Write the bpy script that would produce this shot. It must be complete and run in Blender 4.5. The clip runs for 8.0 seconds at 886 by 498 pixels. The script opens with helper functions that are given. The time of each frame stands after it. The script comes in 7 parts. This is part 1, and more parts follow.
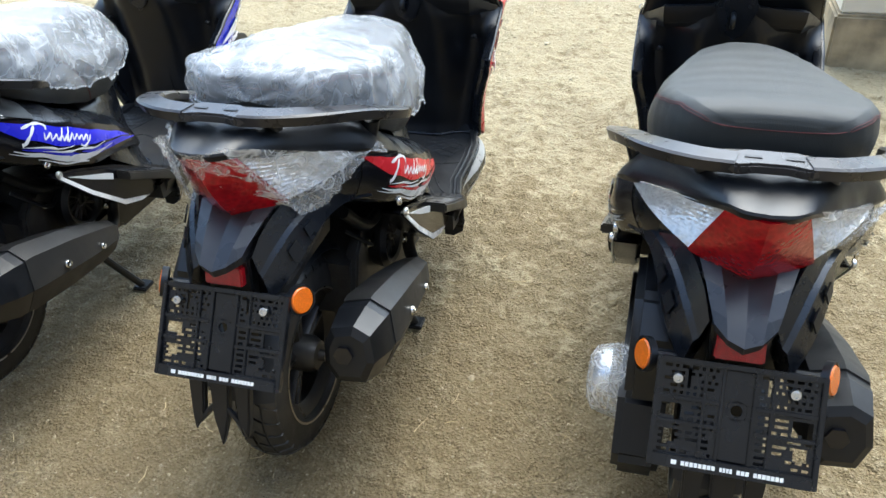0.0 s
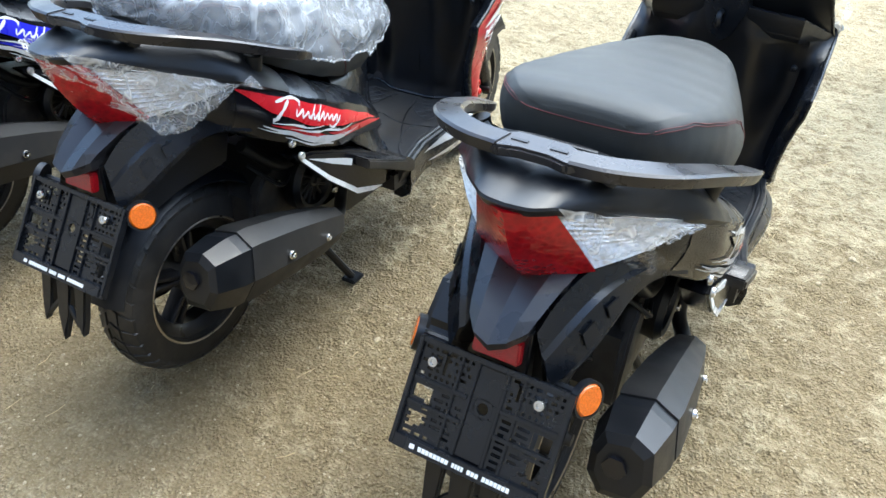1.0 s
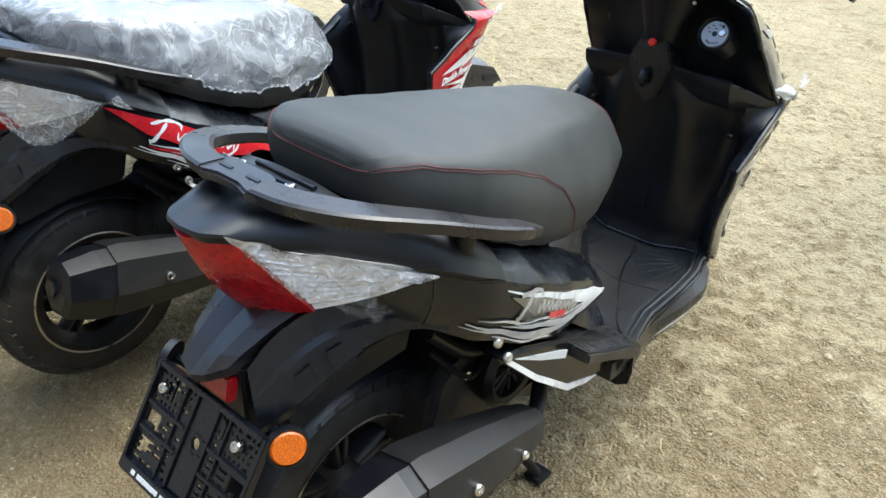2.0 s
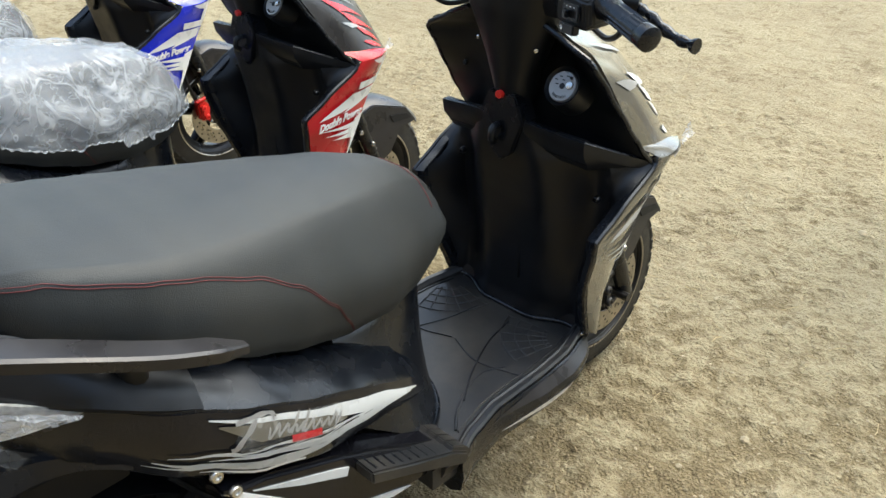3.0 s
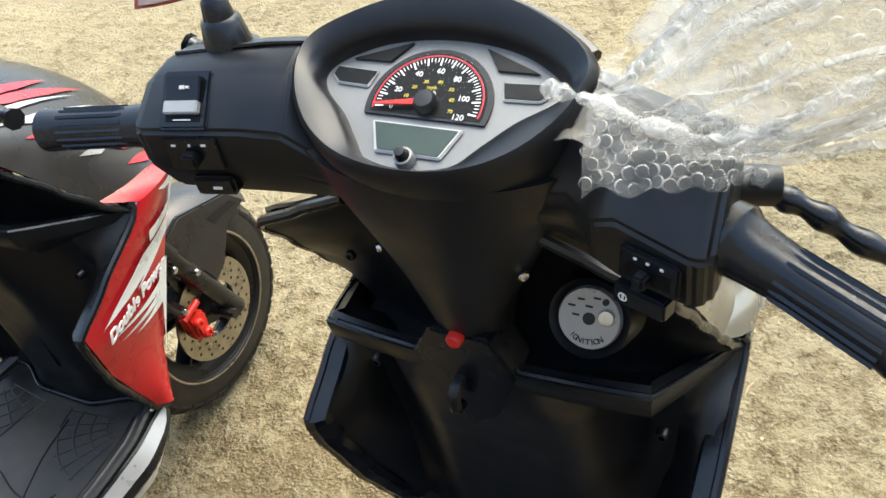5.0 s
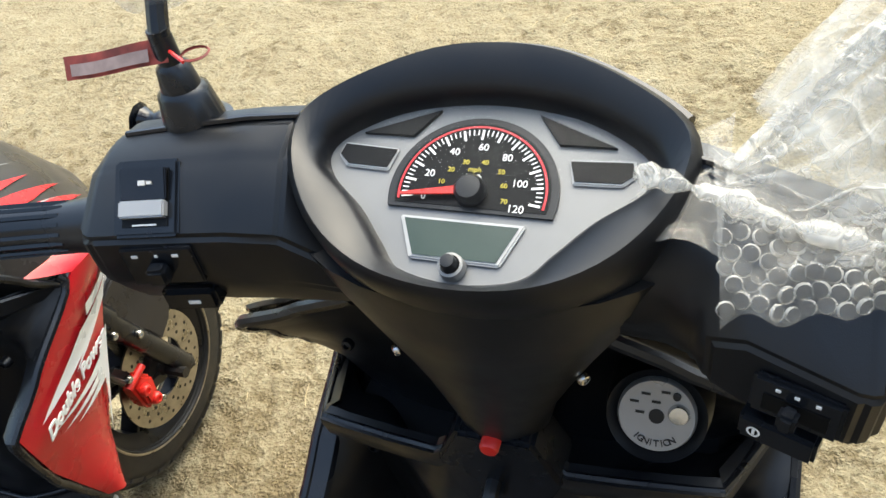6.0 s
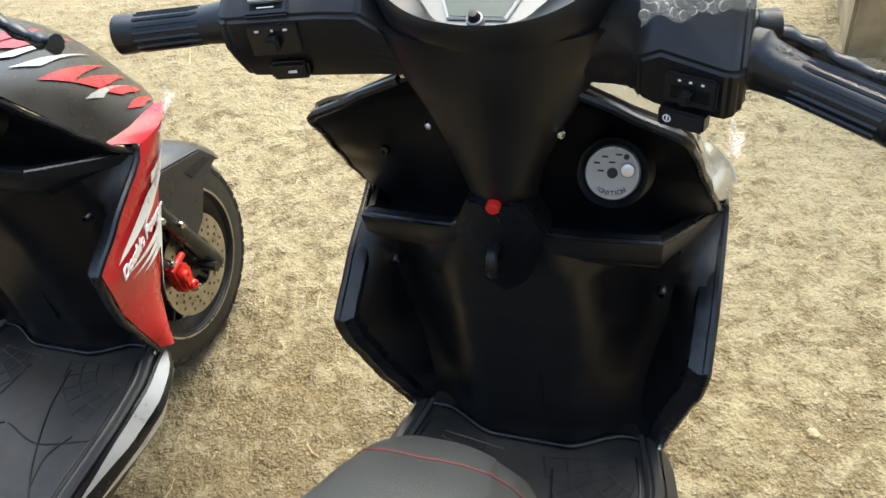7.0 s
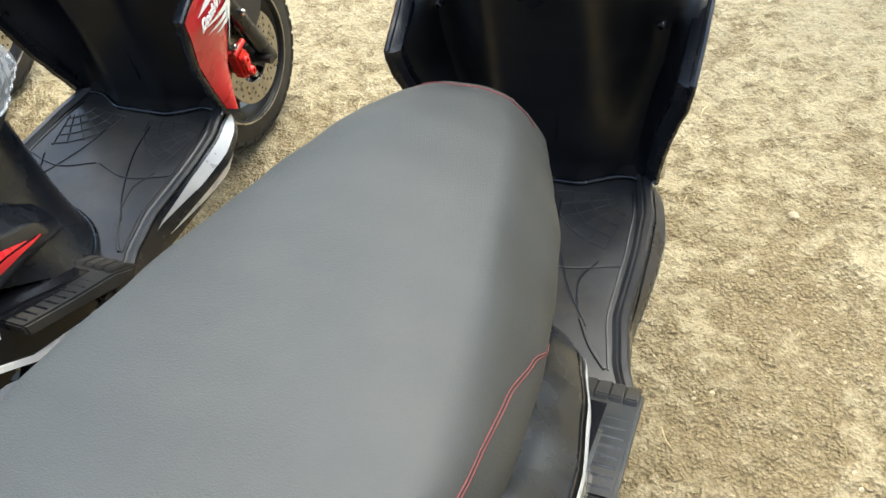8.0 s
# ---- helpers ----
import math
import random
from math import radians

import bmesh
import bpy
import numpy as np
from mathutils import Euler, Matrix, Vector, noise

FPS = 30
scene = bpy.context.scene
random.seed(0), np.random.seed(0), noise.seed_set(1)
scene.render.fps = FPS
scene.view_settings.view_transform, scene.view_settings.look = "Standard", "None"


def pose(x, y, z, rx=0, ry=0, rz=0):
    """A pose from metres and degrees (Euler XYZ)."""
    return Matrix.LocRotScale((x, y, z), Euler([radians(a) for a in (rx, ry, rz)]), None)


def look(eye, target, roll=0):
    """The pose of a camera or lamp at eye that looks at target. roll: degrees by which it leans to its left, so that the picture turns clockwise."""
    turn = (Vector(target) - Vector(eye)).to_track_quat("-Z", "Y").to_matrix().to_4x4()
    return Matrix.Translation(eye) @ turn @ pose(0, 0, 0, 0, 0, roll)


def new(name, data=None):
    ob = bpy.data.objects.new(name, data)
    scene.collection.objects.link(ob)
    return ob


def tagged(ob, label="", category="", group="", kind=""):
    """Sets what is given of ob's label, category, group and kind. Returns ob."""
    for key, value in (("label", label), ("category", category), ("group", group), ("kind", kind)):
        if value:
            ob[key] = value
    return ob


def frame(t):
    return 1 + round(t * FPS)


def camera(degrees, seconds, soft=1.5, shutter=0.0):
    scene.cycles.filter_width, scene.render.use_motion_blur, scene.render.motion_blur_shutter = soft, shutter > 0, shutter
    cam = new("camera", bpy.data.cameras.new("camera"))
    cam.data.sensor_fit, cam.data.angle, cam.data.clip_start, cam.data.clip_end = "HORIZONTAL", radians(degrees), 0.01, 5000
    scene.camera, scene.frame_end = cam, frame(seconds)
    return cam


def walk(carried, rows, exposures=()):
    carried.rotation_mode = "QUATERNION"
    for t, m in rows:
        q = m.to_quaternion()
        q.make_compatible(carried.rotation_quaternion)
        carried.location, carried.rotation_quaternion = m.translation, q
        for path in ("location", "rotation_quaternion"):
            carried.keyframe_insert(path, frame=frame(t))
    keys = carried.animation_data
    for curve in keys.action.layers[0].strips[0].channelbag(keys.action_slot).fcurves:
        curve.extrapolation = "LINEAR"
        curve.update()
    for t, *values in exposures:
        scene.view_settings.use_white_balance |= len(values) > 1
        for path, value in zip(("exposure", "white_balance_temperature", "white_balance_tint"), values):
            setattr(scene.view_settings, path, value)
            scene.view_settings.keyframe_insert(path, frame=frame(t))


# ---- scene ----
cam = camera(57.8, 8.0)
PATH = [
    (0, (-0.167, -1.248, 1.434), (-0.64, 0.351, 0.331), -2.4),
    (0.5, (0.117, -1.194, 1.433), (-0.511, 0.328, 0.297), -0.6),
    (1, (0.35, -1.022, 1.383), (-0.447, 0.408, 0.236), 1.5),
    (1.2, (0.424, -0.957, 1.383), (-0.444, 0.433, 0.238), 1.8),
    (2.3, (0.887, -0.524, 1.332), (-0.278, 0.752, 0.325), 1.2),
    (2.5, (0.919, -0.418, 1.341), (-0.259, 0.85, 0.338), 1.1),
    (3, (0.943, -0.192, 1.349), (-0.266, 1.041, 0.339), -0.5),
    (3.5, (0.911, 0.02, 1.361), (-0.281, 1.237, 0.313), -2.8),
    (4, (0.714, 0.153, 1.363), (-0.362, 1.392, 0.22), -5.6),
    (4.5, (0.47, 0.287, 1.398), (-0.464, 1.555, 0.164), -8.7),
    (5, (0.283, 0.495, 1.393), (-0.529, 1.77, 0.085), -11.8),
    (5.2, (0.219, 0.578, 1.381), (-0.57, 1.857, 0.062), -13.0),
    (6.3, (0.152, 0.601, 1.377), (-0.456, 1.943, 0.025), -10.9),
    (6.5, (0.168, 0.534, 1.388), (-0.436, 1.889, 0.046), -10.7),
    (7, (0.217, 0.293, 1.392), (-0.388, 1.644, 0.047), -10.2),
    (7.5, (0.272, 0.103, 1.388), (-0.349, 1.379, -0.02), -10.1),
    (8, (0.311, -0.047, 1.351), (-0.315, 1.134, -0.136), -10.4),
]
# the camera's own exposure and white balance: seconds, stops, kelvin, tint
EXPOSURE = [(0, 1.70, 5800, 1), (0.5, 1.72, 5850, 1), (1.0, 1.95, 5600, 1), (2.5, 1.42, 6150, 1), (3.5, 1.28, 6400, 1), (4.0, 1.52, 6430, 1), (4.5, 1.62, 6450, 1), (5.0, 1.55, 6600, 1), (6.5, 1.50, 6700, 1), (7.0, 1.64, 6600, 1), (7.5, 1.80, 6550, 1), (8.0, 1.85, 6400, 1)]
walk(cam, [(t, look(eye, target, roll)) for t, eye, target, roll in PATH], EXPOSURE)

# ---------------------------------------------------------------- world and light
world = bpy.data.worlds.new("sky")
scene.world = world
world.use_nodes = True
wn = world.node_tree
sky = wn.nodes.new("ShaderNodeTexSky")
sky.sky_type = "NISHITA"
sky.sun_disc = False
sky.sun_elevation = radians(62)
sky.sun_rotation = radians(14)
sky.dust_density = 4.0
wn.links.new(sky.outputs[0], wn.nodes["Background"].inputs[0])
wn.nodes["Background"].inputs[1].default_value = 0.195
sun_data = bpy.data.lights.new("sun", "SUN")
sun_data.energy, sun_data.angle, sun_data.color = 1.5, radians(75), (1.0, 0.97, 0.92)
sun = new("sun", sun_data)
sun.matrix_world = look((0.6, 2.4, 4.6), (0, 0, 0))


# ---------------------------------------------------------------- materials
def shader(name):
    m = bpy.data.materials.new(name)
    m.use_nodes = True
    t = m.node_tree
    return m, t, t.nodes["Principled BSDF"]


def surface(name, base, rough=0.5, metal=0.0, vary=0.12, scale=18.0, bump=0.15, grain=400.0, rough_vary=0.1, coat=0.0, spec=0.5, dust=0.0, random_tone=0.0):
    """A plain surface with cloudy tone, fine grain relief, uneven gloss and some settled dust."""
    m, t, p = shader(name)
    n, k = t.nodes, t.links
    where = n.new("ShaderNodeTexCoord")
    big = n.new("ShaderNodeTexNoise")
    big.inputs["Scale"].default_value, big.inputs["Detail"].default_value = scale, 6
    k.new(where.outputs["Object"], big.inputs["Vector"])
    fine = n.new("ShaderNodeTexNoise")
    fine.inputs["Scale"].default_value, fine.inputs["Detail"].default_value = grain, 2
    k.new(where.outputs["Object"], fine.inputs["Vector"])
    tone = n.new("ShaderNodeMapRange")
    tone.inputs["From Min"].default_value, tone.inputs["From Max"].default_value = 0.3, 0.7
    tone.inputs["To Min"].default_value, tone.inputs["To Max"].default_value = 1 - vary, 1 + vary
    k.new(big.outputs["Fac"], tone.inputs["Value"])
    mul = n.new("ShaderNodeVectorMath")
    mul.operation = "SCALE"
    mul.inputs[0].default_value = base
    k.new(tone.outputs[0], mul.inputs["Scale"])
    colour = mul.outputs[0]
    if random_tone:
        info = n.new("ShaderNodeObjectInfo")
        span = n.new("ShaderNodeMapRange")
        span.inputs["To Min"].default_value, span.inputs["To Max"].default_value = 1 - random_tone, 1 + random_tone
        k.new(info.outputs["Random"], span.inputs["Value"])
        again = n.new("ShaderNodeVectorMath")
        again.operation = "SCALE"
        k.new(colour, again.inputs[0])
        k.new(span.outputs[0], again.inputs["Scale"])
        colour = again.outputs[0]
    if dust:
        spot = n.new("ShaderNodeTexNoise")
        spot.inputs["Scale"].default_value, spot.inputs["Detail"].default_value = scale * 0.45, 9
        spot.inputs["Roughness"].default_value = 0.7
        k.new(where.outputs["Object"], spot.inputs["Vector"])
        ramp = n.new("ShaderNodeMapRange")
        ramp.inputs["From Min"].default_value, ramp.inputs["From Max"].default_value = 0.45, 0.75
        ramp.inputs["To Max"].default_value = dust
        k.new(spot.outputs["Fac"], ramp.inputs["Value"])
        mix = n.new("ShaderNodeMix")
        mix.data_type = "RGBA"
        k.new(ramp.outputs[0], mix.inputs[0])
        k.new(colour, mix.inputs[6])
        mix.inputs[7].default_value = (0.32, 0.26, 0.18, 1)
        colour = mix.outputs[2]
    k.new(colour, p.inputs["Base Color"])
    ro = n.new("ShaderNodeMapRange")
    ro.inputs["From Min"].default_value, ro.inputs["From Max"].default_value = 0.3, 0.7
    ro.inputs["To Min"].default_value, ro.inputs["To Max"].default_value = max(0.02, rough - rough_vary), min(1, rough + rough_vary)
    k.new(big.outputs["Fac"], ro.inputs["Value"])
    k.new(ro.outputs[0], p.inputs["Roughness"])
    p.inputs["Metallic"].default_value = metal
    p.inputs["Coat Weight"].default_value = coat
    p.inputs["Coat Roughness"].default_value = 0.08
    p.inputs["Specular IOR Level"].default_value = spec
    if bump:
        b = n.new("ShaderNodeBump")
        b.inputs["Strength"].default_value, b.inputs["Distance"].default_value = bump, 0.001
        k.new(fine.outputs["Fac"], b.inputs["Height"])
        k.new(b.outputs[0], p.inputs["Normal"])
    return m


def glassy(name, tint, rough=0.12, bump=0.25, cell=150.0, clear=0.0, metal=0.0, low=0.3, high=1.3, coat=0.4):
    """A moulded lens: bright and dark of its prisms painted into the tint, under a clear coat."""
    m, t, p = shader(name)
    n, k = t.nodes, t.links
    where = n.new("ShaderNodeTexCoord")
    rib = n.new("ShaderNodeTexVoronoi")
    rib.inputs["Scale"].default_value = cell
    k.new(where.outputs["Object"], rib.inputs["Vector"])
    patch = n.new("ShaderNodeTexNoise")
    patch.inputs["Scale"].default_value, patch.inputs["Detail"].default_value = cell * 0.25, 3
    k.new(where.outputs["Object"], patch.inputs["Vector"])
    both = n.new("ShaderNodeMath")
    both.operation = "MULTIPLY"
    k.new(rib.outputs["Distance"], both.inputs[0])
    k.new(patch.outputs["Fac"], both.inputs[1])
    tone = n.new("ShaderNodeMapRange")
    tone.inputs["From Min"].default_value, tone.inputs["From Max"].default_value = 0.05, 0.40
    tone.inputs["To Min"].default_value, tone.inputs["To Max"].default_value = low, high
    k.new(both.outputs[0], tone.inputs["Value"])
    mul = n.new("ShaderNodeVectorMath")
    mul.operation = "SCALE"
    mul.inputs[0].default_value = tint
    k.new(tone.outputs[0], mul.inputs["Scale"])
    k.new(mul.outputs[0], p.inputs["Base Color"])
    p.inputs["Roughness"].default_value = rough
    p.inputs["Metallic"].default_value = metal
    p.inputs["Transmission Weight"].default_value = clear
    p.inputs["IOR"].default_value = 1.45
    p.inputs["Coat Weight"].default_value = coat
    p.inputs["Coat Roughness"].default_value = 0.04
    b = n.new("ShaderNodeBump")
    b.inputs["Strength"].default_value, b.inputs["Distance"].default_value = bump, 0.002
    k.new(rib.outputs["Distance"], b.inputs["Height"])
    k.new(b.outputs[0], p.inputs["Normal"])
    return m


def film(name, milk, cover, crease=26.0, strength=0.9, bubbles=0.0, line=0.05, spread=0.14, fold=0.24):
    """Thin polythene: see-through, whiter along thin creases, with sharp highlights."""
    m, t, p = shader(name)
    n, k = t.nodes, t.links
    where = n.new("ShaderNodeTexCoord")

    def math_node(op, a, b=None):
        q = n.new("ShaderNodeMath")
        q.operation = op
        for slot, v in ((0, a), (1, b)):
            if v is None:
                continue
            if isinstance(v, (int, float)):
                q.inputs[slot].default_value = v
            else:
                k.new(v, q.inputs[slot])
        return q.outputs[0]

    def cloud(scale, detail, warp):
        a = n.new("ShaderNodeTexNoise")
        a.inputs["Scale"].default_value, a.inputs["Detail"].default_value, a.inputs["Distortion"].default_value = scale, detail, warp
        k.new(where.outputs["Object"], a.inputs["Vector"])
        return a.outputs["Fac"]

    def ridge(scale, warp, width):
        r = n.new("ShaderNodeMapRange")
        r.inputs["From Max"].default_value = width
        r.inputs["To Min"].default_value, r.inputs["To Max"].default_value = 1.0, 0.0
        k.new(math_node("ABSOLUTE", math_node("SUBTRACT", cloud(scale, 2, warp), 0.5)), r.inputs["Value"])
        return r.outputs[0]
    big, small = ridge(crease, 1.2, line), ridge(crease * 2.6, 0.8, line * 0.8)
    folds = math_node("MAXIMUM", big, math_node("MULTIPLY", small, 0.6))
    soft = math_node("MULTIPLY", math_node("SUBTRACT", cloud(crease * 0.35, 3, 0.6), 0.5), spread * 4)
    alpha = math_node("ADD", math_node("ADD", math_node("MULTIPLY", folds, fold), soft), cover)
    height = math_node("ADD", folds, math_node("MULTIPLY", cloud(crease * 0.8, 3, 0.8), 1.5))
    if bubbles:
        cell = n.new("ShaderNodeTexVoronoi")
        cell.inputs["Scale"].default_value, cell.inputs["Randomness"].default_value = bubbles, 0.12
        k.new(where.outputs["Object"], cell.inputs["Vector"])
        ring = n.new("ShaderNodeMapRange")
        ring.inputs["From Max"].default_value = 0.195
        ring.inputs["To Min"].default_value, ring.inputs["To Max"].default_value = 1.0, 0.0
        k.new(math_node("ABSOLUTE", math_node("SUBTRACT", cell.outputs["Distance"], 0.40)), ring.inputs["Value"])
        alpha = math_node("ADD", alpha, math_node("MULTIPLY", ring.outputs[0], 0.30))
        dome = n.new("ShaderNodeMapRange")
        dome.inputs["From Max"].default_value = 0.45
        dome.inputs["To Min"].default_value, dome.inputs["To Max"].default_value = 1.0, 0.0
        k.new(cell.outputs["Distance"], dome.inputs["Value"])
        height = math_node("ADD", height, dome.outputs[0])
    p.inputs["Base Color"].default_value = milk
    p.inputs["Roughness"].default_value = 0.25
    p.inputs["Coat Weight"].default_value = 0.5
    k.new(math_node("MINIMUM", math_node("MAXIMUM", alpha, 0.03), 0.97), p.inputs["Alpha"])
    b = n.new("ShaderNodeBump")
    b.inputs["Strength"].default_value, b.inputs["Distance"].default_value = strength, 0.003
    k.new(height, b.inputs["Height"])
    k.new(b.outputs[0], p.inputs["Normal"])
    return m


def soil():
    """Trodden sandy earth: pale dust, darker hollows and gaps between clods, fine grit."""
    m, t, p = shader("sandy_earth")
    n, k = t.nodes, t.links
    where = n.new("ShaderNodeTexCoord")

    def cloud(scale, detail, rough=0.6, warp=0.0):
        a = n.new("ShaderNodeTexNoise")
        a.inputs["Scale"].default_value, a.inputs["Detail"].default_value = scale, detail
        a.inputs["Roughness"].default_value, a.inputs["Distortion"].default_value = rough, warp
        k.new(where.outputs["Object"], a.inputs["Vector"])
        return a.outputs["Fac"]

    def mixed(fac, a, b):
        x = n.new("ShaderNodeMix")
        x.data_type = "RGBA"
        k.new(fac, x.inputs[0])
        for slot, v in ((6, a), (7, b)):
            if isinstance(v, tuple):
                x.inputs[slot].default_value = (*v, 1)
            else:
                k.new(v, x.inputs[slot])
        return x.outputs[2]

    def span(v, lo, hi, a=0.0, b=1.0):
        r = n.new("ShaderNodeMapRange")
        for key, val in (("From Min", lo), ("From Max", hi), ("To Min", a), ("To Max", b)):
            r.inputs[key].default_value = val
        k.new(v, r.inputs["Value"])
        return r.outputs[0]

    wide, broad, clod, grit = cloud(0.6, 5), cloud(7.0, 5, 0.6, 0.2), cloud(30, 5, 0.62, 0.15), cloud(230, 2, 0.6)

    def blend(a, b, share):
        m1, m2 = n.new("ShaderNodeMath"), n.new("ShaderNodeMath")
        m1.operation, m2.operation = "MULTIPLY", "MULTIPLY_ADD"
        k.new(a, m1.inputs[0])
        m1.inputs[1].default_value = 1 - share
        k.new(b, m2.inputs[0])
        m2.inputs[1].default_value = share
        k.new(m1.outputs[0], m2.inputs[2])
        return m2.outputs[0]
    rough = blend(broad, clod, 0.45)
    speck = cloud(85, 4, 0.6, 0.1)
    warp = n.new("ShaderNodeTexNoise")
    warp.inputs["Scale"].default_value, warp.inputs["Detail"].default_value = 60, 3
    k.new(where.outputs["Object"], warp.inputs["Vector"])
    shift = n.new("ShaderNodeVectorMath")
    shift.operation = "MULTIPLY_ADD"
    k.new(warp.outputs["Color"], shift.inputs[0])
    shift.inputs[1].default_value = (0.012, 0.012, 0.0)
    k.new(where.outputs["Object"], shift.inputs[2])

    def crumbs(scale):
        v = n.new("ShaderNodeTexVoronoi")
        v.inputs["Scale"].default_value = scale
        k.new(shift.outputs[0], v.inputs["Vector"])
        return v.outputs["Distance"]
    small, large = crumbs(135), crumbs(78)
    # trodden pale patches between crumbled ground
    mask = blend(cloud(3.0, 5, 0.6, 0.6), cloud(17, 6, 0.68, 0.25), 0.62)
    # more loose brown soil near the walk, paler beyond: shade put into the colour
    axes = n.new("ShaderNodeSeparateXYZ")
    k.new(where.outputs["Object"], axes.inputs[0])
    lean = n.new("ShaderNodeMath")
    lean.operation = "ADD"
    k.new(mask, lean.inputs[0])
    k.new(span(axes.outputs["Y"], -0.2, 2.5, 0.08, -0.08), lean.inputs[1])
    loose = span(lean.outputs[0], 0.455, 0.525)

    def part_of(v, share):
        q = n.new("ShaderNodeMath")
        q.operation = "MULTIPLY"
        k.new(v, q.inputs[0])
        k.new(share, q.inputs[1])
        return q.outputs[0]
    c = mixed(span(wide, 0.35, 0.65), (0.292, 0.242, 0.146), (0.368, 0.312, 0.191))
    c = mixed(loose, c, (0.240, 0.189, 0.104))
    c = mixed(span(rough, 0.53, 0.66, 0, 0.35), c, (0.190, 0.148, 0.080))
    c = mixed(span(rough, 0.48, 0.37, 0, 0.55), c, (0.400, 0.345, 0.222))
    c = mixed(part_of(span(large, 0.40, 0.66, 0, 0.42), span(loose, 0, 1, 0.12, 1.0)), c, (0.170, 0.126, 0.066))
    c = mixed(part_of(span(small, 0.42, 0.70, 0, 0.40), span(loose, 0, 1, 0.15, 1.0)), c, (0.130, 0.096, 0.050))
    c = mixed(part_of(span(small, 0.30, 0.10, 0, 0.36), span(loose, 0, 1, 0.10, 1.0)), c, (0.460, 0.392, 0.245))
    c = mixed(span(speck, 0.54, 0.64, 0, 0.50), c, (0.165, 0.122, 0.063))
    c = mixed(span(grit, 0.40, 0.28, 0, 0.30), c, (0.490, 0.430, 0.290))
    # long faint drag marks across the yard
    turned = n.new("ShaderNodeMapping")
    turned.inputs["Rotation"].default_value = (0, 0, 0.65)
    turned.inputs["Scale"].default_value = (2.6, 44.0, 1.0)
    k.new(where.outputs["Object"], turned.inputs["Vector"])
    drag = n.new("ShaderNodeTexNoise")
    drag.inputs["Scale"].default_value, drag.inputs["Detail"].default_value, drag.inputs["Distortion"].default_value = 1.0, 5, 0.7
    k.new(turned.outputs[0], drag.inputs["Vector"])
    c = mixed(part_of(span(drag.outputs["Fac"], 0.52, 0.62, 0, 0.60), span(broad, 0.42, 0.58)), c, (0.205, 0.158, 0.086))
    k.new(c, p.inputs["Base Color"])
    p.inputs["Roughness"].default_value = 0.95
    p.inputs["Specular IOR Level"].default_value = 0.195
    add = n.new("ShaderNodeMath")
    add.operation = "MULTIPLY_ADD"
    k.new(rough, add.inputs[0])
    add.inputs[1].default_value = -4.0
    more = n.new("ShaderNodeMath")
    more.operation = "MULTIPLY_ADD"
    k.new(speck, more.inputs[0])
    more.inputs[1].default_value = -2.2
    k.new(part_of(small, span(loose, 0, 1, -0.2, -1.0)), more.inputs[2])
    k.new(more.outputs[0], add.inputs[2])
    b = n.new("ShaderNodeBump")
    b.inputs["Strength"].default_value, b.inputs["Distance"].default_value = 0.9, 0.012
    k.new(add.outputs[0], b.inputs["Height"])
    k.new(b.outputs[0], p.inputs["Normal"])
    return m


def clear_cover(name="clear_cover", body=0.06, rough=0.04):
    """Thin clear plastic: see-through with a faint gloss."""
    m, t, p = shader(name)
    p.inputs["Base Color"].default_value = (0.04, 0.04, 0.04, 1)
    p.inputs["Roughness"].default_value = rough
    p.inputs["Alpha"].default_value = body
    return m


MATTE = surface("matte_black_plastic", (0.0036, 0.0045, 0.0064), 0.40, vary=0.25, bump=0.07, grain=1400, dust=0.006, spec=0.42)
SATIN = surface("satin_black_plastic", (0.0042, 0.0054, 0.0080), 0.26, vary=0.2, bump=0.05, grain=1400, dust=0.006, spec=0.5)
GLOSS = surface("gloss_black_paint", (0.006, 0.006, 0.008), 0.20, vary=0.2, bump=0.0, coat=0.25, rough_vary=0.05, spec=0.35)
CHARCOAL = surface("charcoal_metallic_plastic", (0.024, 0.023, 0.0245), 0.32, 0.2, vary=0.18, bump=0.06, grain=1400, dust=0.03)
VINYL = surface("seat_vinyl", (0.031, 0.0333, 0.0325), 0.56, vary=0.14, scale=9, bump=0.5, grain=650, rough_vary=0.06, dust=0.03, spec=0.28)
RUBBER = surface("tyre_rubber", (0.010, 0.010, 0.010), 0.52, vary=0.3, scale=30, bump=0.3, dust=0.07)
FLOORMAT = surface("ribbed_floor_plastic", (0.0125, 0.0132, 0.0145), 0.38, vary=0.25, scale=9, bump=0.12, grain=900, dust=0.15)
ALLOY = surface("dark_alloy", (0.018, 0.018, 0.020), 0.34, 0.55, vary=0.25, bump=0.1)
STEEL = surface("bright_steel", (0.62, 0.61, 0.58), 0.22, 1.0, vary=0.1, bump=0.05)
DISC = surface("brake_disc_steel", (0.42, 0.39, 0.34), 0.34, 1.0, vary=0.2, scale=40)
ENGINE = surface("cast_engine_metal", (0.035, 0.034, 0.033), 0.45, 0.6, vary=0.35, scale=26, bump=0.4, dust=0.1)
MUFFLER = surface("matte_black_muffler", (0.012, 0.012, 0.013), 0.46, 0.0, vary=0.2, bump=0.15, dust=0.04, spec=0.25)
HEAT_SHIELD = surface("grey_heat_shield", (0.016, 0.016, 0.016), 0.48, 0.0, vary=0.15, bump=0.1, dust=0.04, spec=0.25)
RED_PAINT = surface("red_paint", (0.43, 0.006, 0.013), 0.28, vary=0.06, bump=0.0, coat=0.12, rough_vary=0.05, spec=0.35)
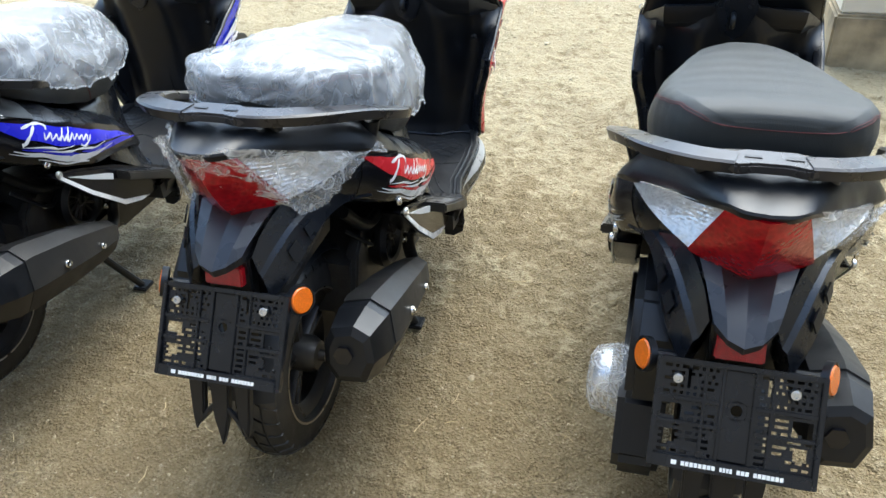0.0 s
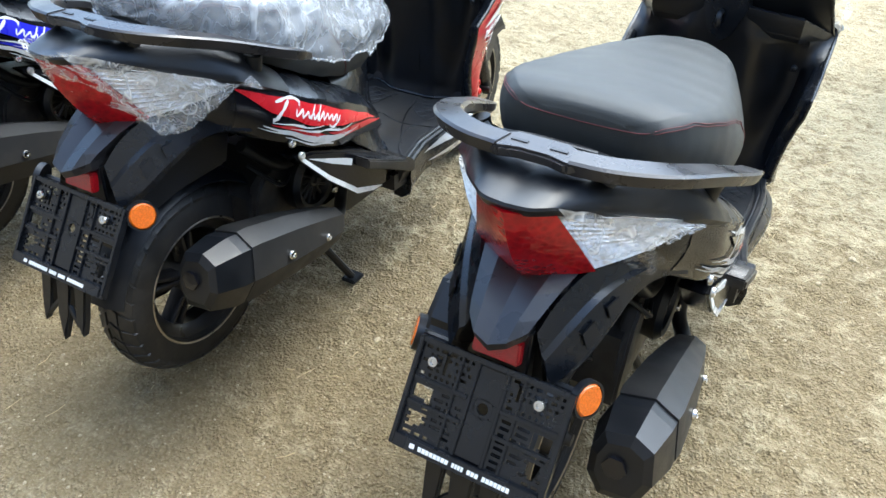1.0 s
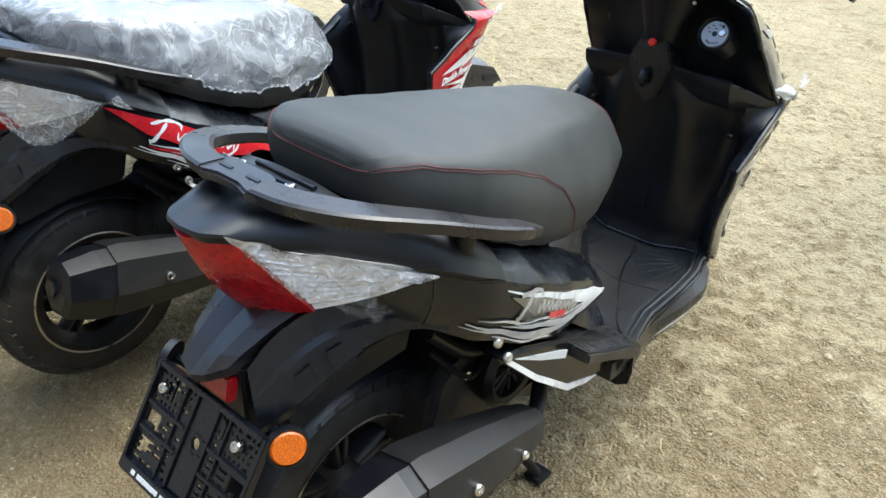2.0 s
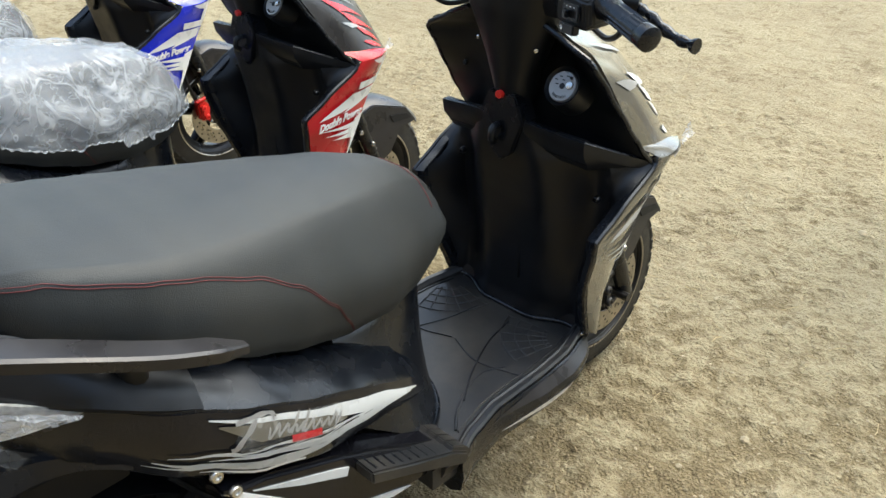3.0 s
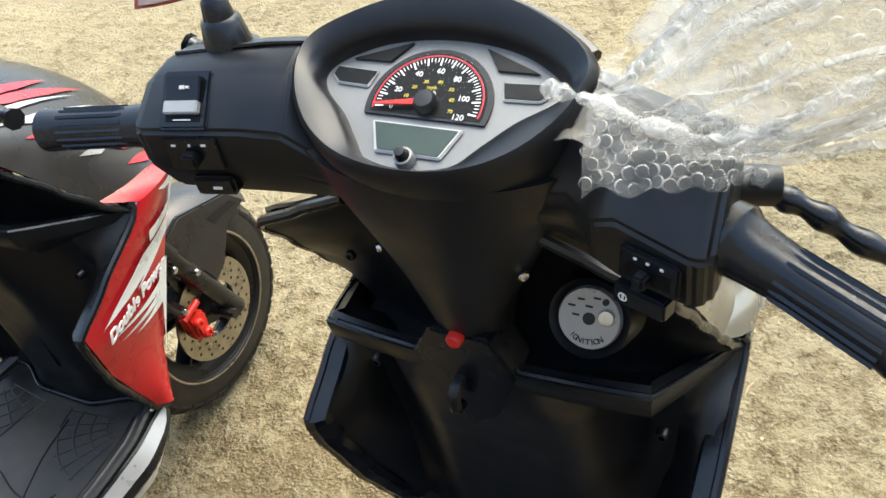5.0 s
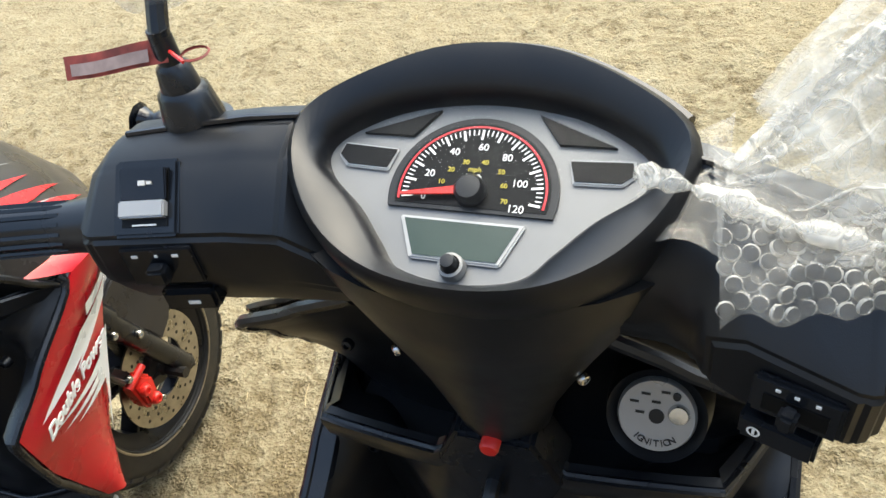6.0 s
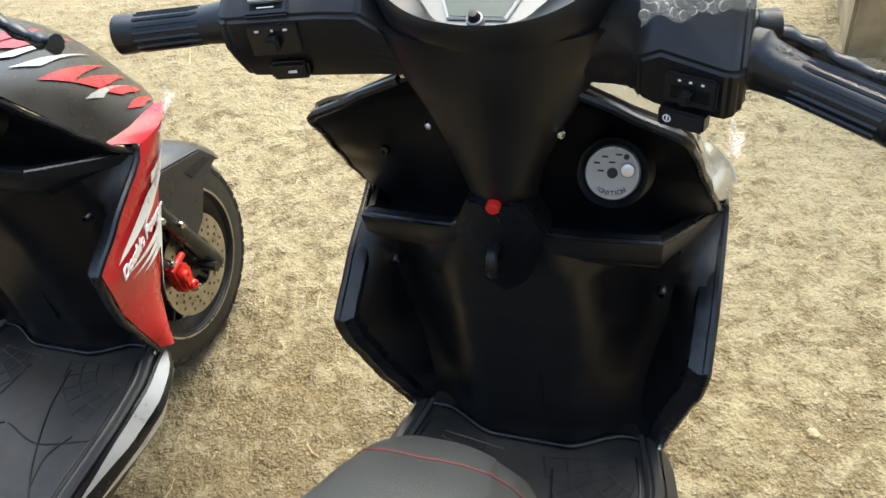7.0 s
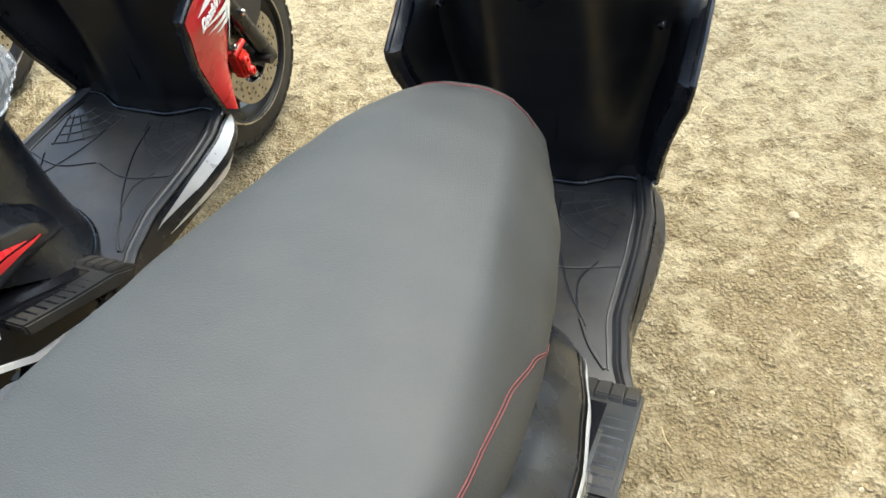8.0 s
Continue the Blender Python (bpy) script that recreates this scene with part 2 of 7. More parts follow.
BLUE_PAINT = surface("blue_paint", (0.008, 0.022, 0.50), 0.25, vary=0.06, bump=0.0, coat=0.25, rough_vary=0.05)
GREY_PAINT = surface("olive_grey_paint", (0.120, 0.110, 0.086), 0.24, 0.3, vary=0.08, bump=0.0, coat=0.8, rough_vary=0.05)
SILVER = surface("silver_grey_trim", (0.33, 0.33, 0.325), 0.35, 0.4, vary=0.08, bump=0.05)
WHITE = surface("white_decal", (0.74, 0.74, 0.72), 0.30, vary=0.05, bump=0.0)
DECAL_RED = surface("red_decal", (0.50, 0.014, 0.022), 0.28, vary=0.06, bump=0.0)
DECAL_BLUE = surface("blue_decal", (0.025, 0.025, 0.50), 0.28, vary=0.06, bump=0.0)
DECAL_GREY = surface("pale_grey_decal", (0.50, 0.51, 0.50), 0.30, vary=0.06, bump=0.0)
CALIPER = surface("red_caliper", (0.62, 0.02, 0.014), 0.35, vary=0.1, bump=0.1)
THREAD = surface("red_thread", (0.105, 0.021, 0.020), 0.8, vary=0.3, scale=300, bump=0.2)
ORANGE = glassy("orange_reflector", (0.58, 0.120, 0.005), bump=0.5, cell=420, low=0.75, high=1.2)
RED_LENS = glassy("red_lens", (0.30, 0.001, 0.006), bump=0.40, cell=95, metal=0.40, low=0.95, high=1.55, coat=0.3)
RED_REFLECTOR = glassy("red_reflector", (0.26, 0.004, 0.008), bump=0.4, cell=500, low=0.7, high=1.2)
CLEAR_LENS = clear_cover("clear_lens", 0.10, 0.05)
REFLECTOR = glassy("lamp_reflector", (0.86, 0.84, 0.79), rough=0.20, bump=0.6, cell=110, metal=0.35, low=0.75, high=1.05)
SEAT_FILM = film("seat_film", (0.52, 0.54, 0.56, 1), 0.36, crease=11, strength=0.45, line=0.04, spread=0.12)
LAMP_FILM = film("lamp_film", (0.97, 0.97, 0.95, 1), 0.20, crease=14, strength=0.6, line=0.035, spread=0.12, fold=0.40)
BUBBLE = film("bubble_wrap", (0.72, 0.69, 0.61, 1), 0.17, crease=13, strength=0.5, line=0.03, spread=0.10, fold=0.20)
BUBBLE_THIN = film("bubble_sheet", (0.72, 0.69, 0.61, 1), 0.13, crease=18, strength=0.2, line=0.03, spread=0.04, fold=0.06)
BUBBLE_CELL = film("bubble_cell", (0.72, 0.69, 0.61, 1), 0.05, crease=60, strength=0.1, line=0.02, spread=0.01, fold=0.02)
BUBBLE_GLINT = film("bubble_rim_glint", (0.78, 0.75, 0.67, 1), 0.34, crease=60, strength=0.1, line=0.03, spread=0.10, fold=0.10)
WRAP_CREASE = film("wrap_crease", (0.80, 0.77, 0.69, 1), 0.28, crease=30, strength=0.6, line=0.05, spread=0.22, fold=0.30)
TAPE = film("clear_tape", (0.80, 0.80, 0.76, 1), 0.05, crease=20, strength=0.4, line=0.03, spread=0.04, fold=0.14)
CLEAR_COVER = clear_cover()
TAG_GREY = surface("faded_tag_print", (0.30, 0.22, 0.20), 0.8, vary=0.3, scale=80, bump=0.1)
TAG = surface("tag_paper", (0.24, 0.045, 0.035), 0.8, vary=0.5, scale=60, bump=0.1)
DIAL = surface("black_dial", (0.005, 0.005, 0.005), 0.35, vary=0.1, bump=0.0, spec=0.15)
FACE = surface("silver_face_plate", (0.20, 0.20, 0.197), 0.42, 0.25, vary=0.08, bump=0.03)
FRAME_LINE = surface("pale_frame_line", (0.42, 0.42, 0.41), 0.4, vary=0.05, bump=0.0)
LCD = surface("green_grey_display", (0.030, 0.048, 0.036), 0.25, vary=0.08, bump=0.0)
YELLOW = surface("yellow_print", (0.60, 0.50, 0.05), 0.5, bump=0.0)
STAINED = surface("stained_concrete", (0.30, 0.235, 0.135), 0.92, vary=0.55, scale=7, bump=0.8, grain=120, dust=0.2)
CONCRETE = surface("weathered_concrete", (0.36, 0.33, 0.27), 0.9, vary=0.3, scale=5, bump=0.8, grain=120, dust=0.3)
DARK_RENDER = surface("dark_weathered_render", (0.19, 0.175, 0.155), 0.9, vary=0.3, scale=3, bump=0.6, grain=120)
PLASTER = surface("cream_plaster", (0.62, 0.55, 0.42), 0.85, vary=0.12, scale=3, bump=0.5, grain=160)
STRAW = surface("dry_straw", (0.42, 0.33, 0.18), 0.85, vary=0.3, scale=60, bump=0.2)
PEBBLE = surface("pale_pebble", (0.36, 0.30, 0.19), 0.9, vary=0.3, scale=60, bump=0.4)
SOIL = soil()


# ---------------------------------------------------------------- mesh helpers
def dress(bm, angle=38):
    """Smooth shading with creases kept sharp."""
    bmesh.ops.recalc_face_normals(bm, faces=bm.faces)
    for f in bm.faces:
        f.smooth = True
    for e in bm.edges:
        e.smooth = len(e.link_faces) == 2 and e.calc_face_angle(0) < radians(angle)


def part(name, bm, material, parent=None, label="", angle=38):
    dress(bm, angle)
    me = bpy.data.meshes.new(name)
    bm.to_mesh(me)
    bm.free()
    me.materials.append(material)
    ob = new(name, me)
    if parent is not None:
        ob.parent = parent
    if label:
        ob["label"] = label
    return ob


def loft(rings, cap=True, around=True, bm=None):
    """A skin over rings of equal length."""
    bm = bm or bmesh.new()
    rows = [[bm.verts.new(p) for p in r] for r in rings]
    n = len(rows[0])
    for a, b in zip(rows, rows[1:]):
        for i in range(n if around else n - 1):
            j = (i + 1) % n
            bm.faces.new((a[i], a[j], b[j], b[i]))
    if cap and around:
        bm.faces.new(rows[0])
        bm.faces.new(rows[-1][::-1])
    return bm


def prism(outline, axis, a, b, bevel=0.0, bm=None, seg=2):
    """An outline of two coordinates pushed from a to b along the axis; bevelled."""
    own = bmesh.new()

    def at(p, v):
        return {"x": (v, p[0], p[1]), "y": (p[0], v, p[1]), "z": (p[0], p[1], v)}[axis]
    lo = [own.verts.new(at(p, a)) for p in outline]
    hi = [own.verts.new(at(p, b)) for p in outline]
    n = len(outline)
    own.faces.new(lo)
    own.faces.new(hi[::-1])
    for i in range(n):
        j = (i + 1) % n
        own.faces.new((lo[i], hi[i], hi[j], lo[j]))
    bmesh.ops.recalc_face_normals(own, faces=own.faces)
    if bevel:
        bmesh.ops.bevel(own, geom=own.edges[:], offset=bevel, segments=seg, affect="EDGES", clamp_overlap=True)
    return joined(bm, own) if bm else own


def joined(bm, other, m=None):
    """Adds the mesh of other to bm."""
    if m is not None:
        bmesh.ops.transform(other, matrix=m, verts=other.verts)
    me = bpy.data.meshes.new("tmp")
    other.to_mesh(me)
    other.free()
    bm.from_mesh(me)
    bpy.data.meshes.remove(me)
    return bm


def box(x0, x1, y0, y1, z0, z1, bevel=0.003, bm=None):
    return prism([(x0, y0), (x1, y0), (x1, y1), (x0, y1)], "z", z0, z1, bevel, bm)


def basis(way):
    q = Vector(way).to_track_quat("Z", "Y").to_matrix()
    return q @ Vector((1, 0, 0)), q @ Vector((0, 1, 0))


def tube(points, radius, n=10, bm=None, cap=True):
    """A round bar along points; radius may be a list."""
    pts = [Vector(p) for p in points]
    rads = radius if isinstance(radius, (list, tuple)) else [radius] * len(pts)
    rings = []
    side = None
    for i, p in enumerate(pts):
        way = (pts[min(i + 1, len(pts) - 1)] - pts[max(i - 1, 0)]).normalized()
        if side is None:
            side = basis(way)[0]
        side = (side - way * side.dot(way)).normalized()
        up = way.cross(side)
        rings.append([p + rads[i] * (math.cos(2 * math.pi * k / n) * side + math.sin(2 * math.pi * k / n) * up) for k in range(n)])
    return loft(rings, cap, True, bm)


def smooth_line(points, n=6):
    """A rounded line through points (Catmull-Rom)."""
    p = [Vector(q) for q in points]
    p = [2 * p[0] - p[1]] + p + [2 * p[-1] - p[-2]]
    out = []
    for i in range(1, len(p) - 2):
        for k in range(n):
            t = k / n
            out.append(0.5 * (2 * p[i] + (p[i + 1] - p[i - 1]) * t + (2 * p[i - 1] - 5 * p[i] + 4 * p[i + 1] - p[i + 2]) * t * t
                              + (3 * p[i] - p[i - 1] - 3 * p[i + 1] + p[i + 2]) * t ** 3))
    return out + [p[-2]]


def lathe(profile, centre, axis="x", n=64, bm=None, close=False):
    """A profile of (radius, along) turned round an axis through centre."""
    c = Vector(centre)
    rings = []
    for k in range(n):
        a = 2 * math.pi * k / n
        row = []
        for r, s in profile:
            u, v = r * math.cos(a), r * math.sin(a)
            row.append(c + Vector({"x": (s, u, v), "y": (u, s, v), "z": (u, v, s)}[axis]))
        rings.append(row)
    rings.append(rings[0])
    own = loft(rings, False, close)
    bmesh.ops.remove_doubles(own, verts=own.verts, dist=1e-6)
    return joined(bm, own) if bm else own


def thick(bm, t):
    """Gives an open sheet a thickness."""
    bmesh.ops.recalc_face_normals(bm, faces=bm.faces)
    bmesh.ops.solidify(bm, geom=bm.faces[:], thickness=t)
    return bm


def mirrored(bm):
    """Adds the mirror image across the middle plane."""
    own = bm.copy()
    for v in own.verts:
        v.co.x = -v.co.x
    bmesh.ops.reverse_faces(own, faces=own.faces)
    return joined(bm, own)


def bolt(p, way, r=0.009, h=0.006, bm=None):
    """A domed screw head."""
    q = Vector(way).normalized()
    a, b = basis(q)
    rings = []
    for rr, s in ((1, 0), (1, 0.5), (0.8, 0.9), (0.45, 1.0), (0.4, 0.55)):
        rings.append([Vector(p) + q * h * s + r * rr * (math.cos(k * math.pi / 6) * a + math.sin(k * math.pi / 6) * b) for k in range(12)])
    return loft(rings, True, True, bm)


def between(table, y):
    """Rows of numbers, the first of them ascending; the row at y."""
    if y <= table[0][0]:
        return table[0][1:]
    for a, b in zip(table, table[1:]):
        if y <= b[0]:
            t = (y - a[0]) / (b[0] - a[0])
            t = t * t * (3 - 2 * t) * 0.35 + t * 0.65
            return [p + (q - p) * t for p, q in zip(a[1:], b[1:])]
    return table[-1][1:]


def letters(text, size, m, material, name, parent, depth=0.0006, label="", bold=0.0):
    """Writing in the built-in font, as a mesh."""
    cu = bpy.data.curves.new("writing", "FONT")
    cu.offset = size * bold
    cu.body, cu.size, cu.extrude, cu.align_x, cu.align_y = text, size, depth, "CENTER", "CENTER"
    tmp = bpy.data.objects.new("writing", cu)
    scene.collection.objects.link(tmp)
    me = bpy.data.meshes.new_from_object(tmp.evaluated_get(bpy.context.evaluated_depsgraph_get()))
    bpy.data.objects.remove(tmp)
    bpy.data.curves.remove(cu)
    me.transform(m)
    me.materials.clear()
    me.materials.append(material)
    ob = new(name, me)
    ob.parent = parent
    if label:
        ob["label"] = label
    return ob


# ---------------------------------------------------------------- shape tables of the scooter
# along y: half width and height of the upper edge, the crease and the lower edge of the rear bodywork
FLANK = [
    (-0.115, 0.085, 0.840, 0.098, 0.806, 0.084, 0.722),
    (-0.06, 0.118, 0.826, 0.138, 0.786, 0.118, 0.694),
    (0.00, 0.145, 0.800, 0.186, 0.762, 0.164, 0.658),
    (0.10, 0.162, 0.758, 0.222, 0.714, 0.210, 0.600),
    (0.20, 0.164, 0.708, 0.230, 0.664, 0.222, 0.546),
    (0.30, 0.155, 0.650, 0.226, 0.616, 0.218, 0.505),
    (0.40, 0.138, 0.600, 0.208, 0.566, 0.202, 0.485),
    (0.50, 0.118, 0.545, 0.180, 0.508, 0.178, 0.455),
    (0.56, 0.108, 0.480, 0.150, 0.455, 0.150, 0.420),
]
# along y: half width, top and bottom of the seat
SEAT = [
    (-0.036, 0.078, 0.900, 0.846), (-0.031, 0.102, 0.912, 0.843), (-0.018, 0.124, 0.919, 0.834), (0.006, 0.142, 0.922, 0.820), (0.042, 0.157, 0.917, 0.802), (0.078, 0.168, 0.909, 0.784),
    (0.12, 0.178, 0.903, 0.757), (0.17, 0.183, 0.894, 0.730), (0.25, 0.185, 0.880, 0.688), (0.32, 0.182, 0.868, 0.655), (0.42, 0.168, 0.850, 0.618),
    (0.52, 0.148, 0.833, 0.600), (0.60, 0.119, 0.810, 0.602), (0.650, 0.100, 0.784, 0.615), (0.680, 0.088, 0.756, 0.640), (0.692, 0.078, 0.728, 0.662),
]
# along y: where the upper edge of the seat lies, in shares of its half width, and its height
SEAT_EDGE = [(-0.036, 0.96, 0.894), (-0.025, 0.96, 0.907), (0.015, 0.97, 0.910), (0.060, 0.975, 0.898), (0.12, 0.97, 0.881), (0.17, 0.945, 0.869), (0.25, 0.885, 0.853), (0.36, 0.80, 0.837),
             (0.42, 0.765, 0.828), (0.50, 0.73, 0.814), (0.56, 0.715, 0.801), (0.62, 0.70, 0.779), (0.66, 0.70, 0.757), (0.680, 0.70, 0.735), (0.692, 0.70, 0.712)]


def seat_mid(y):
    """The seat's middle line; its tail sits a little to the right."""
    return 0.016 - 0.010 * min(1.0, max(0.0, (y + 0.03) / 0.31))


def skin(y, v, side=1, off=0.0):
    """A point on the rear bodywork: v 0 at the seat, 1 on the crease, 2 at the lower edge."""
    ux, uz, kx, kz, lx, lz = between(FLANK, y)
    if v <= 1:
        x, z, push = ux + (kx - ux) * v, uz + (kz - uz) * v, 0.006 * math.sin(math.pi * v)
        n = Vector((0.45, 0, 0.9))
    else:
        w = v - 1
        x, z, push = kx + (lx - kx) * w, kz + (lz - kz) * w, 0.010 * math.sin(math.pi * w)
        n = Vector((0.98, 0, -0.1))
    p = Vector((x, y, z)) + n * (push + off)
    p.x *= side
    return p


def shard(rows, side=1, off=0.0025, skew=0.0, bm=None, n=5):
    """A sharp sticker on the bodywork: rows of y, upper v, lower v."""
    line = []
    for a, b in zip(rows, rows[1:]):
        for k in range(n):
            t = k / n
            line.append([p + (q - p) * t for p, q in zip(a, b)])
    line.append(rows[-1])
    rings = []
    for y, v0, v1 in line:
        rings.append([skin(y + skew * (v0 + (v1 - v0) * k / 4 - 1), v0 + (v1 - v0) * k / 4, side, off) for k in range(5)])
    return loft(rings, False, False, bm)


def seat_ring(y, grow=0.0):
    w, zt, zb = between(SEAT, y)
    w, zt, zb = w + grow, zt + grow, zb - grow * 0.2
    h = zt - zb
    xf, ze = between(SEAT_EDGE, y)
    zf = (ze + grow - zb) / h
    k = min(1.0, max(0.0, (y - 0.2) / 0.25))
    side = smooth_line([(0.935 - 0.13 * k, 0, 0), (0.995 - 0.060 * k, 0, 0.16), (1.025 - 0.025 * k, 0, zf * (0.58 - 0.08 * k)), (xf, 0, zf)], 5)
    lip = min(0.004, 0.26 * (zt - ze - grow))
    half = [(v.x, v.z) for v in side[:-1]] + [(xf - 0.004 / w * (1 - 0.6 * k), zf - 0.010 / h * 0.4), (xf - 0.012 / w * (1 - 0.2 * k), zf + lip / h)]
    half += [(xf * u, zf + (1 - zf) * (1 - (1 - k) * u ** 2.6 - k * (max(0.0, u - 0.25) / 0.75) ** 1.7)) for u in (0.86, 0.74, 0.62, 0.50, 0.38, 0.26, 0.13)]
    mid = seat_mid(y)
    half = [(mid + a * w, zb + b * h) for a, b in half]
    ring = half + [(mid, zt)] + [(2 * mid - x, z) for x, z in half[::-1]]
    return [Vector((x, y, z)) for x, z in ring]


def seat_point(y, z, side):
    """A point on the seat's side at the height z."""
    mid = seat_mid(y)
    ring = [Vector((p.x - mid, y, p.z)) for p in seat_ring(y) if p.x >= mid - 1e-6]
    for a, b in zip(ring, ring[1:]):
        if (a.z - z) * (b.z - z) <= 0 and a.z != b.z:
            return Vector((mid + side * (a.x + (b.x - a.x) * (z - a.z) / (b.z - a.z) + 0.0006), y, z))
    return Vector((mid + side * ring[0].x, y, z))


def seat_top(x, y):
    """Height of the seat's upper side at x, y."""
    ring = seat_ring(y)
    best = None
    for a, b in zip(ring, ring[1:]):
        if (a.x - x) * (b.x - x) <= 0 and a.x != b.x:
            z = a.z + (b.z - a.z) * (x - a.x) / (b.x - a.x)
            best = z if best is None else max(best, z)
    return best if best is not None else max(p.z for p in ring)


def wheel(name, y, z, r, w, root, disc):
    """A tyre with cut tread on a five-spoked dark alloy rim."""
    hub = new(name)
    hub.parent = root
    hub.location = (0, y, z)
    rr = r - 0.082
    prof = []
    for k in range(15):
        a = math.pi * (k / 14)
        s = -w / 2 * math.cos(a)
        rad = rr + (r - 0.005 - rr) * math.sin(a) ** 0.55
        prof.append((rad, s * (1.0 if 0.15 < k / 14 < 0.85 else 0.92)))
    prof += [(rr - 0.008, 0.03), (rr - 0.008, -0.03)]
    tyre = part("tyre", lathe(prof, (0, 0, 0), n=72, close=True), RUBBER, hub, "black rubber tyre with cut tread", 50)
    bm = bmesh.new()
    count = 34
    for k in range(count):
        for sgn in (-1, 1):
            for lane in (0, 1):
                a0 = 2 * math.pi * (k + (0.5 if sgn > 0 else 0)) / count
                s0, s1 = ((0.004, 0.024), (0.028, 0.049))[lane]
                da = 2 * math.pi / count
                quad = []
                for s, t in ((s0, 0.0), (s1, 0.0), (s1, 0.78), (s0, 0.78)):
                    ang = a0 + da * (t + 0.9 * s / 0.049)
                    quad.append((s * sgn * w / 0.115, ang))
                lo, hi = [], []
                for s, ang in quad:
                    c = max(0.0, 1 - (abs(s) / (w / 2)) ** 2)
                    base = rr + (r - 0.005 - rr) * c ** 0.275
                    for lst, rad in ((lo, base - 0.003), (hi, base + 0.005)):
                        lst.append(bm.verts.new((s, rad * math.cos(ang), rad * math.sin(ang))))
                bm.faces.new(hi)
                for i in range(4):
                    j = (i + 1) % 4
                    bm.faces.new((lo[i], lo[j], hi[j], hi[i]))
    part("tread", bm, RUBBER, tyre, "", 20)
    rim = part("rim", lathe([(rr - 0.004, -0.045), (rr + 0.006, -0.047), (rr + 0.006, -0.042), (rr - 0.012, -0.038), (rr - 0.03, -0.02), (rr - 0.03, 0.02),
                             (rr - 0.012, 0.038), (rr + 0.006, 0.042), (rr + 0.006, 0.047), (rr - 0.004, 0.045)], (0, 0, 0), n=64), ALLOY, hub, "dark alloy rim")
    e = w * 0.47
    lip = lathe([(rr + 0.002, -e), (rr + 0.0045, -e - 0.0012), (rr + 0.007, -e)], (0, 0, 0), n=64)
    lathe([(rr + 0.002, e), (rr + 0.0045, e + 0.0012), (rr + 0.007, e)], (0, 0, 0), n=64, bm=lip)
    part("rim_edge", lip, DISC, rim, "thin bright line round the rim edge")
    for k in range(5):
        a = 2 * math.pi * k / 5 + 0.3
        for d in (-0.16, 0.16):
            p0 = Vector((0, 0.03 * math.cos(a + d), 0.03 * math.sin(a + d)))
            p1 = Vector((0, (rr - 0.02) * math.cos(a + d * 0.7), (rr - 0.02) * math.sin(a + d * 0.7)))
            way = (p1 - p0).normalized()
            across = Vector((0, -way.z, way.y))
            rings = [[p + across * u * s + Vector((v, 0, 0)) for u, v in ((-1, -0.016), (1, -0.016), (1.0, 0.010), (0.4, 0.020), (-0.4, 0.020), (-1.0, 0.010))]
                     for p, s in ((p0, 0.011), (p1, 0.008))]
            part("spoke", loft(rings), ALLOY, rim)
    part("hub", lathe([(0.0, -0.06), (0.03, -0.06), (0.042, -0.045), (0.042, 0.04), (0.032, 0.058), (0.014, 0.060), (0.012, 0.075), (0.0, 0.075)], (0, 0, 0), n=28), ENGINE, rim)
    if disc:
        d = part("brake_disc", lathe([(0.062, 0.058), (0.115, 0.058), (0.115, 0.0625), (0.062, 0.0625)], (0, 0, 0), n=56, close=True), DISC, hub, "drilled steel brake disc")
        bm = bmesh.new()
        for k in range(18):
            for q, rad in enumerate((0.076, 0.089, 0.102)):
                a = 2 * math.pi * (k + q * 0.33) / 18
                c = Vector((0.063, rad * math.cos(a), rad * math.sin(a)))
                ring = [bm.verts.new(c + Vector((0, 0.0038 * math.cos(i), 0.0038 * math.sin(i)))) for i in np.arange(0, 6.2, 0.785)]
                bm.faces.new(ring)
        part("drilling", bm, MATTE, d)
    return hub


def word_bars(root, side, y0, v, length, material):
    """Unlettered script mark: one tall looped stroke and a slanted running wave."""
    bm = bmesh.new()

    def ribbon(pts, width):
        line = smooth_line([(a, b, 0) for a, b in pts], 5)
        rows = []
        for i, p in enumerate(line):
            way = line[min(i + 1, len(line) - 1)] - line[max(i - 1, 0)]
            n = Vector((-way.y * 0.105, way.x / 0.105, 0))
            n = n.normalized() if n.length else Vector((0, 1, 0))
            w = width * (0.55 + 0.45 * abs(math.sin(i * 0.55)))
            rows.append([skin(p.x + n.x * w * k, p.y + n.y * w * k / 0.105, side, 0.0048) for k in (-1, 1)])
        loft(rows, False, False, bm)
    L = length
    def at(f, dv):
        """A place on the mark, leaning with its slant."""
        return y0 + L * f - 0.075 * dv, v + dv
    # one tall stroke under a curled flag, then a slanted wave with two tall ticks and a tail
    ribbon([at(0.10, -0.17), at(0.08, 0.0), at(0.07, 0.20), at(0.05, 0.25)], 0.0050)
    ribbon([at(-0.05, -0.13), at(0.03, -0.20), at(0.14, -0.24), at(0.24, -0.20), at(0.25, -0.13)], 0.0036)
    ribbon([at(0.25 + 0.68 * k / 17, (-0.045, 0.085)[k % 2] + 0.02 * math.sin(k * 2.3)) for k in range(18)], 0.0030)
    for f in (0.47, 0.57):
        ribbon([at(f, -0.20), at(f + 0.005, -0.05), at(f + 0.01, 0.09)], 0.0030)
    ribbon([at(0.96, -0.05), at(0.95, 0.10), at(0.90, 0.22), at(0.83, 0.20)], 0.0030)
    part("script_mark", bm, material, root, "script mark in slanted strokes")


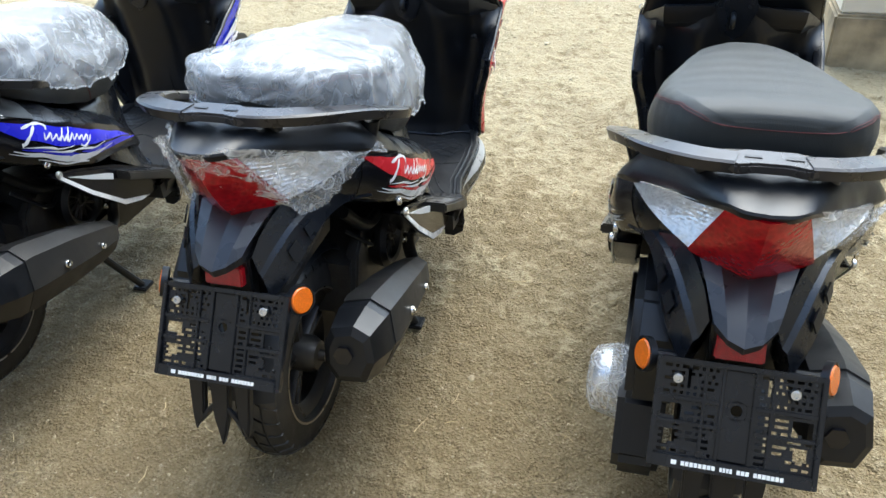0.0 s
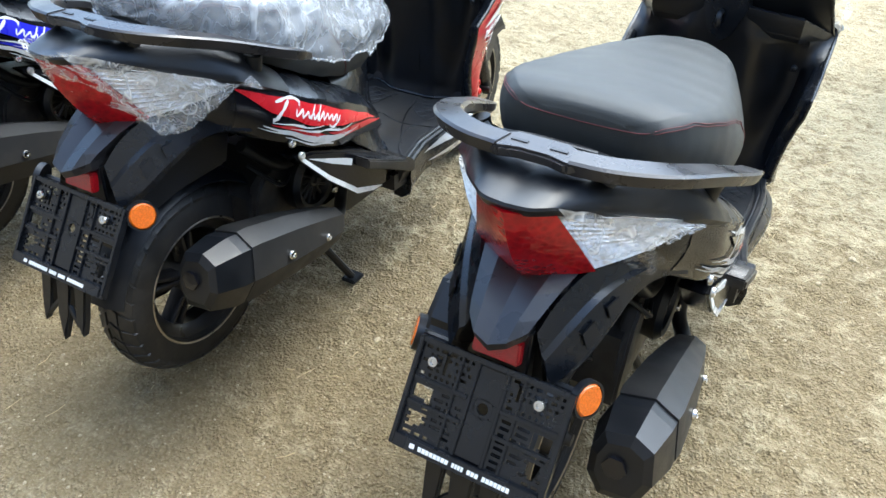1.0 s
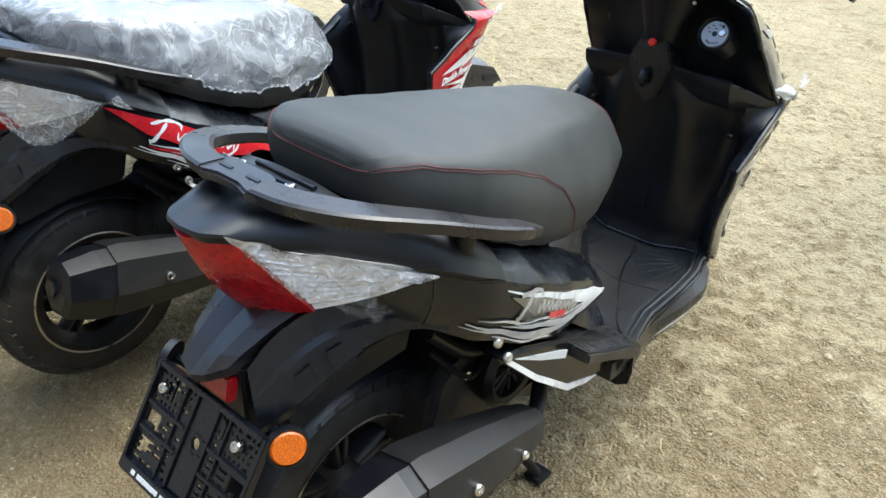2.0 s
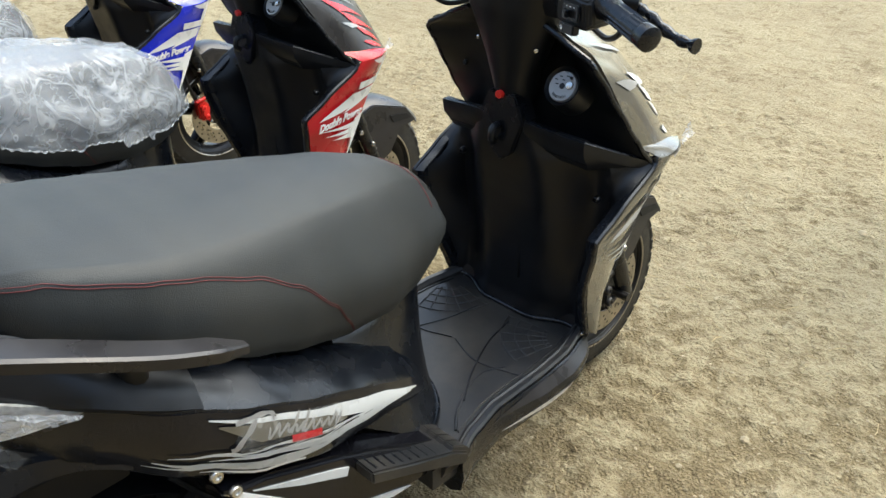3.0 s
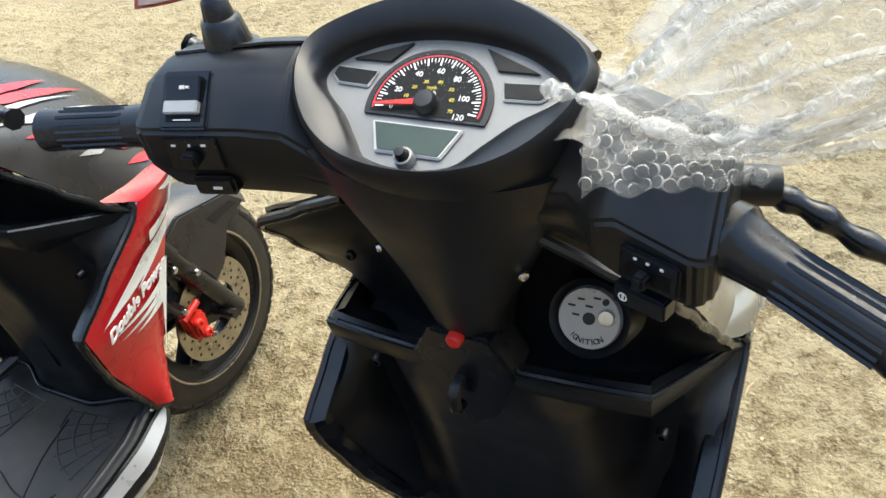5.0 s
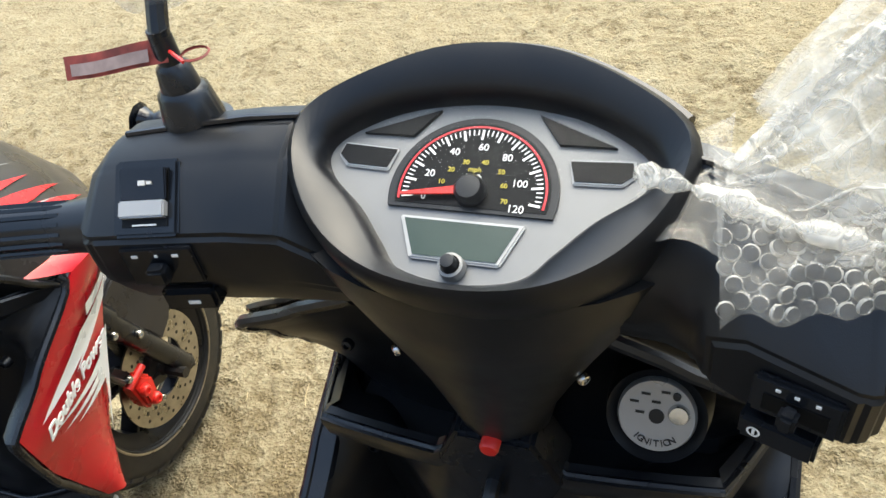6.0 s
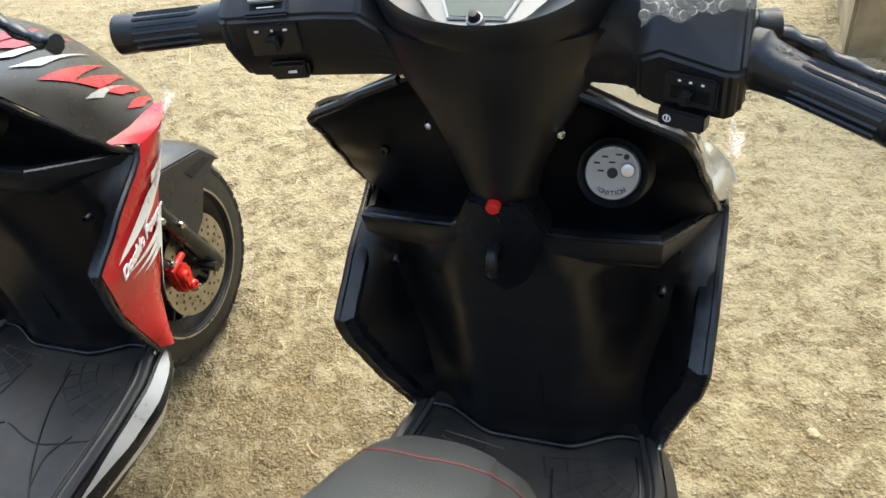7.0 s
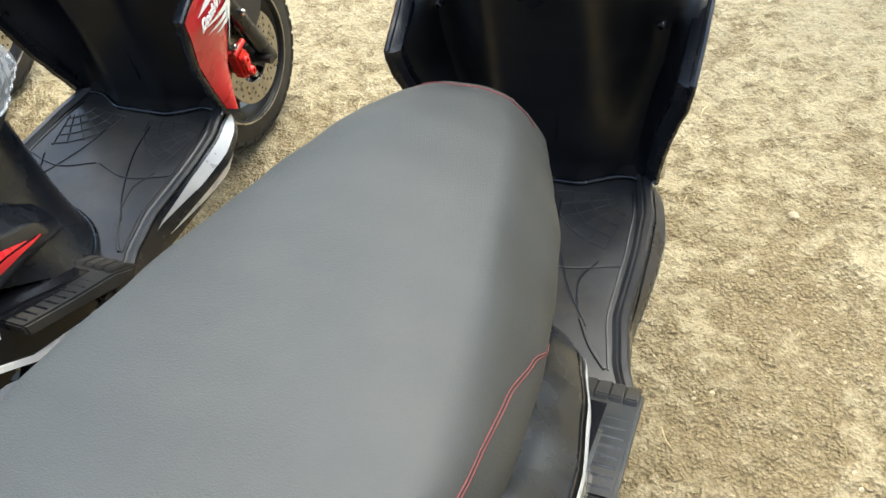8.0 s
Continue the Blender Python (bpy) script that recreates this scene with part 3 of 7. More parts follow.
def plate_holder(root):
    """Open-work carrier for a registration plate, its face tilted up."""
    holder = new("plate_holder")
    holder.parent = root
    holder.matrix_local = Matrix.Translation((0.006, -0.232, 0.583)) @ Matrix.Rotation(radians(-34), 4, "X")
    holder["label"] = "black moulded open-work plate holder"
    # in its own plane: x across, z down from the top edge
    W, H = 0.125, 0.172

    def bar(bm, x0, x1, z0, z1, y0=-0.006, y1=0.002):
        box(x0, x1, y0, y1, z0, z1, 0.0012, bm)
    bm = bmesh.new()
    for x in (-W, W - 0.008):
        bar(bm, x, x + 0.008, -H, 0, -0.011, 0.004)
    bar(bm, -W + 0.008, W - 0.008, -0.008, 0, -0.011, 0.004)
    bar(bm, -W + 0.008, W - 0.008, -H, -H + 0.020, -0.013, 0.004)
    part("frame", bm, SATIN, holder)
    for x in (-0.052, -0.026, 0.022, 0.048):
        bm = bmesh.new()
        bar(bm, x, x + 0.005, -H + 0.02, -0.008, -0.008)
        part("upright", bm, SATIN, holder)
    for z in (-0.066, -0.104):
        for x0, x1 in ((-W + 0.008, -0.026), (0.027, W - 0.008)):
            bm = bmesh.new()
            bar(bm, x0, x1, z, z + 0.006, -0.0085)
            part("crossbar", bm, SATIN, holder)
    # pierced web: a grid of cells with slots left out
    step = 0.0050
    for x0, x1 in ((-W + 0.008, -0.026), (0.027, W - 0.008)):
        nx, nz = int((x1 - x0) / step), int((H - 0.026) / step)
        solid = [[True] * nx for _ in range(nz)]
        rng = random.Random(5 if x0 < 0 else 6)

        def cut(c, r, w, h):
            for rr in range(r, min(nz - 1, r + h)):
                for cc in range(c, min(nx - 1, c + w)):
                    solid[rr][cc] = False
        for r in range(1, nz - 1, 2):
            c = 1
            while c < nx - 1:
                w = rng.choice((2, 2, 3, 4)) if r > 10 else rng.choice((1, 1, 2))
                if rng.random() < 0.86:
                    cut(c, r, w, 1)
                c += w + 1
        cut(1 if x0 < 0 else nx - 7, 13, 6, 4)
        cut(2 if x0 < 0 else nx - 6, 21, 4, 4)
        cut(8 if x0 < 0 else 3, 2, 1, 5)
        web = bmesh.new()
        grid = {}

        def vert(c, r):
            if (c, r) not in grid:
                grid[c, r] = web.verts.new((x0 + (x1 - x0) * c / nx, -0.004, -0.006 - (H - 0.024) * r / nz))
            return grid[c, r]
        for r in range(nz):
            for c in range(nx):
                if solid[r][c]:
                    web.faces.new((vert(c, r), vert(c + 1, r), vert(c + 1, r + 1), vert(c, r + 1)))
        part("lattice", thick(web, 0.004), SATIN, holder, "pierced black web", 20)
    bm = bmesh.new()
    bar(bm, -0.021, 0.022, -0.060, -0.010, -0.004)
    bar(bm, -0.021, 0.022, -H + 0.022, -0.082, -0.004)
    lathe([(0.009, -0.004), (0.016, -0.004), (0.016, 0.002), (0.009, 0.002)], (0, 0, -0.071), "y", 16, bm, True)
    bar(bm, -0.021, -0.012, -0.082, -0.060, -0.004)
    bar(bm, 0.013, 0.022, -0.082, -0.060, -0.004)
    part("centre_web", bm, SATIN, holder)
    for x in (-0.092, 0.080):
        part("bolt", bolt((x, -0.008, -0.032), (0, -1, 0), 0.0095, 0.008), STEEL, holder, "bright domed bolt")
    bm = bmesh.new()
    x = -0.088
    for n, w in ((1, 0.008), (8, 0.0052), (4, 0.0036), (3, 0.0050), (7, 0.0050)):
        for _ in range(n):
            box(x, x + w, -0.0145, -0.0128, -H + 0.0065, -H + 0.0130, 0.0, bm)
            x += w + 0.0013
        x += 0.0055
    part("print", bm, WHITE, holder, "white printed bars")
    return holder


def scooter(name, label, m, paint, accent, mark_material, wrapped, lamp_wrap):
    """A step-through motor scooter; y ahead, x to its right, standing on z = 0."""
    root = tagged(new(name), label, "scooter", "row of parked scooters")
    root.matrix_world = m

    # ---- wheels
    wheel("rear_wheel", -0.025, 0.258, 0.230, 0.118, root, False)
    wheel("front_wheel", 1.30, 0.245, 0.245, 0.110, root, True)

    # ---- seat
    ys = [-0.036, -0.035, -0.0335, -0.031, -0.027, -0.020] + list(np.linspace(-0.012, 0.692, 60))
    seat = part("seat", loft([seat_ring(y) for y in ys]), VINYL, root, "padded charcoal vinyl seat with red stitching", 60)
    seam = [(-0.033, 0.893), (-0.025, 0.902), (0.015, 0.903), (0.060, 0.888), (0.12, 0.869), (0.17, 0.852), (0.25, 0.817), (0.31, 0.777), (0.37, 0.714), (0.40, 0.666), (0.425, 0.625)]
    for side in (-1, 1):
        for gap in (0, 0.004):
            line = [seat_point(y, between(seam, y)[0] - gap, side) for y in np.linspace(-0.029, 0.425, 60)]
            part("stitching", tube(line, 0.0006, 5), THREAD, seat, "fine red stitching")
    a, b = seat_point(-0.029, 0.895, -1), seat_point(-0.029, 0.895, 1)
    part("stitching", tube(smooth_line([a, a + Vector((0.030, -0.0075, -0.003)), Vector((0.016, -0.0372, 0.890)), b + Vector((-0.030, -0.0075, -0.003)), b], 8), 0.0007, 5), THREAD, seat, "fine red stitching")
    nose = [(-0.084, 0.652), (-0.06, 0.645), (-0.03, 0.640), (0, 0.638), (0.03, 0.640), (0.06, 0.645), (0.084, 0.652)]
    line = [Vector((p.x, p.y, seat_top(p.x, p.y) + 0.0004)) for p in smooth_line([(0.006 + a, b, 0) for a, b in nose], 6)]
    part("stitching", tube(line, 0.0013, 6), THREAD, seat, "fine red stitching")

    # ---- rear bodywork
    rings = []
    for y in np.linspace(-0.115, 0.56, 28):
        right = [skin(y, v) for v in (0, 0.25, 0.5, 0.75, 0.92, 1.0, 1.08, 1.25, 1.5, 1.75, 2.0)]
        low = right[-1]
        ring = right + [Vector((low.x * 0.7, y, low.z - 0.01))]
        rings.append(ring + [Vector((-p.x, p.y, p.z)) for p in ring[::-1]])
    part("body_shell", loft(rings), SATIN, root, "satin black rear bodywork", 30)
    for side in (-1, 1):
        rings = [[skin(y, v, side, 0.0018) for v in (1.03, 1.2, 1.4, 1.6, 1.8, 1.97)] for y in np.linspace(0.01, 0.53, 24)]
        part("side_panel", thick(loft(rings, False, False), 0.002), GLOSS, root, "glossy black side panel", 30)
        d = new("side_graphic")
        d.parent = root
        if accent is not None:
            # broad coloured blade under the mark, a second one lower down, pale splinters between them
            part("stripe", shard([(0.010, 1.10, 1.12), (0.06, 1.07, 1.34), (0.075, 1.07, 1.40), (0.16, 1.08, 1.52), (0.26, 1.12, 1.50), (0.40, 1.20, 1.40), (0.47, 1.30, 1.32)], side, 0.0042), mark_material, d)
            part("stripe", shard([(0.235, 1.66, 1.67), (0.30, 1.56, 1.74), (0.42, 1.42, 1.62), (0.50, 1.36, 1.40)], side, 0.0044), mark_material, d)
            part("stripe", shard([(0.075, 1.64, 1.66), (0.13, 1.62, 1.72), (0.20, 1.66, 1.76), (0.235, 1.74, 1.76)], side, 0.0045), mark_material, d)
        else:
            part("stripe", shard([(0.13, 1.11, 1.13), (0.24, 1.11, 1.20), (0.32, 1.13, 1.34), (0.43, 1.16, 1.50), (0.515, 1.27, 1.30)], side, 0.0042), DECAL_GREY, d)
            part("stripe", shard([(0.140, 1.20, 1.22), (0.19, 1.17, 1.42), (0.30, 1.24, 1.44), (0.335, 1.38, 1.40)], side, 0.0046), GREY_PAINT, d)
            part("stripe", shard([(0.15, 1.62, 1.63), (0.25, 1.55, 1.70), (0.38, 1.46, 1.64), (0.495, 1.34, 1.38)], side, 0.0044), DECAL_GREY, d)
            part("stripe", shard([(0.19, 1.52, 1.53), (0.28, 1.47, 1.56), (0.42, 1.38, 1.41)], side, 0.0045), DECAL_GREY, d)
        part("stripe", shard([(0.06, 1.70, 1.72), (0.15, 1.74, 1.86), (0.24, 1.72, 1.90), (0.31, 1.66, 1.70)], side, 0.0047), WHITE if accent is not None else DECAL_GREY, d)
        part("stripe", shard([(0.11, 1.88, 1.89), (0.18, 1.90, 1.95), (0.26, 1.88, 1.92)], side, 0.0046), WHITE, d)
        part("stripe", shard([(0.20, 1.58, 1.585), (0.28, 1.52, 1.58), (0.36, 1.44, 1.46)], side, 0.0052), GLOSS, d)
        for y0_, v0_, ln, up in ((0.075, 1.60, 0.14, -0.10), (0.12, 1.68, 0.14, -0.16), (0.05, 1.78, 0.13, -0.04), (0.15, 1.80, 0.15, -0.18), (0.20, 1.62, 0.13, -0.16), (0.255, 1.72, 0.11, -0.18)):
            part("stripe", shard([(y0_, v0_, v0_ + 0.008), (y0_ + 0.55 * ln, v0_ + up * 0.5, v0_ + up * 0.5 + 0.06), (y0_ + 0.62 * ln, v0_ + up * 0.6 + 0.03, v0_ + up * 0.6 + 0.06), (y0_ + ln, v0_ + up, v0_ + up + 0.01)], side, 0.0056, n=3), WHITE if accent is not None else DECAL_GREY, d)
        word_bars(d, side, *((0.085, 1.30, 0.20, WHITE) if accent is not None else (0.160, 1.30, 0.17, SILVER)))
        if accent is None:
            part("badge", shard([(0.235, 1.42, 1.53), (0.285, 1.38, 1.50)], side, 0.0060), DECAL_RED, d, "small red badge")
        for p in ((0.216, 0.131, 0.584), (0.223, 0.150, 0.548)):
            part("bolt", bolt((side * p[0], p[1], p[2]), (side, 0, 0.1), 0.010, 0.007), STEEL, root)
        part("bolt", bolt((side * 0.136, -0.043, 0.664), (side, -0.3, 0.2), 0.010, 0.007), STEEL, root)
    # smooth hood from under the seat down to the lamp
    outer = [(0.0, -0.240, 0.858), (0.034, -0.234, 0.858), (0.062, -0.206, 0.853), (0.104, -0.146, 0.828), (0.160, -0.050, 0.785), (0.206, 0.018, 0.762), (0.222, 0.075, 0.732), (0.226, 0.13, 0.703)]
    inner = [(0.0, -0.060, 0.866), (0.040, -0.060, 0.866), (0.080, -0.060, 0.862), (0.112, -0.050, 0.854), (0.138, -0.015, 0.842), (0.160, 0.030, 0.815), (0.166, 0.085, 0.782), (0.164, 0.14, 0.742)]
    rows = []
    for a, b in zip(smooth_line(outer, 4), smooth_line(inner, 4)):
        row = []
        for f in np.linspace(0, 1, 9):
            p = a.lerp(b, f)
            p.z += (0.001 + 0.011 * min(1.0, abs(a.x) / 0.09)) * math.sin(math.pi * f ** 0.85)
            row.append(p)
        row.insert(0, a + Vector((-0.02 * a.x, -0.003, -0.004)))
        row.insert(0, a + Vector((-0.06 * a.x, 0.004, -0.016)))
        rows.append(row)
    rows = [[Vector((-p.x, p.y, p.z)) for p in r] for r in rows[:0:-1]] + rows
    part("tail_cover", loft(rows, False, False), MATTE, root, "smooth black tail cover", 40)

    # ---- tail lamp
    lamp = new("tail_lamp")
    lamp.parent = root
    def lamp_edge(f, side):
        """Seam between red and clear lens, from top to bottom."""
        return Vector((side * (0.050 + 0.042 * f), -0.208 + 0.092 * f, 0.852 - 0.137 * f))
    rows = []
    for k in range(9):
        f = k / 8
        a, b = lamp_edge(f, -1), lamp_edge(f, 1)
        row = []
        for s in np.linspace(0, 1, 11):
            p = a.lerp(b, s)
            arch = 1 - (2 * s - 1) ** 2
            p.y -= (0.030 + 0.016 * math.sin(math.pi * f * 0.8)) * (1 - abs(2 * s - 1) ** 1.5)
            p.z -= 0.018 * (1 - abs(2 * s - 1)) * f + 0.004 * arch * (1 - f)
            row.append(p)
        rows.append(row)
    part("red_lens", thick(loft(rows, False, False), 0.006), RED_LENS, lamp, "faceted red tail lens", 25)
    for side in (-1, 1):
        tip = Vector((side * 0.196, 0.016, 0.757))
        rings = []
        for k in range(13):
            f = k / 12
            row = []
            for q in np.linspace(0, 1, 25):
                e = lamp_edge(q, side)
                top, low = lamp_edge(0, side), lamp_edge(1, side)
                p = e.lerp(tip, f)
                p.x += side * (0.020 * math.sin(math.pi * f) * (0.6 + 0.4 * (1 - q)) + 0.004)
                p.y -= 0.006 * (1 - f)
                row.append(p)
            rings.append(row)
        part("reflector", loft([[p + Vector((-side * (0.004 + 0.004 * (i % 2)), 0.005 + 0.004 * (i % 2), -0.001)) for i, p in enumerate(r)] for r in rings], False, False), REFLECTOR, lamp, "bright metal lamp reflector", 30)
        part("clear_lens", loft(rings, False, False), CLEAR_LENS, lamp, "ribbed clear indicator lens", 30).visible_shadow = False
        bulb = lathe([(0.0, -0.010), (0.006, -0.007), (0.008, 0.0), (0.006, 0.007), (0.0, 0.010)], (side * 0.118, -0.085, 0.778), "x", 14)
        part("bulb", bulb, ORANGE, lamp, "amber bulb")
    rng = random.Random(sum(map(ord, name)) % 97)
    def lens_point(f, g, side, off):
        p = lamp_edge(g, side).lerp(Vector((side * 0.196, 0.016, 0.757)), f)
        p.x += side * (0.020 * math.sin(math.pi * max(0, min(1, f))) * (1 - 0.4 * g) + 0.004 + off)
        p.y -= 0.006 * (1 - f) + off * 0.8
        p.z += off * 0.3
        return p
    if lamp_wrap:
        for side in (-1, 1) if lamp_wrap > 1 else (1,):
            rings = []
            for k in range(26):
                f = (-0.05 + 1.22 * k / 25) if lamp_wrap > 1 else (0.02 + 0.95 * k / 25)
                g0, g1 = (-0.10, 1.38) if lamp_wrap > 1 else (-0.06, 0.80)
                rings.append([lens_point(f, g0 + (g1 - g0) * q / 11 + 0.05 * noise.noise((k * 0.4, 3.0 * (q > 5), side)), side, 0.007 + 0.010 * abs(noise.noise((f * 6, q * 0.55, side * 3.0 + lamp_wrap))) + 0.003 * math.sin(q * 1.9 + f * 30)) for q in range(12)])
            part("film_wrap", loft(rings, False, False), LAMP_FILM, lamp, "crinkled clear protective film", 80)
        if lamp_wrap > 1:
            rows = []
            for f in np.linspace(-0.08, 1.16, 14):
                a, b = lamp_edge(f, -1), lamp_edge(f, 1)
                row = []
                for s in np.linspace(-0.02, 1.02, 15):
                    p = a.lerp(b, s)
                    p.y -= (0.030 + 0.016 * math.sin(math.pi * max(0, f) * 0.8)) * (1 - abs(2 * s - 1) ** 1.5 if 0 < s < 1 else 0) + 0.008 + 0.008 * abs(noise.noise((s * 7, f * 6, 2.0)))
                    row.append(p)
                rows.append(row)
            part("film_wrap", loft(rows, False, False), LAMP_FILM, lamp, "crinkled clear protective film", 80)
        else:
            rows = [[lens_point(0.16 + 0.05 * q + 0.10 * f, 0.72 + 0.62 * f, 1, 0.012 + 0.006 * math.sin(q * 2 + f * 5)) for q in range(6)] for f in np.linspace(0, 1, 8)]
            part("film_tail", loft(rows, False, False), TAPE, lamp, "hanging end of clear tape", 80)
    if accent is None:
        for side in (-1, 1):
            rows = [[skin(0.16 + 0.055 * q + 0.004 * math.sin(7 * f), 1.08 + 0.5 * f, side, 0.008 + 0.003 * math.sin(q * 3 + f * 8)) for q in range(4)] for f in np.linspace(0, 1, 7)]
            part("clear_tape", loft(rows, False, False), TAPE, root, "strip of clear tape", 80)

    # ---- grab rail
    rail = new("grab_rail")
    rail.parent = root
    rail["label"] = "black grab rail behind the seat"
    for side in (-1, 1):
        line = smooth_line([(side * 0.232, 0.195, 0.762), (side * 0.228, 0.10, 0.800), (side * 0.205, 0.0, 0.842), (side * 0.165, -0.09, 0.872), (side * 0.105, -0.138, 0.884), (side * 0.048, -0.152, 0.887)], 7)
        rings = []
        for i, p in enumerate(line):
            way = (line[min(i + 1, len(line) - 1)] - line[max(0, i - 1)]).normalized()
            out = Vector((way.y, -way.x, 0)).normalized() * (side if True else 1)
            out = Vector((abs(out.x) * side, out.y * (1 if out.x * side > 0 else -1), 0)).normalized()
            w, h = 0.020 + 0.003 * math.sin(math.pi * i / len(line)), 0.0120
            if i < 3:
                w, h = w * (0.35 + 0.22 * i), h * (0.6 + 0.14 * i)
            up = Vector((0, 0, 1))
            rings.append([p + out * w * a + up * h * b for a, b in ((-1, 0.6), (-0.75, 1), (0.80, 1), (1, 0.75), (0.72, -0.8), (0.5, -1), (-0.7, -1), (-1, -0.5))])
        part("side_bar", loft(rings), CHARCOAL, rail, "", 25)
        part("rail_foot", tube([(side * 0.195, 0.07, 0.80), (side * 0.18, 0.075, 0.74)], 0.018, 12), MATTE, rail)
        part("rail_foot", tube([(side * 0.09, -0.12, 0.875), (side * 0.085, -0.11, 0.84)], 0.016, 12), MATTE, rail)
    bm = prism([(-0.064, -0.164), (-0.048, -0.176), (-0.020, -0.168), (0.022, -0.168), (0.050, -0.176), (0.066, -0.164), (0.060, -0.134), (0.036, -0.120), (-0.036, -0.120), (-0.060, -0.134)], "z", 0.880, 0.897, 0.004)
    part("centre_bracket", bm, CHARCOAL, rail, "", 25)
    for x in (-0.026, 0.030):
        part("bracket_slot", box(x - 0.012, x + 0.012, -0.150, -0.144, 0.8972, 0.8984, 0.0), MATTE, rail)
    for x in (-0.05, 0.05):
        part("bolt", bolt((x, -0.108, 0.876), (0, 0, 1), 0.008, 0.007), STEEL, rail)
    for k in range(3):
        part("rack_bar", tube([(-0.06, -0.108 + 0.016 * k, 0.868), (0.06, -0.108 + 0.016 * k, 0.868)], 0.004, 8), MATTE, rail)

    # ---- rear mudguard and what it carries
    guard = new("rear_mudguard")
    guard.parent = root
    rings = []
    for w, y, z, yc, zc in ((0.080, -0.112, 0.716, -0.146, 0.710), (0.064, -0.168, 0.694, -0.196, 0.688), (0.052, -0.212, 0.670, -0.236, 0.664), (0.046, -0.230, 0.656, -0.262, 0.644), (0.042, -0.226, 0.638, -0.256, 0.628), (0.036, -0.205, 0.628, -0.215, 0.620)):
        rings.append([Vector(p) for p in ((-w * 0.8, y + 0.07, z - 0.01), (-w, y, z), (-w * 0.55, yc + 0.006, zc + 0.004), (0, yc, zc - 0.005), (w * 0.55, yc + 0.006, zc + 0.004), (w, y, z), (w * 0.8, y + 0.07, z - 0.01))])
    part("tail_piece", loft(rings), CHARCOAL, guard, "faceted charcoal mudguard beak", 8)
    part("beak_post", prism([(-0.040, 0.44), (0.040, 0.44), (0.046, 0.64), (-0.046, 0.64)], "y", -0.212, -0.185, 0.004), MATTE, guard, "", 25)
    for side in (-1, 1):
        # flank below the lamp: fin beside the beak, then a slotted arm with a chamfered outer edge
        upper = smooth_line([(0.050, -0.205, 0.640), (0.064, -0.170, 0.680), (0.088, -0.120, 0.710), (0.118, -0.062, 0.708), (0.150, 0.000, 0.694), (0.180, 0.050, 0.664)], 5)
        lower = smooth_line([(0.074, -0.214, 0.548), (0.104, -0.168, 0.580), (0.124, -0.115, 0.618), (0.136, -0.055, 0.646), (0.154, 0.000, 0.652), (0.182, 0.050, 0.640)], 5)
        rings = []
        for a, b in zip(upper, lower):
            row = []
            for f, out, inn in ((0.0, 0.0, 0.0), (0.34, 0.004, 0.0), (0.40, 0.012, 0.0), (0.86, 0.014, 0.0), (1.0, 0.006, 0.0), (1.02, -0.010, 0.012), (0.6, -0.020, 0.02), (0.0, -0.020, 0.02)):
                p = a.lerp(b, f) + Vector((out * 0.85, -out * 0.5 + inn, 0))
                row.append(Vector((side * p.x, p.y, p.z)))
            rings.append(row)
        part("side_arm", loft(rings), SATIN, guard, "", 12)
        for q in (6, 10):
            a, b, c = upper[q].lerp(lower[q], 0.52), upper[q].lerp(lower[q], 0.74), upper[q + 2].lerp(lower[q + 2], 0.52)
            d = upper[q + 2].lerp(lower[q + 2], 0.74)
            o = Vector((0.0135, -0.0085, 0))
            rows_ = [[Vector((side * (p + o).x, (p + o).y, p.z)) for p in (a, b)], [Vector((side * (p + o).x, (p + o).y, p.z)) for p in (c, d)]]
            part("slot", thick(loft(rows_, False, False), 0.003), MATTE, guard)
        part("reflector_bracket", tube([(side * 0.08, -0.20, 0.555), (side * 0.135, -0.208, 0.562)], 0.007, 8), MATTE, guard)
        bm = lathe([(0.0, -0.006), (0.022, -0.006), (0.0255, -0.002), (0.0255, 0.004), (0.0, 0.005)], (0, 0, 0), "y", 28)
        bmesh.ops.transform(bm, matrix=Matrix.Translation((side * 0.140, -0.216, 0.566)) @ Matrix.Rotation(side * radians(66), 4, "Z") @ Matrix.Rotation(radians(-15), 4, "X"), verts=bm.verts)
        part("side_reflector", bm, ORANGE, guard, "round orange reflector")
        bm = lathe([(0.0255, -0.004), (0.029, -0.004), (0.029, 0.008), (0.0, 0.008)], (0, 0, 0), "y", 28)
        bmesh.ops.transform(bm, matrix=Matrix.Translation((side * 0.140, -0.216, 0.566)) @ Matrix.Rotation(side * radians(66), 4, "Z") @ Matrix.Rotation(radians(-15), 4, "X"), verts=bm.verts)
        part("reflector_rim", bm, MATTE, guard)
    bm = prism([(-0.038, 0.588), (0.038, 0.588), (0.036, 0.626), (-0.036, 0.626)], "y", -0.228, -0.210, 0.003)
    bmesh.ops.rotate(bm, cent=(0, -0.219, 0.62), matrix=Matrix.Rotation(radians(-14), 3, "X"), verts=bm.verts)
    part("red_reflector", bm, RED_REFLECTOR, guard, "square red rear reflector")
    part("inner_guard", prism([(-0.150, 0.705), (-0.185, 0.62), (-0.17, 0.50), (-0.05, 0.52), (0.08, 0.52), (0.11, 0.62), (0.0, 0.69)], "x", -0.078, 0.078, 0.01), MATTE, guard, "", 30)
    plate_holder(root)
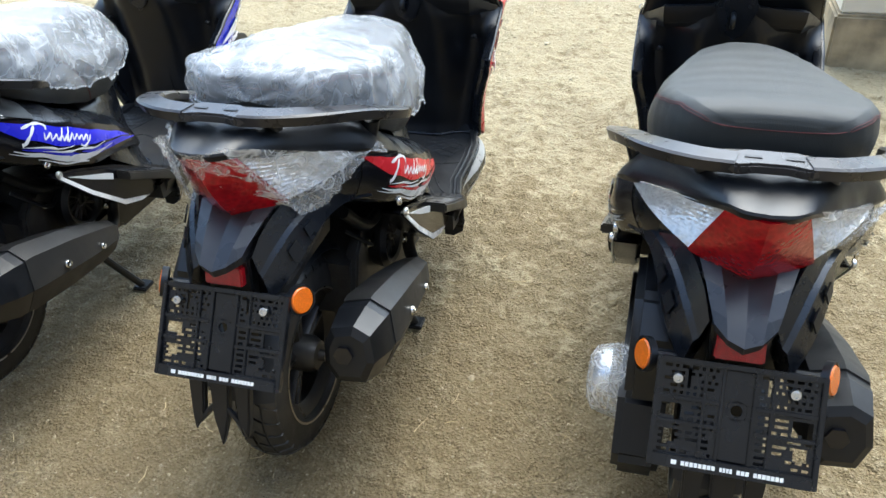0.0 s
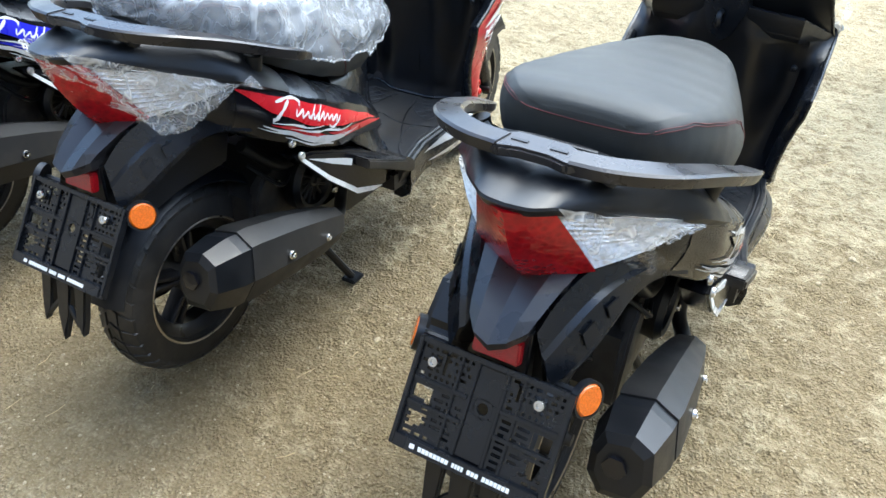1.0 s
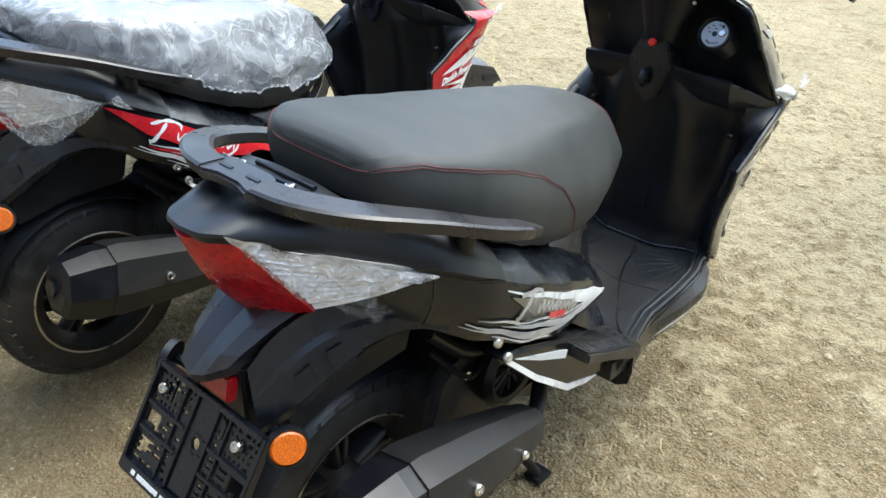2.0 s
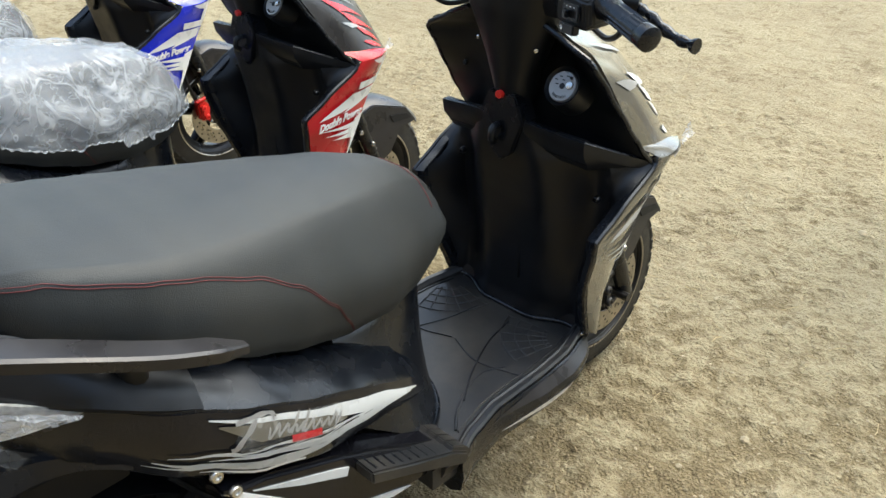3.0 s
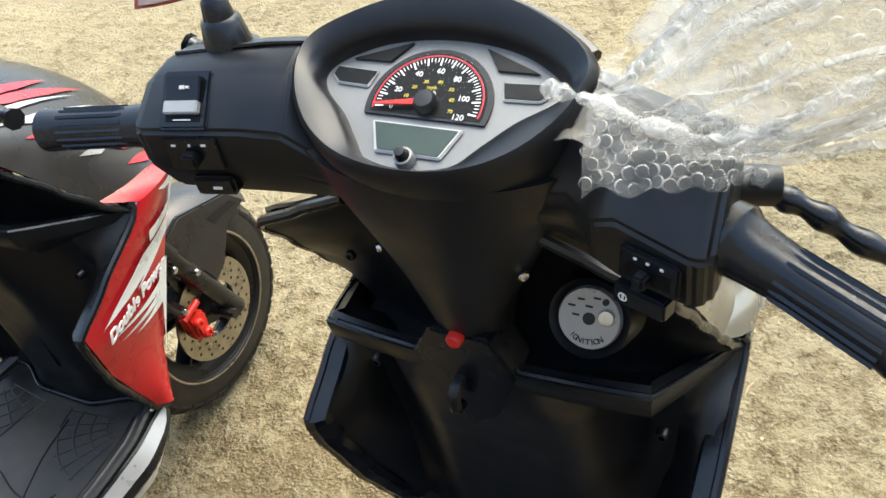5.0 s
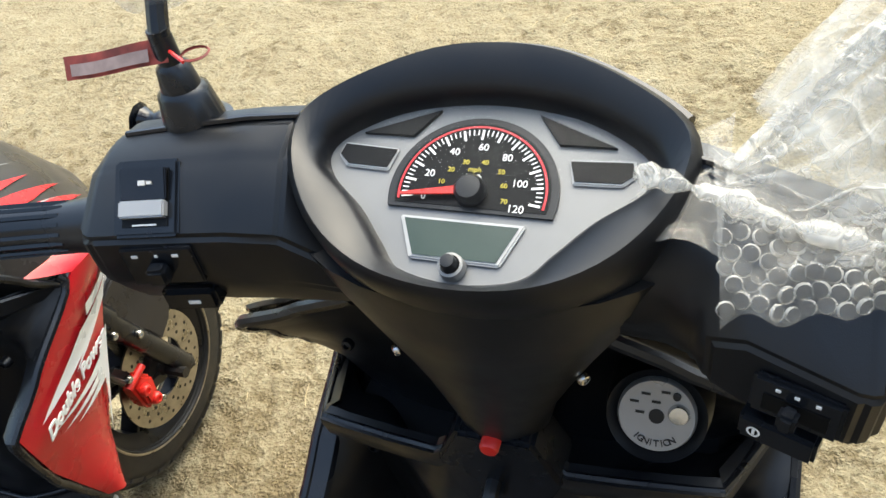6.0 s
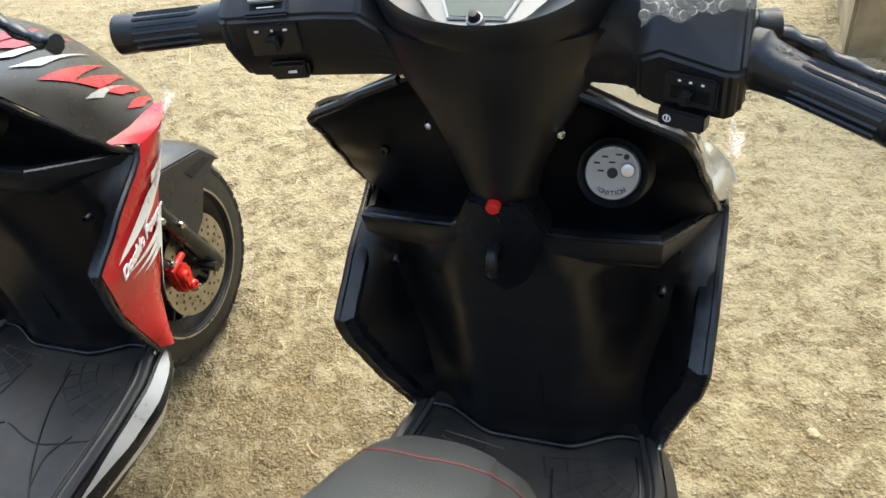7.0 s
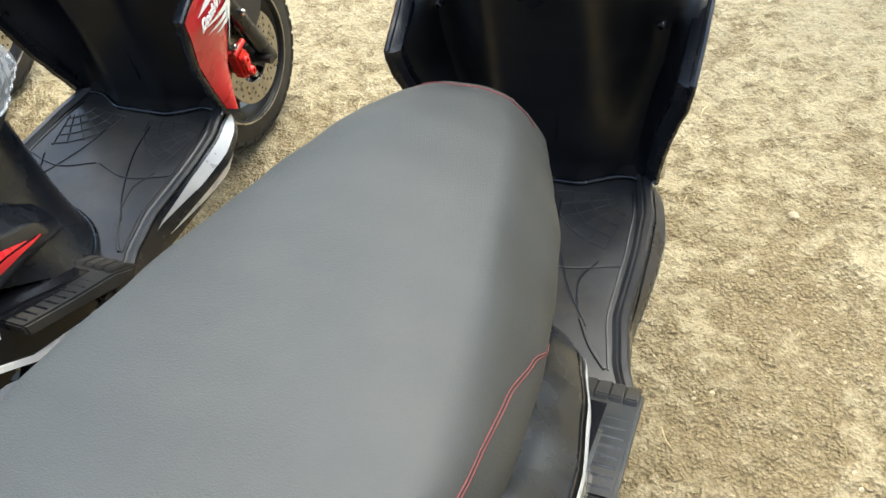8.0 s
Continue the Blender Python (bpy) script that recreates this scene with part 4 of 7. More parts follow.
    for a, b, tip in ((-0.062, -0.026, -0.052), (-0.020, 0.024, 0.002), (0.030, 0.066, 0.056)):
        bm = prism([(a, 0.47), (b, 0.47), (b - 0.004 + (tip - b) * 0.1, 0.36), (tip, 0.325 if abs(tip) > 0.01 else 0.300), (a + 0.004 + (tip - a) * 0.1, 0.36)], "y", -0.012, 0.006, 0.003)
        for v in bm.verts:
            v.co.y -= 0.300 + 0.26 * (0.47 - v.co.z)
        part("mud_flap_prong", bm, MATTE, guard, "", 20)
    for side in (-1, 1):
        part("flap_strut", tube([(side * 0.045, -0.338, 0.345), (0.0, -0.325, 0.395)], 0.006, 6), MATTE, guard)
    # guard close over the tyre
    rows = []
    for k in range(22):
        a = radians(18 + 150 * k / 21)
        rows.append([Vector((s * 0.068, -0.025 - (0.262 - 0.02 * abs(s) ** 3) * math.cos(a), 0.258 + (0.262 - 0.02 * abs(s) ** 3) * math.sin(a))) for s in np.linspace(-1, 1, 9)])
    part("tyre_hugger", thick(loft(rows, False, False), 0.004), MATTE, guard, "matte black tyre guard", 50)

    # ---- engine, exhaust and stand
    eng = new("engine")
    eng.parent = root
    part("crankcase", loft([[Vector((x, y, z)) for y, z in ((0.08, 0.30), (0.16, 0.24), (0.36, 0.25), (0.42, 0.33), (0.38, 0.44), (0.22, 0.47), (0.10, 0.42))] for x in (-0.09, -0.04, 0.06, 0.10)]), ENGINE, eng, "", 30)
    bm = prism([(-0.16, 0.25), (-0.12, 0.17), (0.0, 0.15), (0.25, 0.19), (0.36, 0.24), (0.38, 0.33), (0.30, 0.38), (0.05, 0.36), (-0.10, 0.36)], "x", -0.175, -0.085, 0.014)
    part("belt_cover", bm, MATTE, eng, "matte black belt cover", 30)
    part("air_box", prism([(-0.18, 0.42), (0.10, 0.37), (0.16, 0.46), (0.10, 0.56), (-0.10, 0.60), (-0.17, 0.54)], "x", -0.165, -0.07, 0.015), MATTE, eng, "matte black air box", 30)
    part("kick_cover", lathe([(0.0, -0.205), (0.05, -0.203), (0.062, -0.190), (0.064, -0.170), (0.0, -0.17)], (-0.025, 0.0, 0.305), "x", 30), STEEL, eng, "bright round cover in clear film")
    part("cover_film", lathe([(0.0, -0.216), (0.045, -0.213), (0.066, -0.200), (0.072, -0.178), (0.078, -0.150), (0.074, -0.140)], (-0.025, 0.0, 0.305), "x", 26), LAMP_FILM, eng, "clear film stretched over the round cover", 80)
    part("fan_cover", lathe([(0.078, 0.095), (0.082, 0.130), (0.070, 0.142), (0.060, 0.138), (0.052, 0.118), (0.0, 0.116)], (0, 0.30, 0.385), "x", 36), MATTE, eng, "round black fan cover")
    for k in range(14):
        a = 2 * math.pi * k / 14
        part("fan_blade", tube([(0.130, 0.30 + 0.018 * math.cos(a), 0.385 + 0.018 * math.sin(a)), (0.126, 0.30 + 0.058 * math.cos(a + 0.25), 0.385 + 0.058 * math.sin(a + 0.25))], 0.004, 5), ENGINE, eng)
    part("fan_hub", bolt((0.118, 0.30, 0.385), (1, 0, 0), 0.020, 0.016), ENGINE, eng)
    part("shock_absorber", tube([(-0.11, 0.02, 0.30), (-0.11, 0.10, 0.62)], 0.020, 12), ENGINE, eng)
    part("swing_bracket", prism([(0.07, 0.28), (0.13, 0.26), (0.19, 0.43), (0.16, 0.47), (0.12, 0.44)], "x", 0.085, 0.115, 0.006), ENGINE, eng)
    for p in ((0.116, 0.255, 0.357), (0.116, 0.181, 0.432), (0.140, 0.365, 0.330)):
        part("bolt", bolt(p, (1, 0, 0.1), 0.010, 0.008), STEEL, eng)
    part("frame_tube", tube(smooth_line([(0.10, 0.10, 0.56), (0.11, 0.20, 0.47), (0.11, 0.34, 0.45), (0.11, 0.46, 0.42)], 5), 0.014, 10), MATTE, eng)
    part("cable", tube(smooth_line([(0.09, 0.12, 0.50), (0.125, 0.17, 0.44), (0.115, 0.22, 0.42), (0.10, 0.30, 0.47)], 5), 0.005, 7), MATTE, eng)
    ex = new("exhaust")
    ex.parent = root
    ex["label"] = "matte black exhaust with faceted heat shield"
    hexa = [(-0.062, 0.02), (-0.045, 0.062), (0.010, 0.074), (0.050, 0.055), (0.062, -0.010), (0.040, -0.062), (-0.030, -0.068), (-0.060, -0.030)]

    def section(y, z, s, x=0.196):
        return [Vector((x + a * s, y + 0.25 * b * s, z + b * s)) for a, b in hexa]
    part("silencer", loft([section(y, z, s) for y, z, s in ((-0.125, 0.392, 0.88), (-0.100, 0.386, 0.96), (-0.035, 0.370, 0.98), (0.095, 0.340, 0.84), (0.215, 0.308, 0.66), (0.280, 0.292, 0.48), (0.295, 0.288, 0.40))]), MUFFLER, ex, "", 12)
    part("heat_shield", loft([[section(y, z, s)[i] for i in (1, 2, 3, 4, 5)] + [section(y, z, s * 0.9)[i] for i in (5, 4, 3, 2, 1)] for y, z, s in ((-0.072, 0.381, 1.06), (-0.050, 0.376, 1.10), (0.085, 0.343, 0.98), (0.215, 0.309, 0.76), (0.275, 0.294, 0.58))]), HEAT_SHIELD, ex, "grey faceted heat shield", 12)
    part("end_cap", loft([section(y, z, s) for y, z, s in ((-0.172, 0.402, 0.62), (-0.164, 0.400, 0.84), (-0.100, 0.385, 1.04), (-0.068, 0.378, 1.03))]), MATTE, ex, "", 12)
    part("outlet", tube([(0.188, -0.178, 0.408), (0.188, -0.150, 0.402)], [0.020, 0.020], 6), GLOSS, ex, "dark outlet recess")
    part("bolt", bolt((0.257, 0.049, 0.360), (1, 0, 0.2), 0.011, 0.008), STEEL, ex)
    part("bolt", bolt((0.245, 0.194, 0.318), (1, 0, 0.2), 0.009, 0.007), STEEL, ex)
    part("pipe", tube(smooth_line([(0.190, 0.28, 0.288), (0.172, 0.335, 0.284), (0.145, 0.385, 0.30), (0.13, 0.42, 0.37), (0.08, 0.43, 0.42)], 6), 0.0165, 12), MUFFLER, ex)
    stand = new("centre_stand")
    stand.parent = root
    for side in (-1, 1):
        part("stand_leg", tube(smooth_line([(side * 0.07, 0.32, 0.22), (side * 0.10, 0.37, 0.12), (side * 0.135, 0.425, 0.012)], 5), 0.011, 9), MATTE, stand)
        part("stand_foot", box(side * 0.135 - 0.022, side * 0.135 + 0.022, 0.405, 0.455, 0.0, 0.012, 0.003), MATTE, stand)
    part("stand_bar", tube([(-0.085, 0.345, 0.17), (0.085, 0.345, 0.17)], 0.009, 8), MATTE, stand)

    footwell(root, accent, mark_material)
    front_end(root, paint, accent, CALIPER if wrapped else ENGINE)
    handlebar(root, wrapped)
    if not wrapped:
        mirror_wrap(m)
    if wrapped:
        seat_cover(m, rng)
    return root


def floor_edge(y):
    """Half width of the footboard along y."""
    return between([(0.40, 0.232), (0.48, 0.246), (0.56, 0.250), (0.62, 0.228), (0.70, 0.212), (0.83, 0.213), (0.92, 0.208), (0.99, 0.192), (1.03, 0.18)], y)[0]


def footwell(root, accent, mark_material):
    """Ribbed footboard, its side skirts, the passenger rests and the tunnel under the seat's nose."""
    fw = new("footboard")
    fw.parent = root
    ys = np.linspace(0.50, 1.03, 22)
    right = [(floor_edge(y) - 0.012, y) for y in ys]
    part("floor_panel", prism(right + [(-x, y) for x, y in right[::-1]], "z", 0.285, 0.330, 0.0), FLOORMAT, fw, "ribbed black footboard", 30)
    for side in (-1, 1):
        rings = []
        for y in np.linspace(0.52, 1.02, 26):
            x = floor_edge(y)
            up = 0.012 * max(0, (y - 0.85) / 0.17) ** 2
            rings.append([Vector((side * (x - a), y, z + up)) for a, z in ((0.026, 0.331), (0.020, 0.335), (0.017, 0.332), (0.013, 0.336), (0.004, 0.337), (0.0, 0.332), (0.004, 0.318), (0.012, 0.300), (0.026, 0.300))])
        part("edge_strip", loft(rings), FLOORMAT, fw, "", 30)
        # skirt flaring out towards the front, with two tapering stripes along it
        def skirt(y):
            x, d = floor_edge(y), 0.055 * min(1, (1.03 - y) / 0.12)
            g = 0.022 * min(1.0, max(0.0, (y - 0.62) / 0.28)) * min(1.0, max(0.0, (1.022 - y) / 0.05)) ** 0.5
            return [Vector((side * (x + p), y, z)) for p, z in ((0.0, 0.324), (0.1 * g, 0.322), (g, 0.308 - 0.2 * d), (g + 0.002, 0.300 - 0.35 * d), (0.55 * g - 0.004, 0.288 - 0.75 * d), (-0.030, 0.285 - d), (-0.055, 0.287 - d), (-0.055, 0.31))]
        part("side_skirt", loft([skirt(y) for y in np.linspace(0.56, 1.02, 30)]), SATIN, fw, "", 30)
        up = Vector((side * 0.0012, 0, 0.0014))
        rings = []
        for y in np.linspace(0.68, 1.012, 18):
            p = skirt(y)
            f = min(1.0, (y - 0.675) / 0.14) * min(1.0, max(0.02, (1.018 - y) / 0.03)) ** 0.5
            rings.append([p[1].lerp(p[2], 0.52 - 0.44 * f) + up, p[1].lerp(p[2], 0.52) + up, p[1].lerp(p[2], 0.52 + 0.44 * f) + up])
        part("skirt_stripe", loft(rings, False, False), SILVER if accent is not None else CHARCOAL, fw, "grey upper stripe")
        rings = []
        for y in np.linspace(0.70, 1.008, 18):
            p = skirt(y)
            f = min(1.0, (y - 0.695) / 0.20) * min(1.0, max(0.02, (1.012 - y) / 0.05)) ** 0.6
            out = Vector((side * 0.0016, 0, -0.0004))
            rings.append([p[3].lerp(p[4], 0.04) + out, p[3].lerp(p[4], 0.04 + 0.46 * f) + out, p[3].lerp(p[4], 0.05 + 0.93 * f) + out])
        part("skirt_stripe", loft(rings, False, False), WHITE, fw, "pale lower stripe")
        # passenger foot rest and its lower panel
        bm = prism([(0.130, 0.552), (0.20, 0.535), (0.335, 0.478), (0.40, 0.445), (0.575, 0.345), (0.572, 0.305), (0.45, 0.318), (0.36, 0.345), (0.24, 0.44)], "x", side * 0.165, side * 0.222, 0.006)
        part("lower_panel", bm, GLOSS, fw, "glossy black lower panel", 25)
        edge = [(0.146, 0.538), (0.24, 0.443), (0.35, 0.351), (0.42, 0.326), (0.46, 0.321), (0.41, 0.342), (0.352, 0.365), (0.245, 0.453), (0.152, 0.544)]
        part("panel_stripe", prism(edge, "x", side * 0.222, side * 0.2245, 0.0), WHITE, fw, "white lower edging")
        part("panel_stripe", prism([(0.175, 0.528), (0.31, 0.468), (0.335, 0.455), (0.33, 0.440), (0.25, 0.482)], "x", side * 0.222, side * 0.2245, 0.0), DECAL_GREY, fw, "pale grey stripe")
        tray = [(0.350, 0.456), (0.44, 0.412), (0.53, 0.372), (0.566, 0.346), (0.560, 0.322), (0.44, 0.386), (0.350, 0.430)]
        part("foot_rest", prism(tray, "x", side * 0.16, side * 0.260, 0.004), FLOORMAT, fw, "ribbed passenger foot rest", 25)
        for q in range(8):
            y = 0.366 + 0.018 * q
            z = 0.456 - (y - 0.35) * 0.485
            part("grip_rib", tube([(side * 0.205, y, z - 0.0008), (side * 0.250, y, z - 0.0008)], 0.0028, 5), SATIN, fw)
        for q in range(4):
            x0 = 0.176 + 0.020 * q
            part("foot_stop", prism([(0.520, 0.345), (0.522, 0.372), (0.532, 0.379), (0.560, 0.362), (0.578, 0.338), (0.56, 0.325)], "x", side * x0, side * (x0 + 0.0185), 0.002), FLOORMAT, fw, "", 25)
        part("bolt", bolt((side * 0.19, 0.99, 0.338), (0, -0.4, 1), 0.006, 0.004), STEEL, fw)
        # moulded lines in the floor; MATTE ones paint the dark of engraved grooves
        z = 0.3307
        fan = (0.176, 0.962)
        for q in range(4):
            r = 0.055 + 0.030 * q
            arc = [(side * (fan[0] + r * math.cos(a)), fan[1] + 0.92 * r * math.sin(a), z) for a in np.linspace(radians(186), radians(258), 12)]
            part("floor_rib", tube(arc, 0.0016, 5), FLOORMAT, fw)
        for deg in (188, 202, 216, 230, 244, 256):
            a = radians(deg)
            part("floor_rib", tube([(side * (fan[0] + r * math.cos(a)), fan[1] + 0.92 * r * math.sin(a), z) for r in (0.045, 0.150)], 0.0014, 5), FLOORMAT, fw)
        part("floor_rib", tube(smooth_line([(side * 0.045, 0.925, z), (side * 0.062, 0.84, z), (side * 0.105, 0.74, z), (side * 0.150, 0.67, z)], 8), 0.0019, 5), MATTE, fw)
        part("floor_rib", tube(smooth_line([(side * 0.005, 0.80, z), (side * 0.085, 0.775, z), (side * 0.180, 0.80, z)], 8), 0.0017, 5), MATTE, fw)
        part("floor_rib", tube(smooth_line([(side * 0.140, 0.80, z), (side * 0.120, 0.755, z), (side * 0.130, 0.70, z)], 8), 0.0017, 5), MATTE, fw)
        part("floor_rib", tube(smooth_line([(side * (floor_edge(y) - 0.034), y, z) for y in np.linspace(0.60, 0.97, 9)], 3), 0.0017, 5), MATTE, fw)
        part("floor_rib", tube(smooth_line([(side * 0.195, 0.600, z), (side * 0.165, 0.635, z), (side * 0.140, 0.680, z)], 5), 0.0030, 6), FLOORMAT, fw)
    # tunnel flaring from under the seat's nose to the floor
    rings = []
    foot = []
    for y, wt, zt, wm, zm, wb, zb in ((0.40, 0.112, 0.615, 0.160, 0.54, 0.175, 0.46), (0.46, 0.110, 0.604, 0.152, 0.51, 0.185, 0.415), (0.52, 0.106, 0.602, 0.138, 0.480, 0.186, 0.368), (0.57, 0.097, 0.606, 0.116, 0.460, 0.166, 0.338),
                                      (0.61, 0.084, 0.612, 0.094, 0.455, 0.138, 0.330), (0.64, 0.062, 0.616, 0.070, 0.445, 0.106, 0.330), (0.662, 0.036, 0.610, 0.042, 0.440, 0.066, 0.330), (0.676, 0.008, 0.580, 0.012, 0.43, 0.022, 0.330)):
        foot.append(Vector((wb, y, zb + 0.002)))
        half = []
        for t in np.linspace(0, 1, 10):
            a, b, c = (1 - t) ** 2, 2 * t * (1 - t), t * t
            xm, zmm = 2 * wm - (wt + wb) / 2, 2 * zm - (zt + zb) / 2
            half.append(Vector((a * wt + b * xm + c * wb, y, a * zt + b * zmm + c * zb)))
        rings.append(half + [Vector((-p.x, p.y, p.z)) for p in half[::-1]])
    part("tunnel", loft(rings), SATIN, fw, "smooth black tunnel under the seat", 60)
    bead = smooth_line(foot[2:] + [Vector((-p.x, p.y, p.z)) for p in foot[:1:-1]], 4)
    part("tunnel_bead", tube(bead, 0.0055, 8), SATIN, fw, "smooth lip round the foot of the tunnel", 60)
    part("belly_pan", prism([(0.30, 0.30), (0.45, 0.20), (0.95, 0.19), (1.03, 0.30)], "x", -0.12, 0.12, 0.015), MATTE, fw, "", 30)


# height: half width, rim, recess and middle of the inner leg shield
SHIELD = [
    (0.325, 0.196, 1.005, 1.010, 0.972), (0.36, 0.198, 0.990, 1.016, 0.985), (0.42, 0.205, 0.968, 1.026, 0.984), (0.47, 0.213, 0.950, 1.034, 0.982), (0.52, 0.224, 0.940, 1.038, 0.980),
    (0.56, 0.236, 0.932, 1.040, 0.976), (0.60, 0.241, 0.928, 1.042, 0.972), (0.64, 0.243, 0.998, 1.044, 0.964), (0.70, 0.242, 1.112, 1.034, 0.952), (0.715, 0.240, 1.122, 1.028, 0.948),
    (0.735, 0.209, 1.052, 1.018, 0.945), (0.763, 0.184, 0.986, 0.984, 0.943), (0.778, 0.150, 0.958, 0.956, 0.942),
]


def front_end(root, paint, accent, caliper):
    """Leg shield with its pockets, the painted cowl, fork, front mudguard and brake."""
    fe = new("leg_shield")
    fe.parent = root
    fe["label"] = "matte black leg shield with open pockets"
    rings = []
    for z in list(np.linspace(0.325, 0.715, 26)) + [0.725, 0.735, 0.750, 0.763, 0.771, 0.778]:
        w, rim, rec, mid = between(SHIELD, z)
        row = []
        for u in np.linspace(-1, 1, 41):
            a = abs(u)
            if a > 0.90:
                y = rim + (rec - rim) * (1 - a) / 0.10 * 0.45
            else:
                t = a / 0.90
                s = min(1.0, max(0.0, (t - 0.30) / 0.52))
                s = s * s * (3 - 2 * s)
                y = mid + (rec - mid) * s
                if a > 0.80:
                    y = y + (rim + (rec - rim) * 0.45 - y) * (a - 0.80) / 0.10
            row.append(Vector((u * w, y, z)))
        rings.append(row)
    part("inner_panel", thick(loft(rings, False, False), 0.005), MATTE, fe, "matte black inner panel", 45)
    for side in (-1, 1):
        line = [Vector((side * between(SHIELD, z)[0], between(SHIELD, z)[1] - 0.002, z)) for z in np.linspace(0.335, 0.718, 34)]
        part("rim_bead", tube(line, 0.0065, 8), SATIN, fe)
        band = []
        for p in line:
            lean = Vector((-side * 0.020, 0.010, 0))
            band.append([p + Vector((side * 0.003, -0.004, 0)), p + lean * 0.5 + Vector((0, -0.0065, 0)), p + lean + Vector((0, -0.003, 0)), p + lean * 1.15 + Vector((0, 0.006, 0))])
        part("rim_band", thick(loft(band, False, False), 0.002), SATIN, fe, "", 25)
        for p in ((0.178, 1.026, 0.639), (0.222, 0.958, 0.559)):
            part("screw", bolt((side * p[0], p[1] - 0.004, p[2]), (0, -1, 0.1), 0.008, 0.012), MATTE, fe)
        part("screw", bolt((side * 0.145, 0.990, 0.851), (0, -1, 0.3), 0.006, 0.006), MATTE, fe)
    w, rim, rec, mid = between(SHIELD, 0.335)
    line = []
    for u in np.linspace(-0.97, 0.97, 60):
        t = min(1.0, abs(u) / 0.90)
        q = min(1.0, max(0.0, (t - 0.30) / 0.52))
        line.append(Vector((u * w, mid + (rec - mid) * q * q * (3 - 2 * q) - 0.010 - 0.03 * max(0, abs(u) - 0.8), 0.334)))
    part("foot_bead", tube(line, 0.005, 8), SATIN, fe, "smooth bead along the foot of the shield", 60)
    part("battery_cover", prism([(-0.022, 0.41), (0.026, 0.41), (0.030, 0.585), (-0.026, 0.585)], "y", 0.976, 0.984, 0.002), MATTE, fe, "", 30)
    # pocket: folded lip, floor, and the back wall that carries the lock
    half = [(0.0, 0.938, 0.826), (0.030, 0.938, 0.822), (0.044, 0.938, 0.796), (0.056, 0.938, 0.786), (0.10, 0.944, 0.781), (0.150, 0.952, 0.776), (0.177, 0.958, 0.772), (0.186, 0.978, 0.763), (0.212, 1.045, 0.732), (0.241, 1.120, 0.700)]
    lip = [Vector((-x, y, z)) for x, y, z in half[:0:-1]] + [Vector(p) for p in half]

    def wall_edge(z):
        """Outer edge of the wall at height z: from the side tip up to the shoulder and in to the column."""
        return between([(0.700, 0.236, 1.112), (0.745, 0.228, 1.072), (0.80, 0.219, 1.030), (0.87, 0.207, 0.980), (0.932, 0.196, 0.934), (0.960, 0.140, 0.930), (0.990, 0.075, 0.930)], z)

    def wall(u, z):
        ex, ey = wall_edge(z)
        a = abs(u)
        y0 = 1.012 if z < 0.93 else 1.012 - (z - 0.93) * 1.2
        return Vector((u * ex, y0 + (ey - y0) * a ** 2.6, z))
    rows = []
    for p in lip:
        u = max(-1, min(1, p.x / 0.241))
        out = max(0.0, (abs(p.x) - 0.177) / 0.064)
        deep = 0.045 * (1 - out) + 0.004
        back_z = p.z - deep if abs(p.x) > 0.05 else 0.74
        b = wall(u, max(0.703, min(0.745, back_z)))
        n = Vector((0.0 + math.copysign(0.6 * (out > 0.05), p.x), 1, 0)).normalized()
        inward = Vector((-math.copysign(0.010, p.x) if out > 0.05 else 0.0, 0.010 if out < 0.05 else 0.004, 0.001))
        rows.append([p + Vector((-0.25 * p.x * 0.1, 0.030, -0.060 + 0.045 * out)), p + Vector((0, 0.004, -0.024 + 0.012 * out)), p + Vector((0, 0, -0.004)), p, p + inward, p + inward * 1.4 + Vector((0, 0.002, -deep)), b])
    part("pocket", thick(loft(rows, False, False), 0.003), MATTE, fe, "open glove pocket with folded lip", 28)
    for side in (-1, 1):
        bead = [Vector((side * x, y + 0.003, z + 0.0005)) for x, y, z in half[2:]]
        part("lip_bead", tube(bead, 0.0042, 8), SATIN, fe)
    rows = [[wall(u, z) for u in np.linspace(-1, 1, 33)] for z in np.linspace(0.700, 0.988, 22)]
    part("back_wall", thick(loft(rows, False, False), 0.004), MATTE, fe, "matte black pocket wall", 45)
    for side in (-1, 1):
        line = [Vector((side * (wall_edge(z)[0] + 0.001), wall_edge(z)[1] - 0.001, z)) for z in np.linspace(0.702, 0.986, 30)]
        part("wall_edge", tube(line, 0.0055, 8), SATIN, fe)
    # emblem plate with hazard button and bag hook
    bm = prism([(-0.052, 0.792), (-0.030, 0.838), (0.034, 0.838), (0.056, 0.788), (0.030, 0.720), (0.0, 0.695), (-0.030, 0.722)], "y", 0.929, 0.975, 0.0035)
    part("hook_plate", bm, SATIN, fe, "", 25)
    part("hazard_button", lathe([(0.0, -0.003), (0.0065, -0.0022), (0.0080, 0.0), (0.0080, 0.02), (0.0, 0.02)], (0.001, 0.922, 0.835), "y", 24), CALIPER, fe, "red hazard button")
    part("bag_hook", tube(smooth_line([(-0.004, 0.936, 0.772), (-0.004, 0.914, 0.769), (-0.004, 0.909, 0.750), (-0.004, 0.920, 0.740)], 4), 0.007, 8), MATTE, fe)
    # ignition switch
    ign = new("ignition_lock")
    ign.parent = root
    face = Matrix.Translation((0.124, 0.955, 0.871)) @ Matrix.Rotation(radians(-32), 4, "X")

    def on_face(bm):
        bmesh.ops.transform(bm, matrix=face, verts=bm.verts)
        return bm
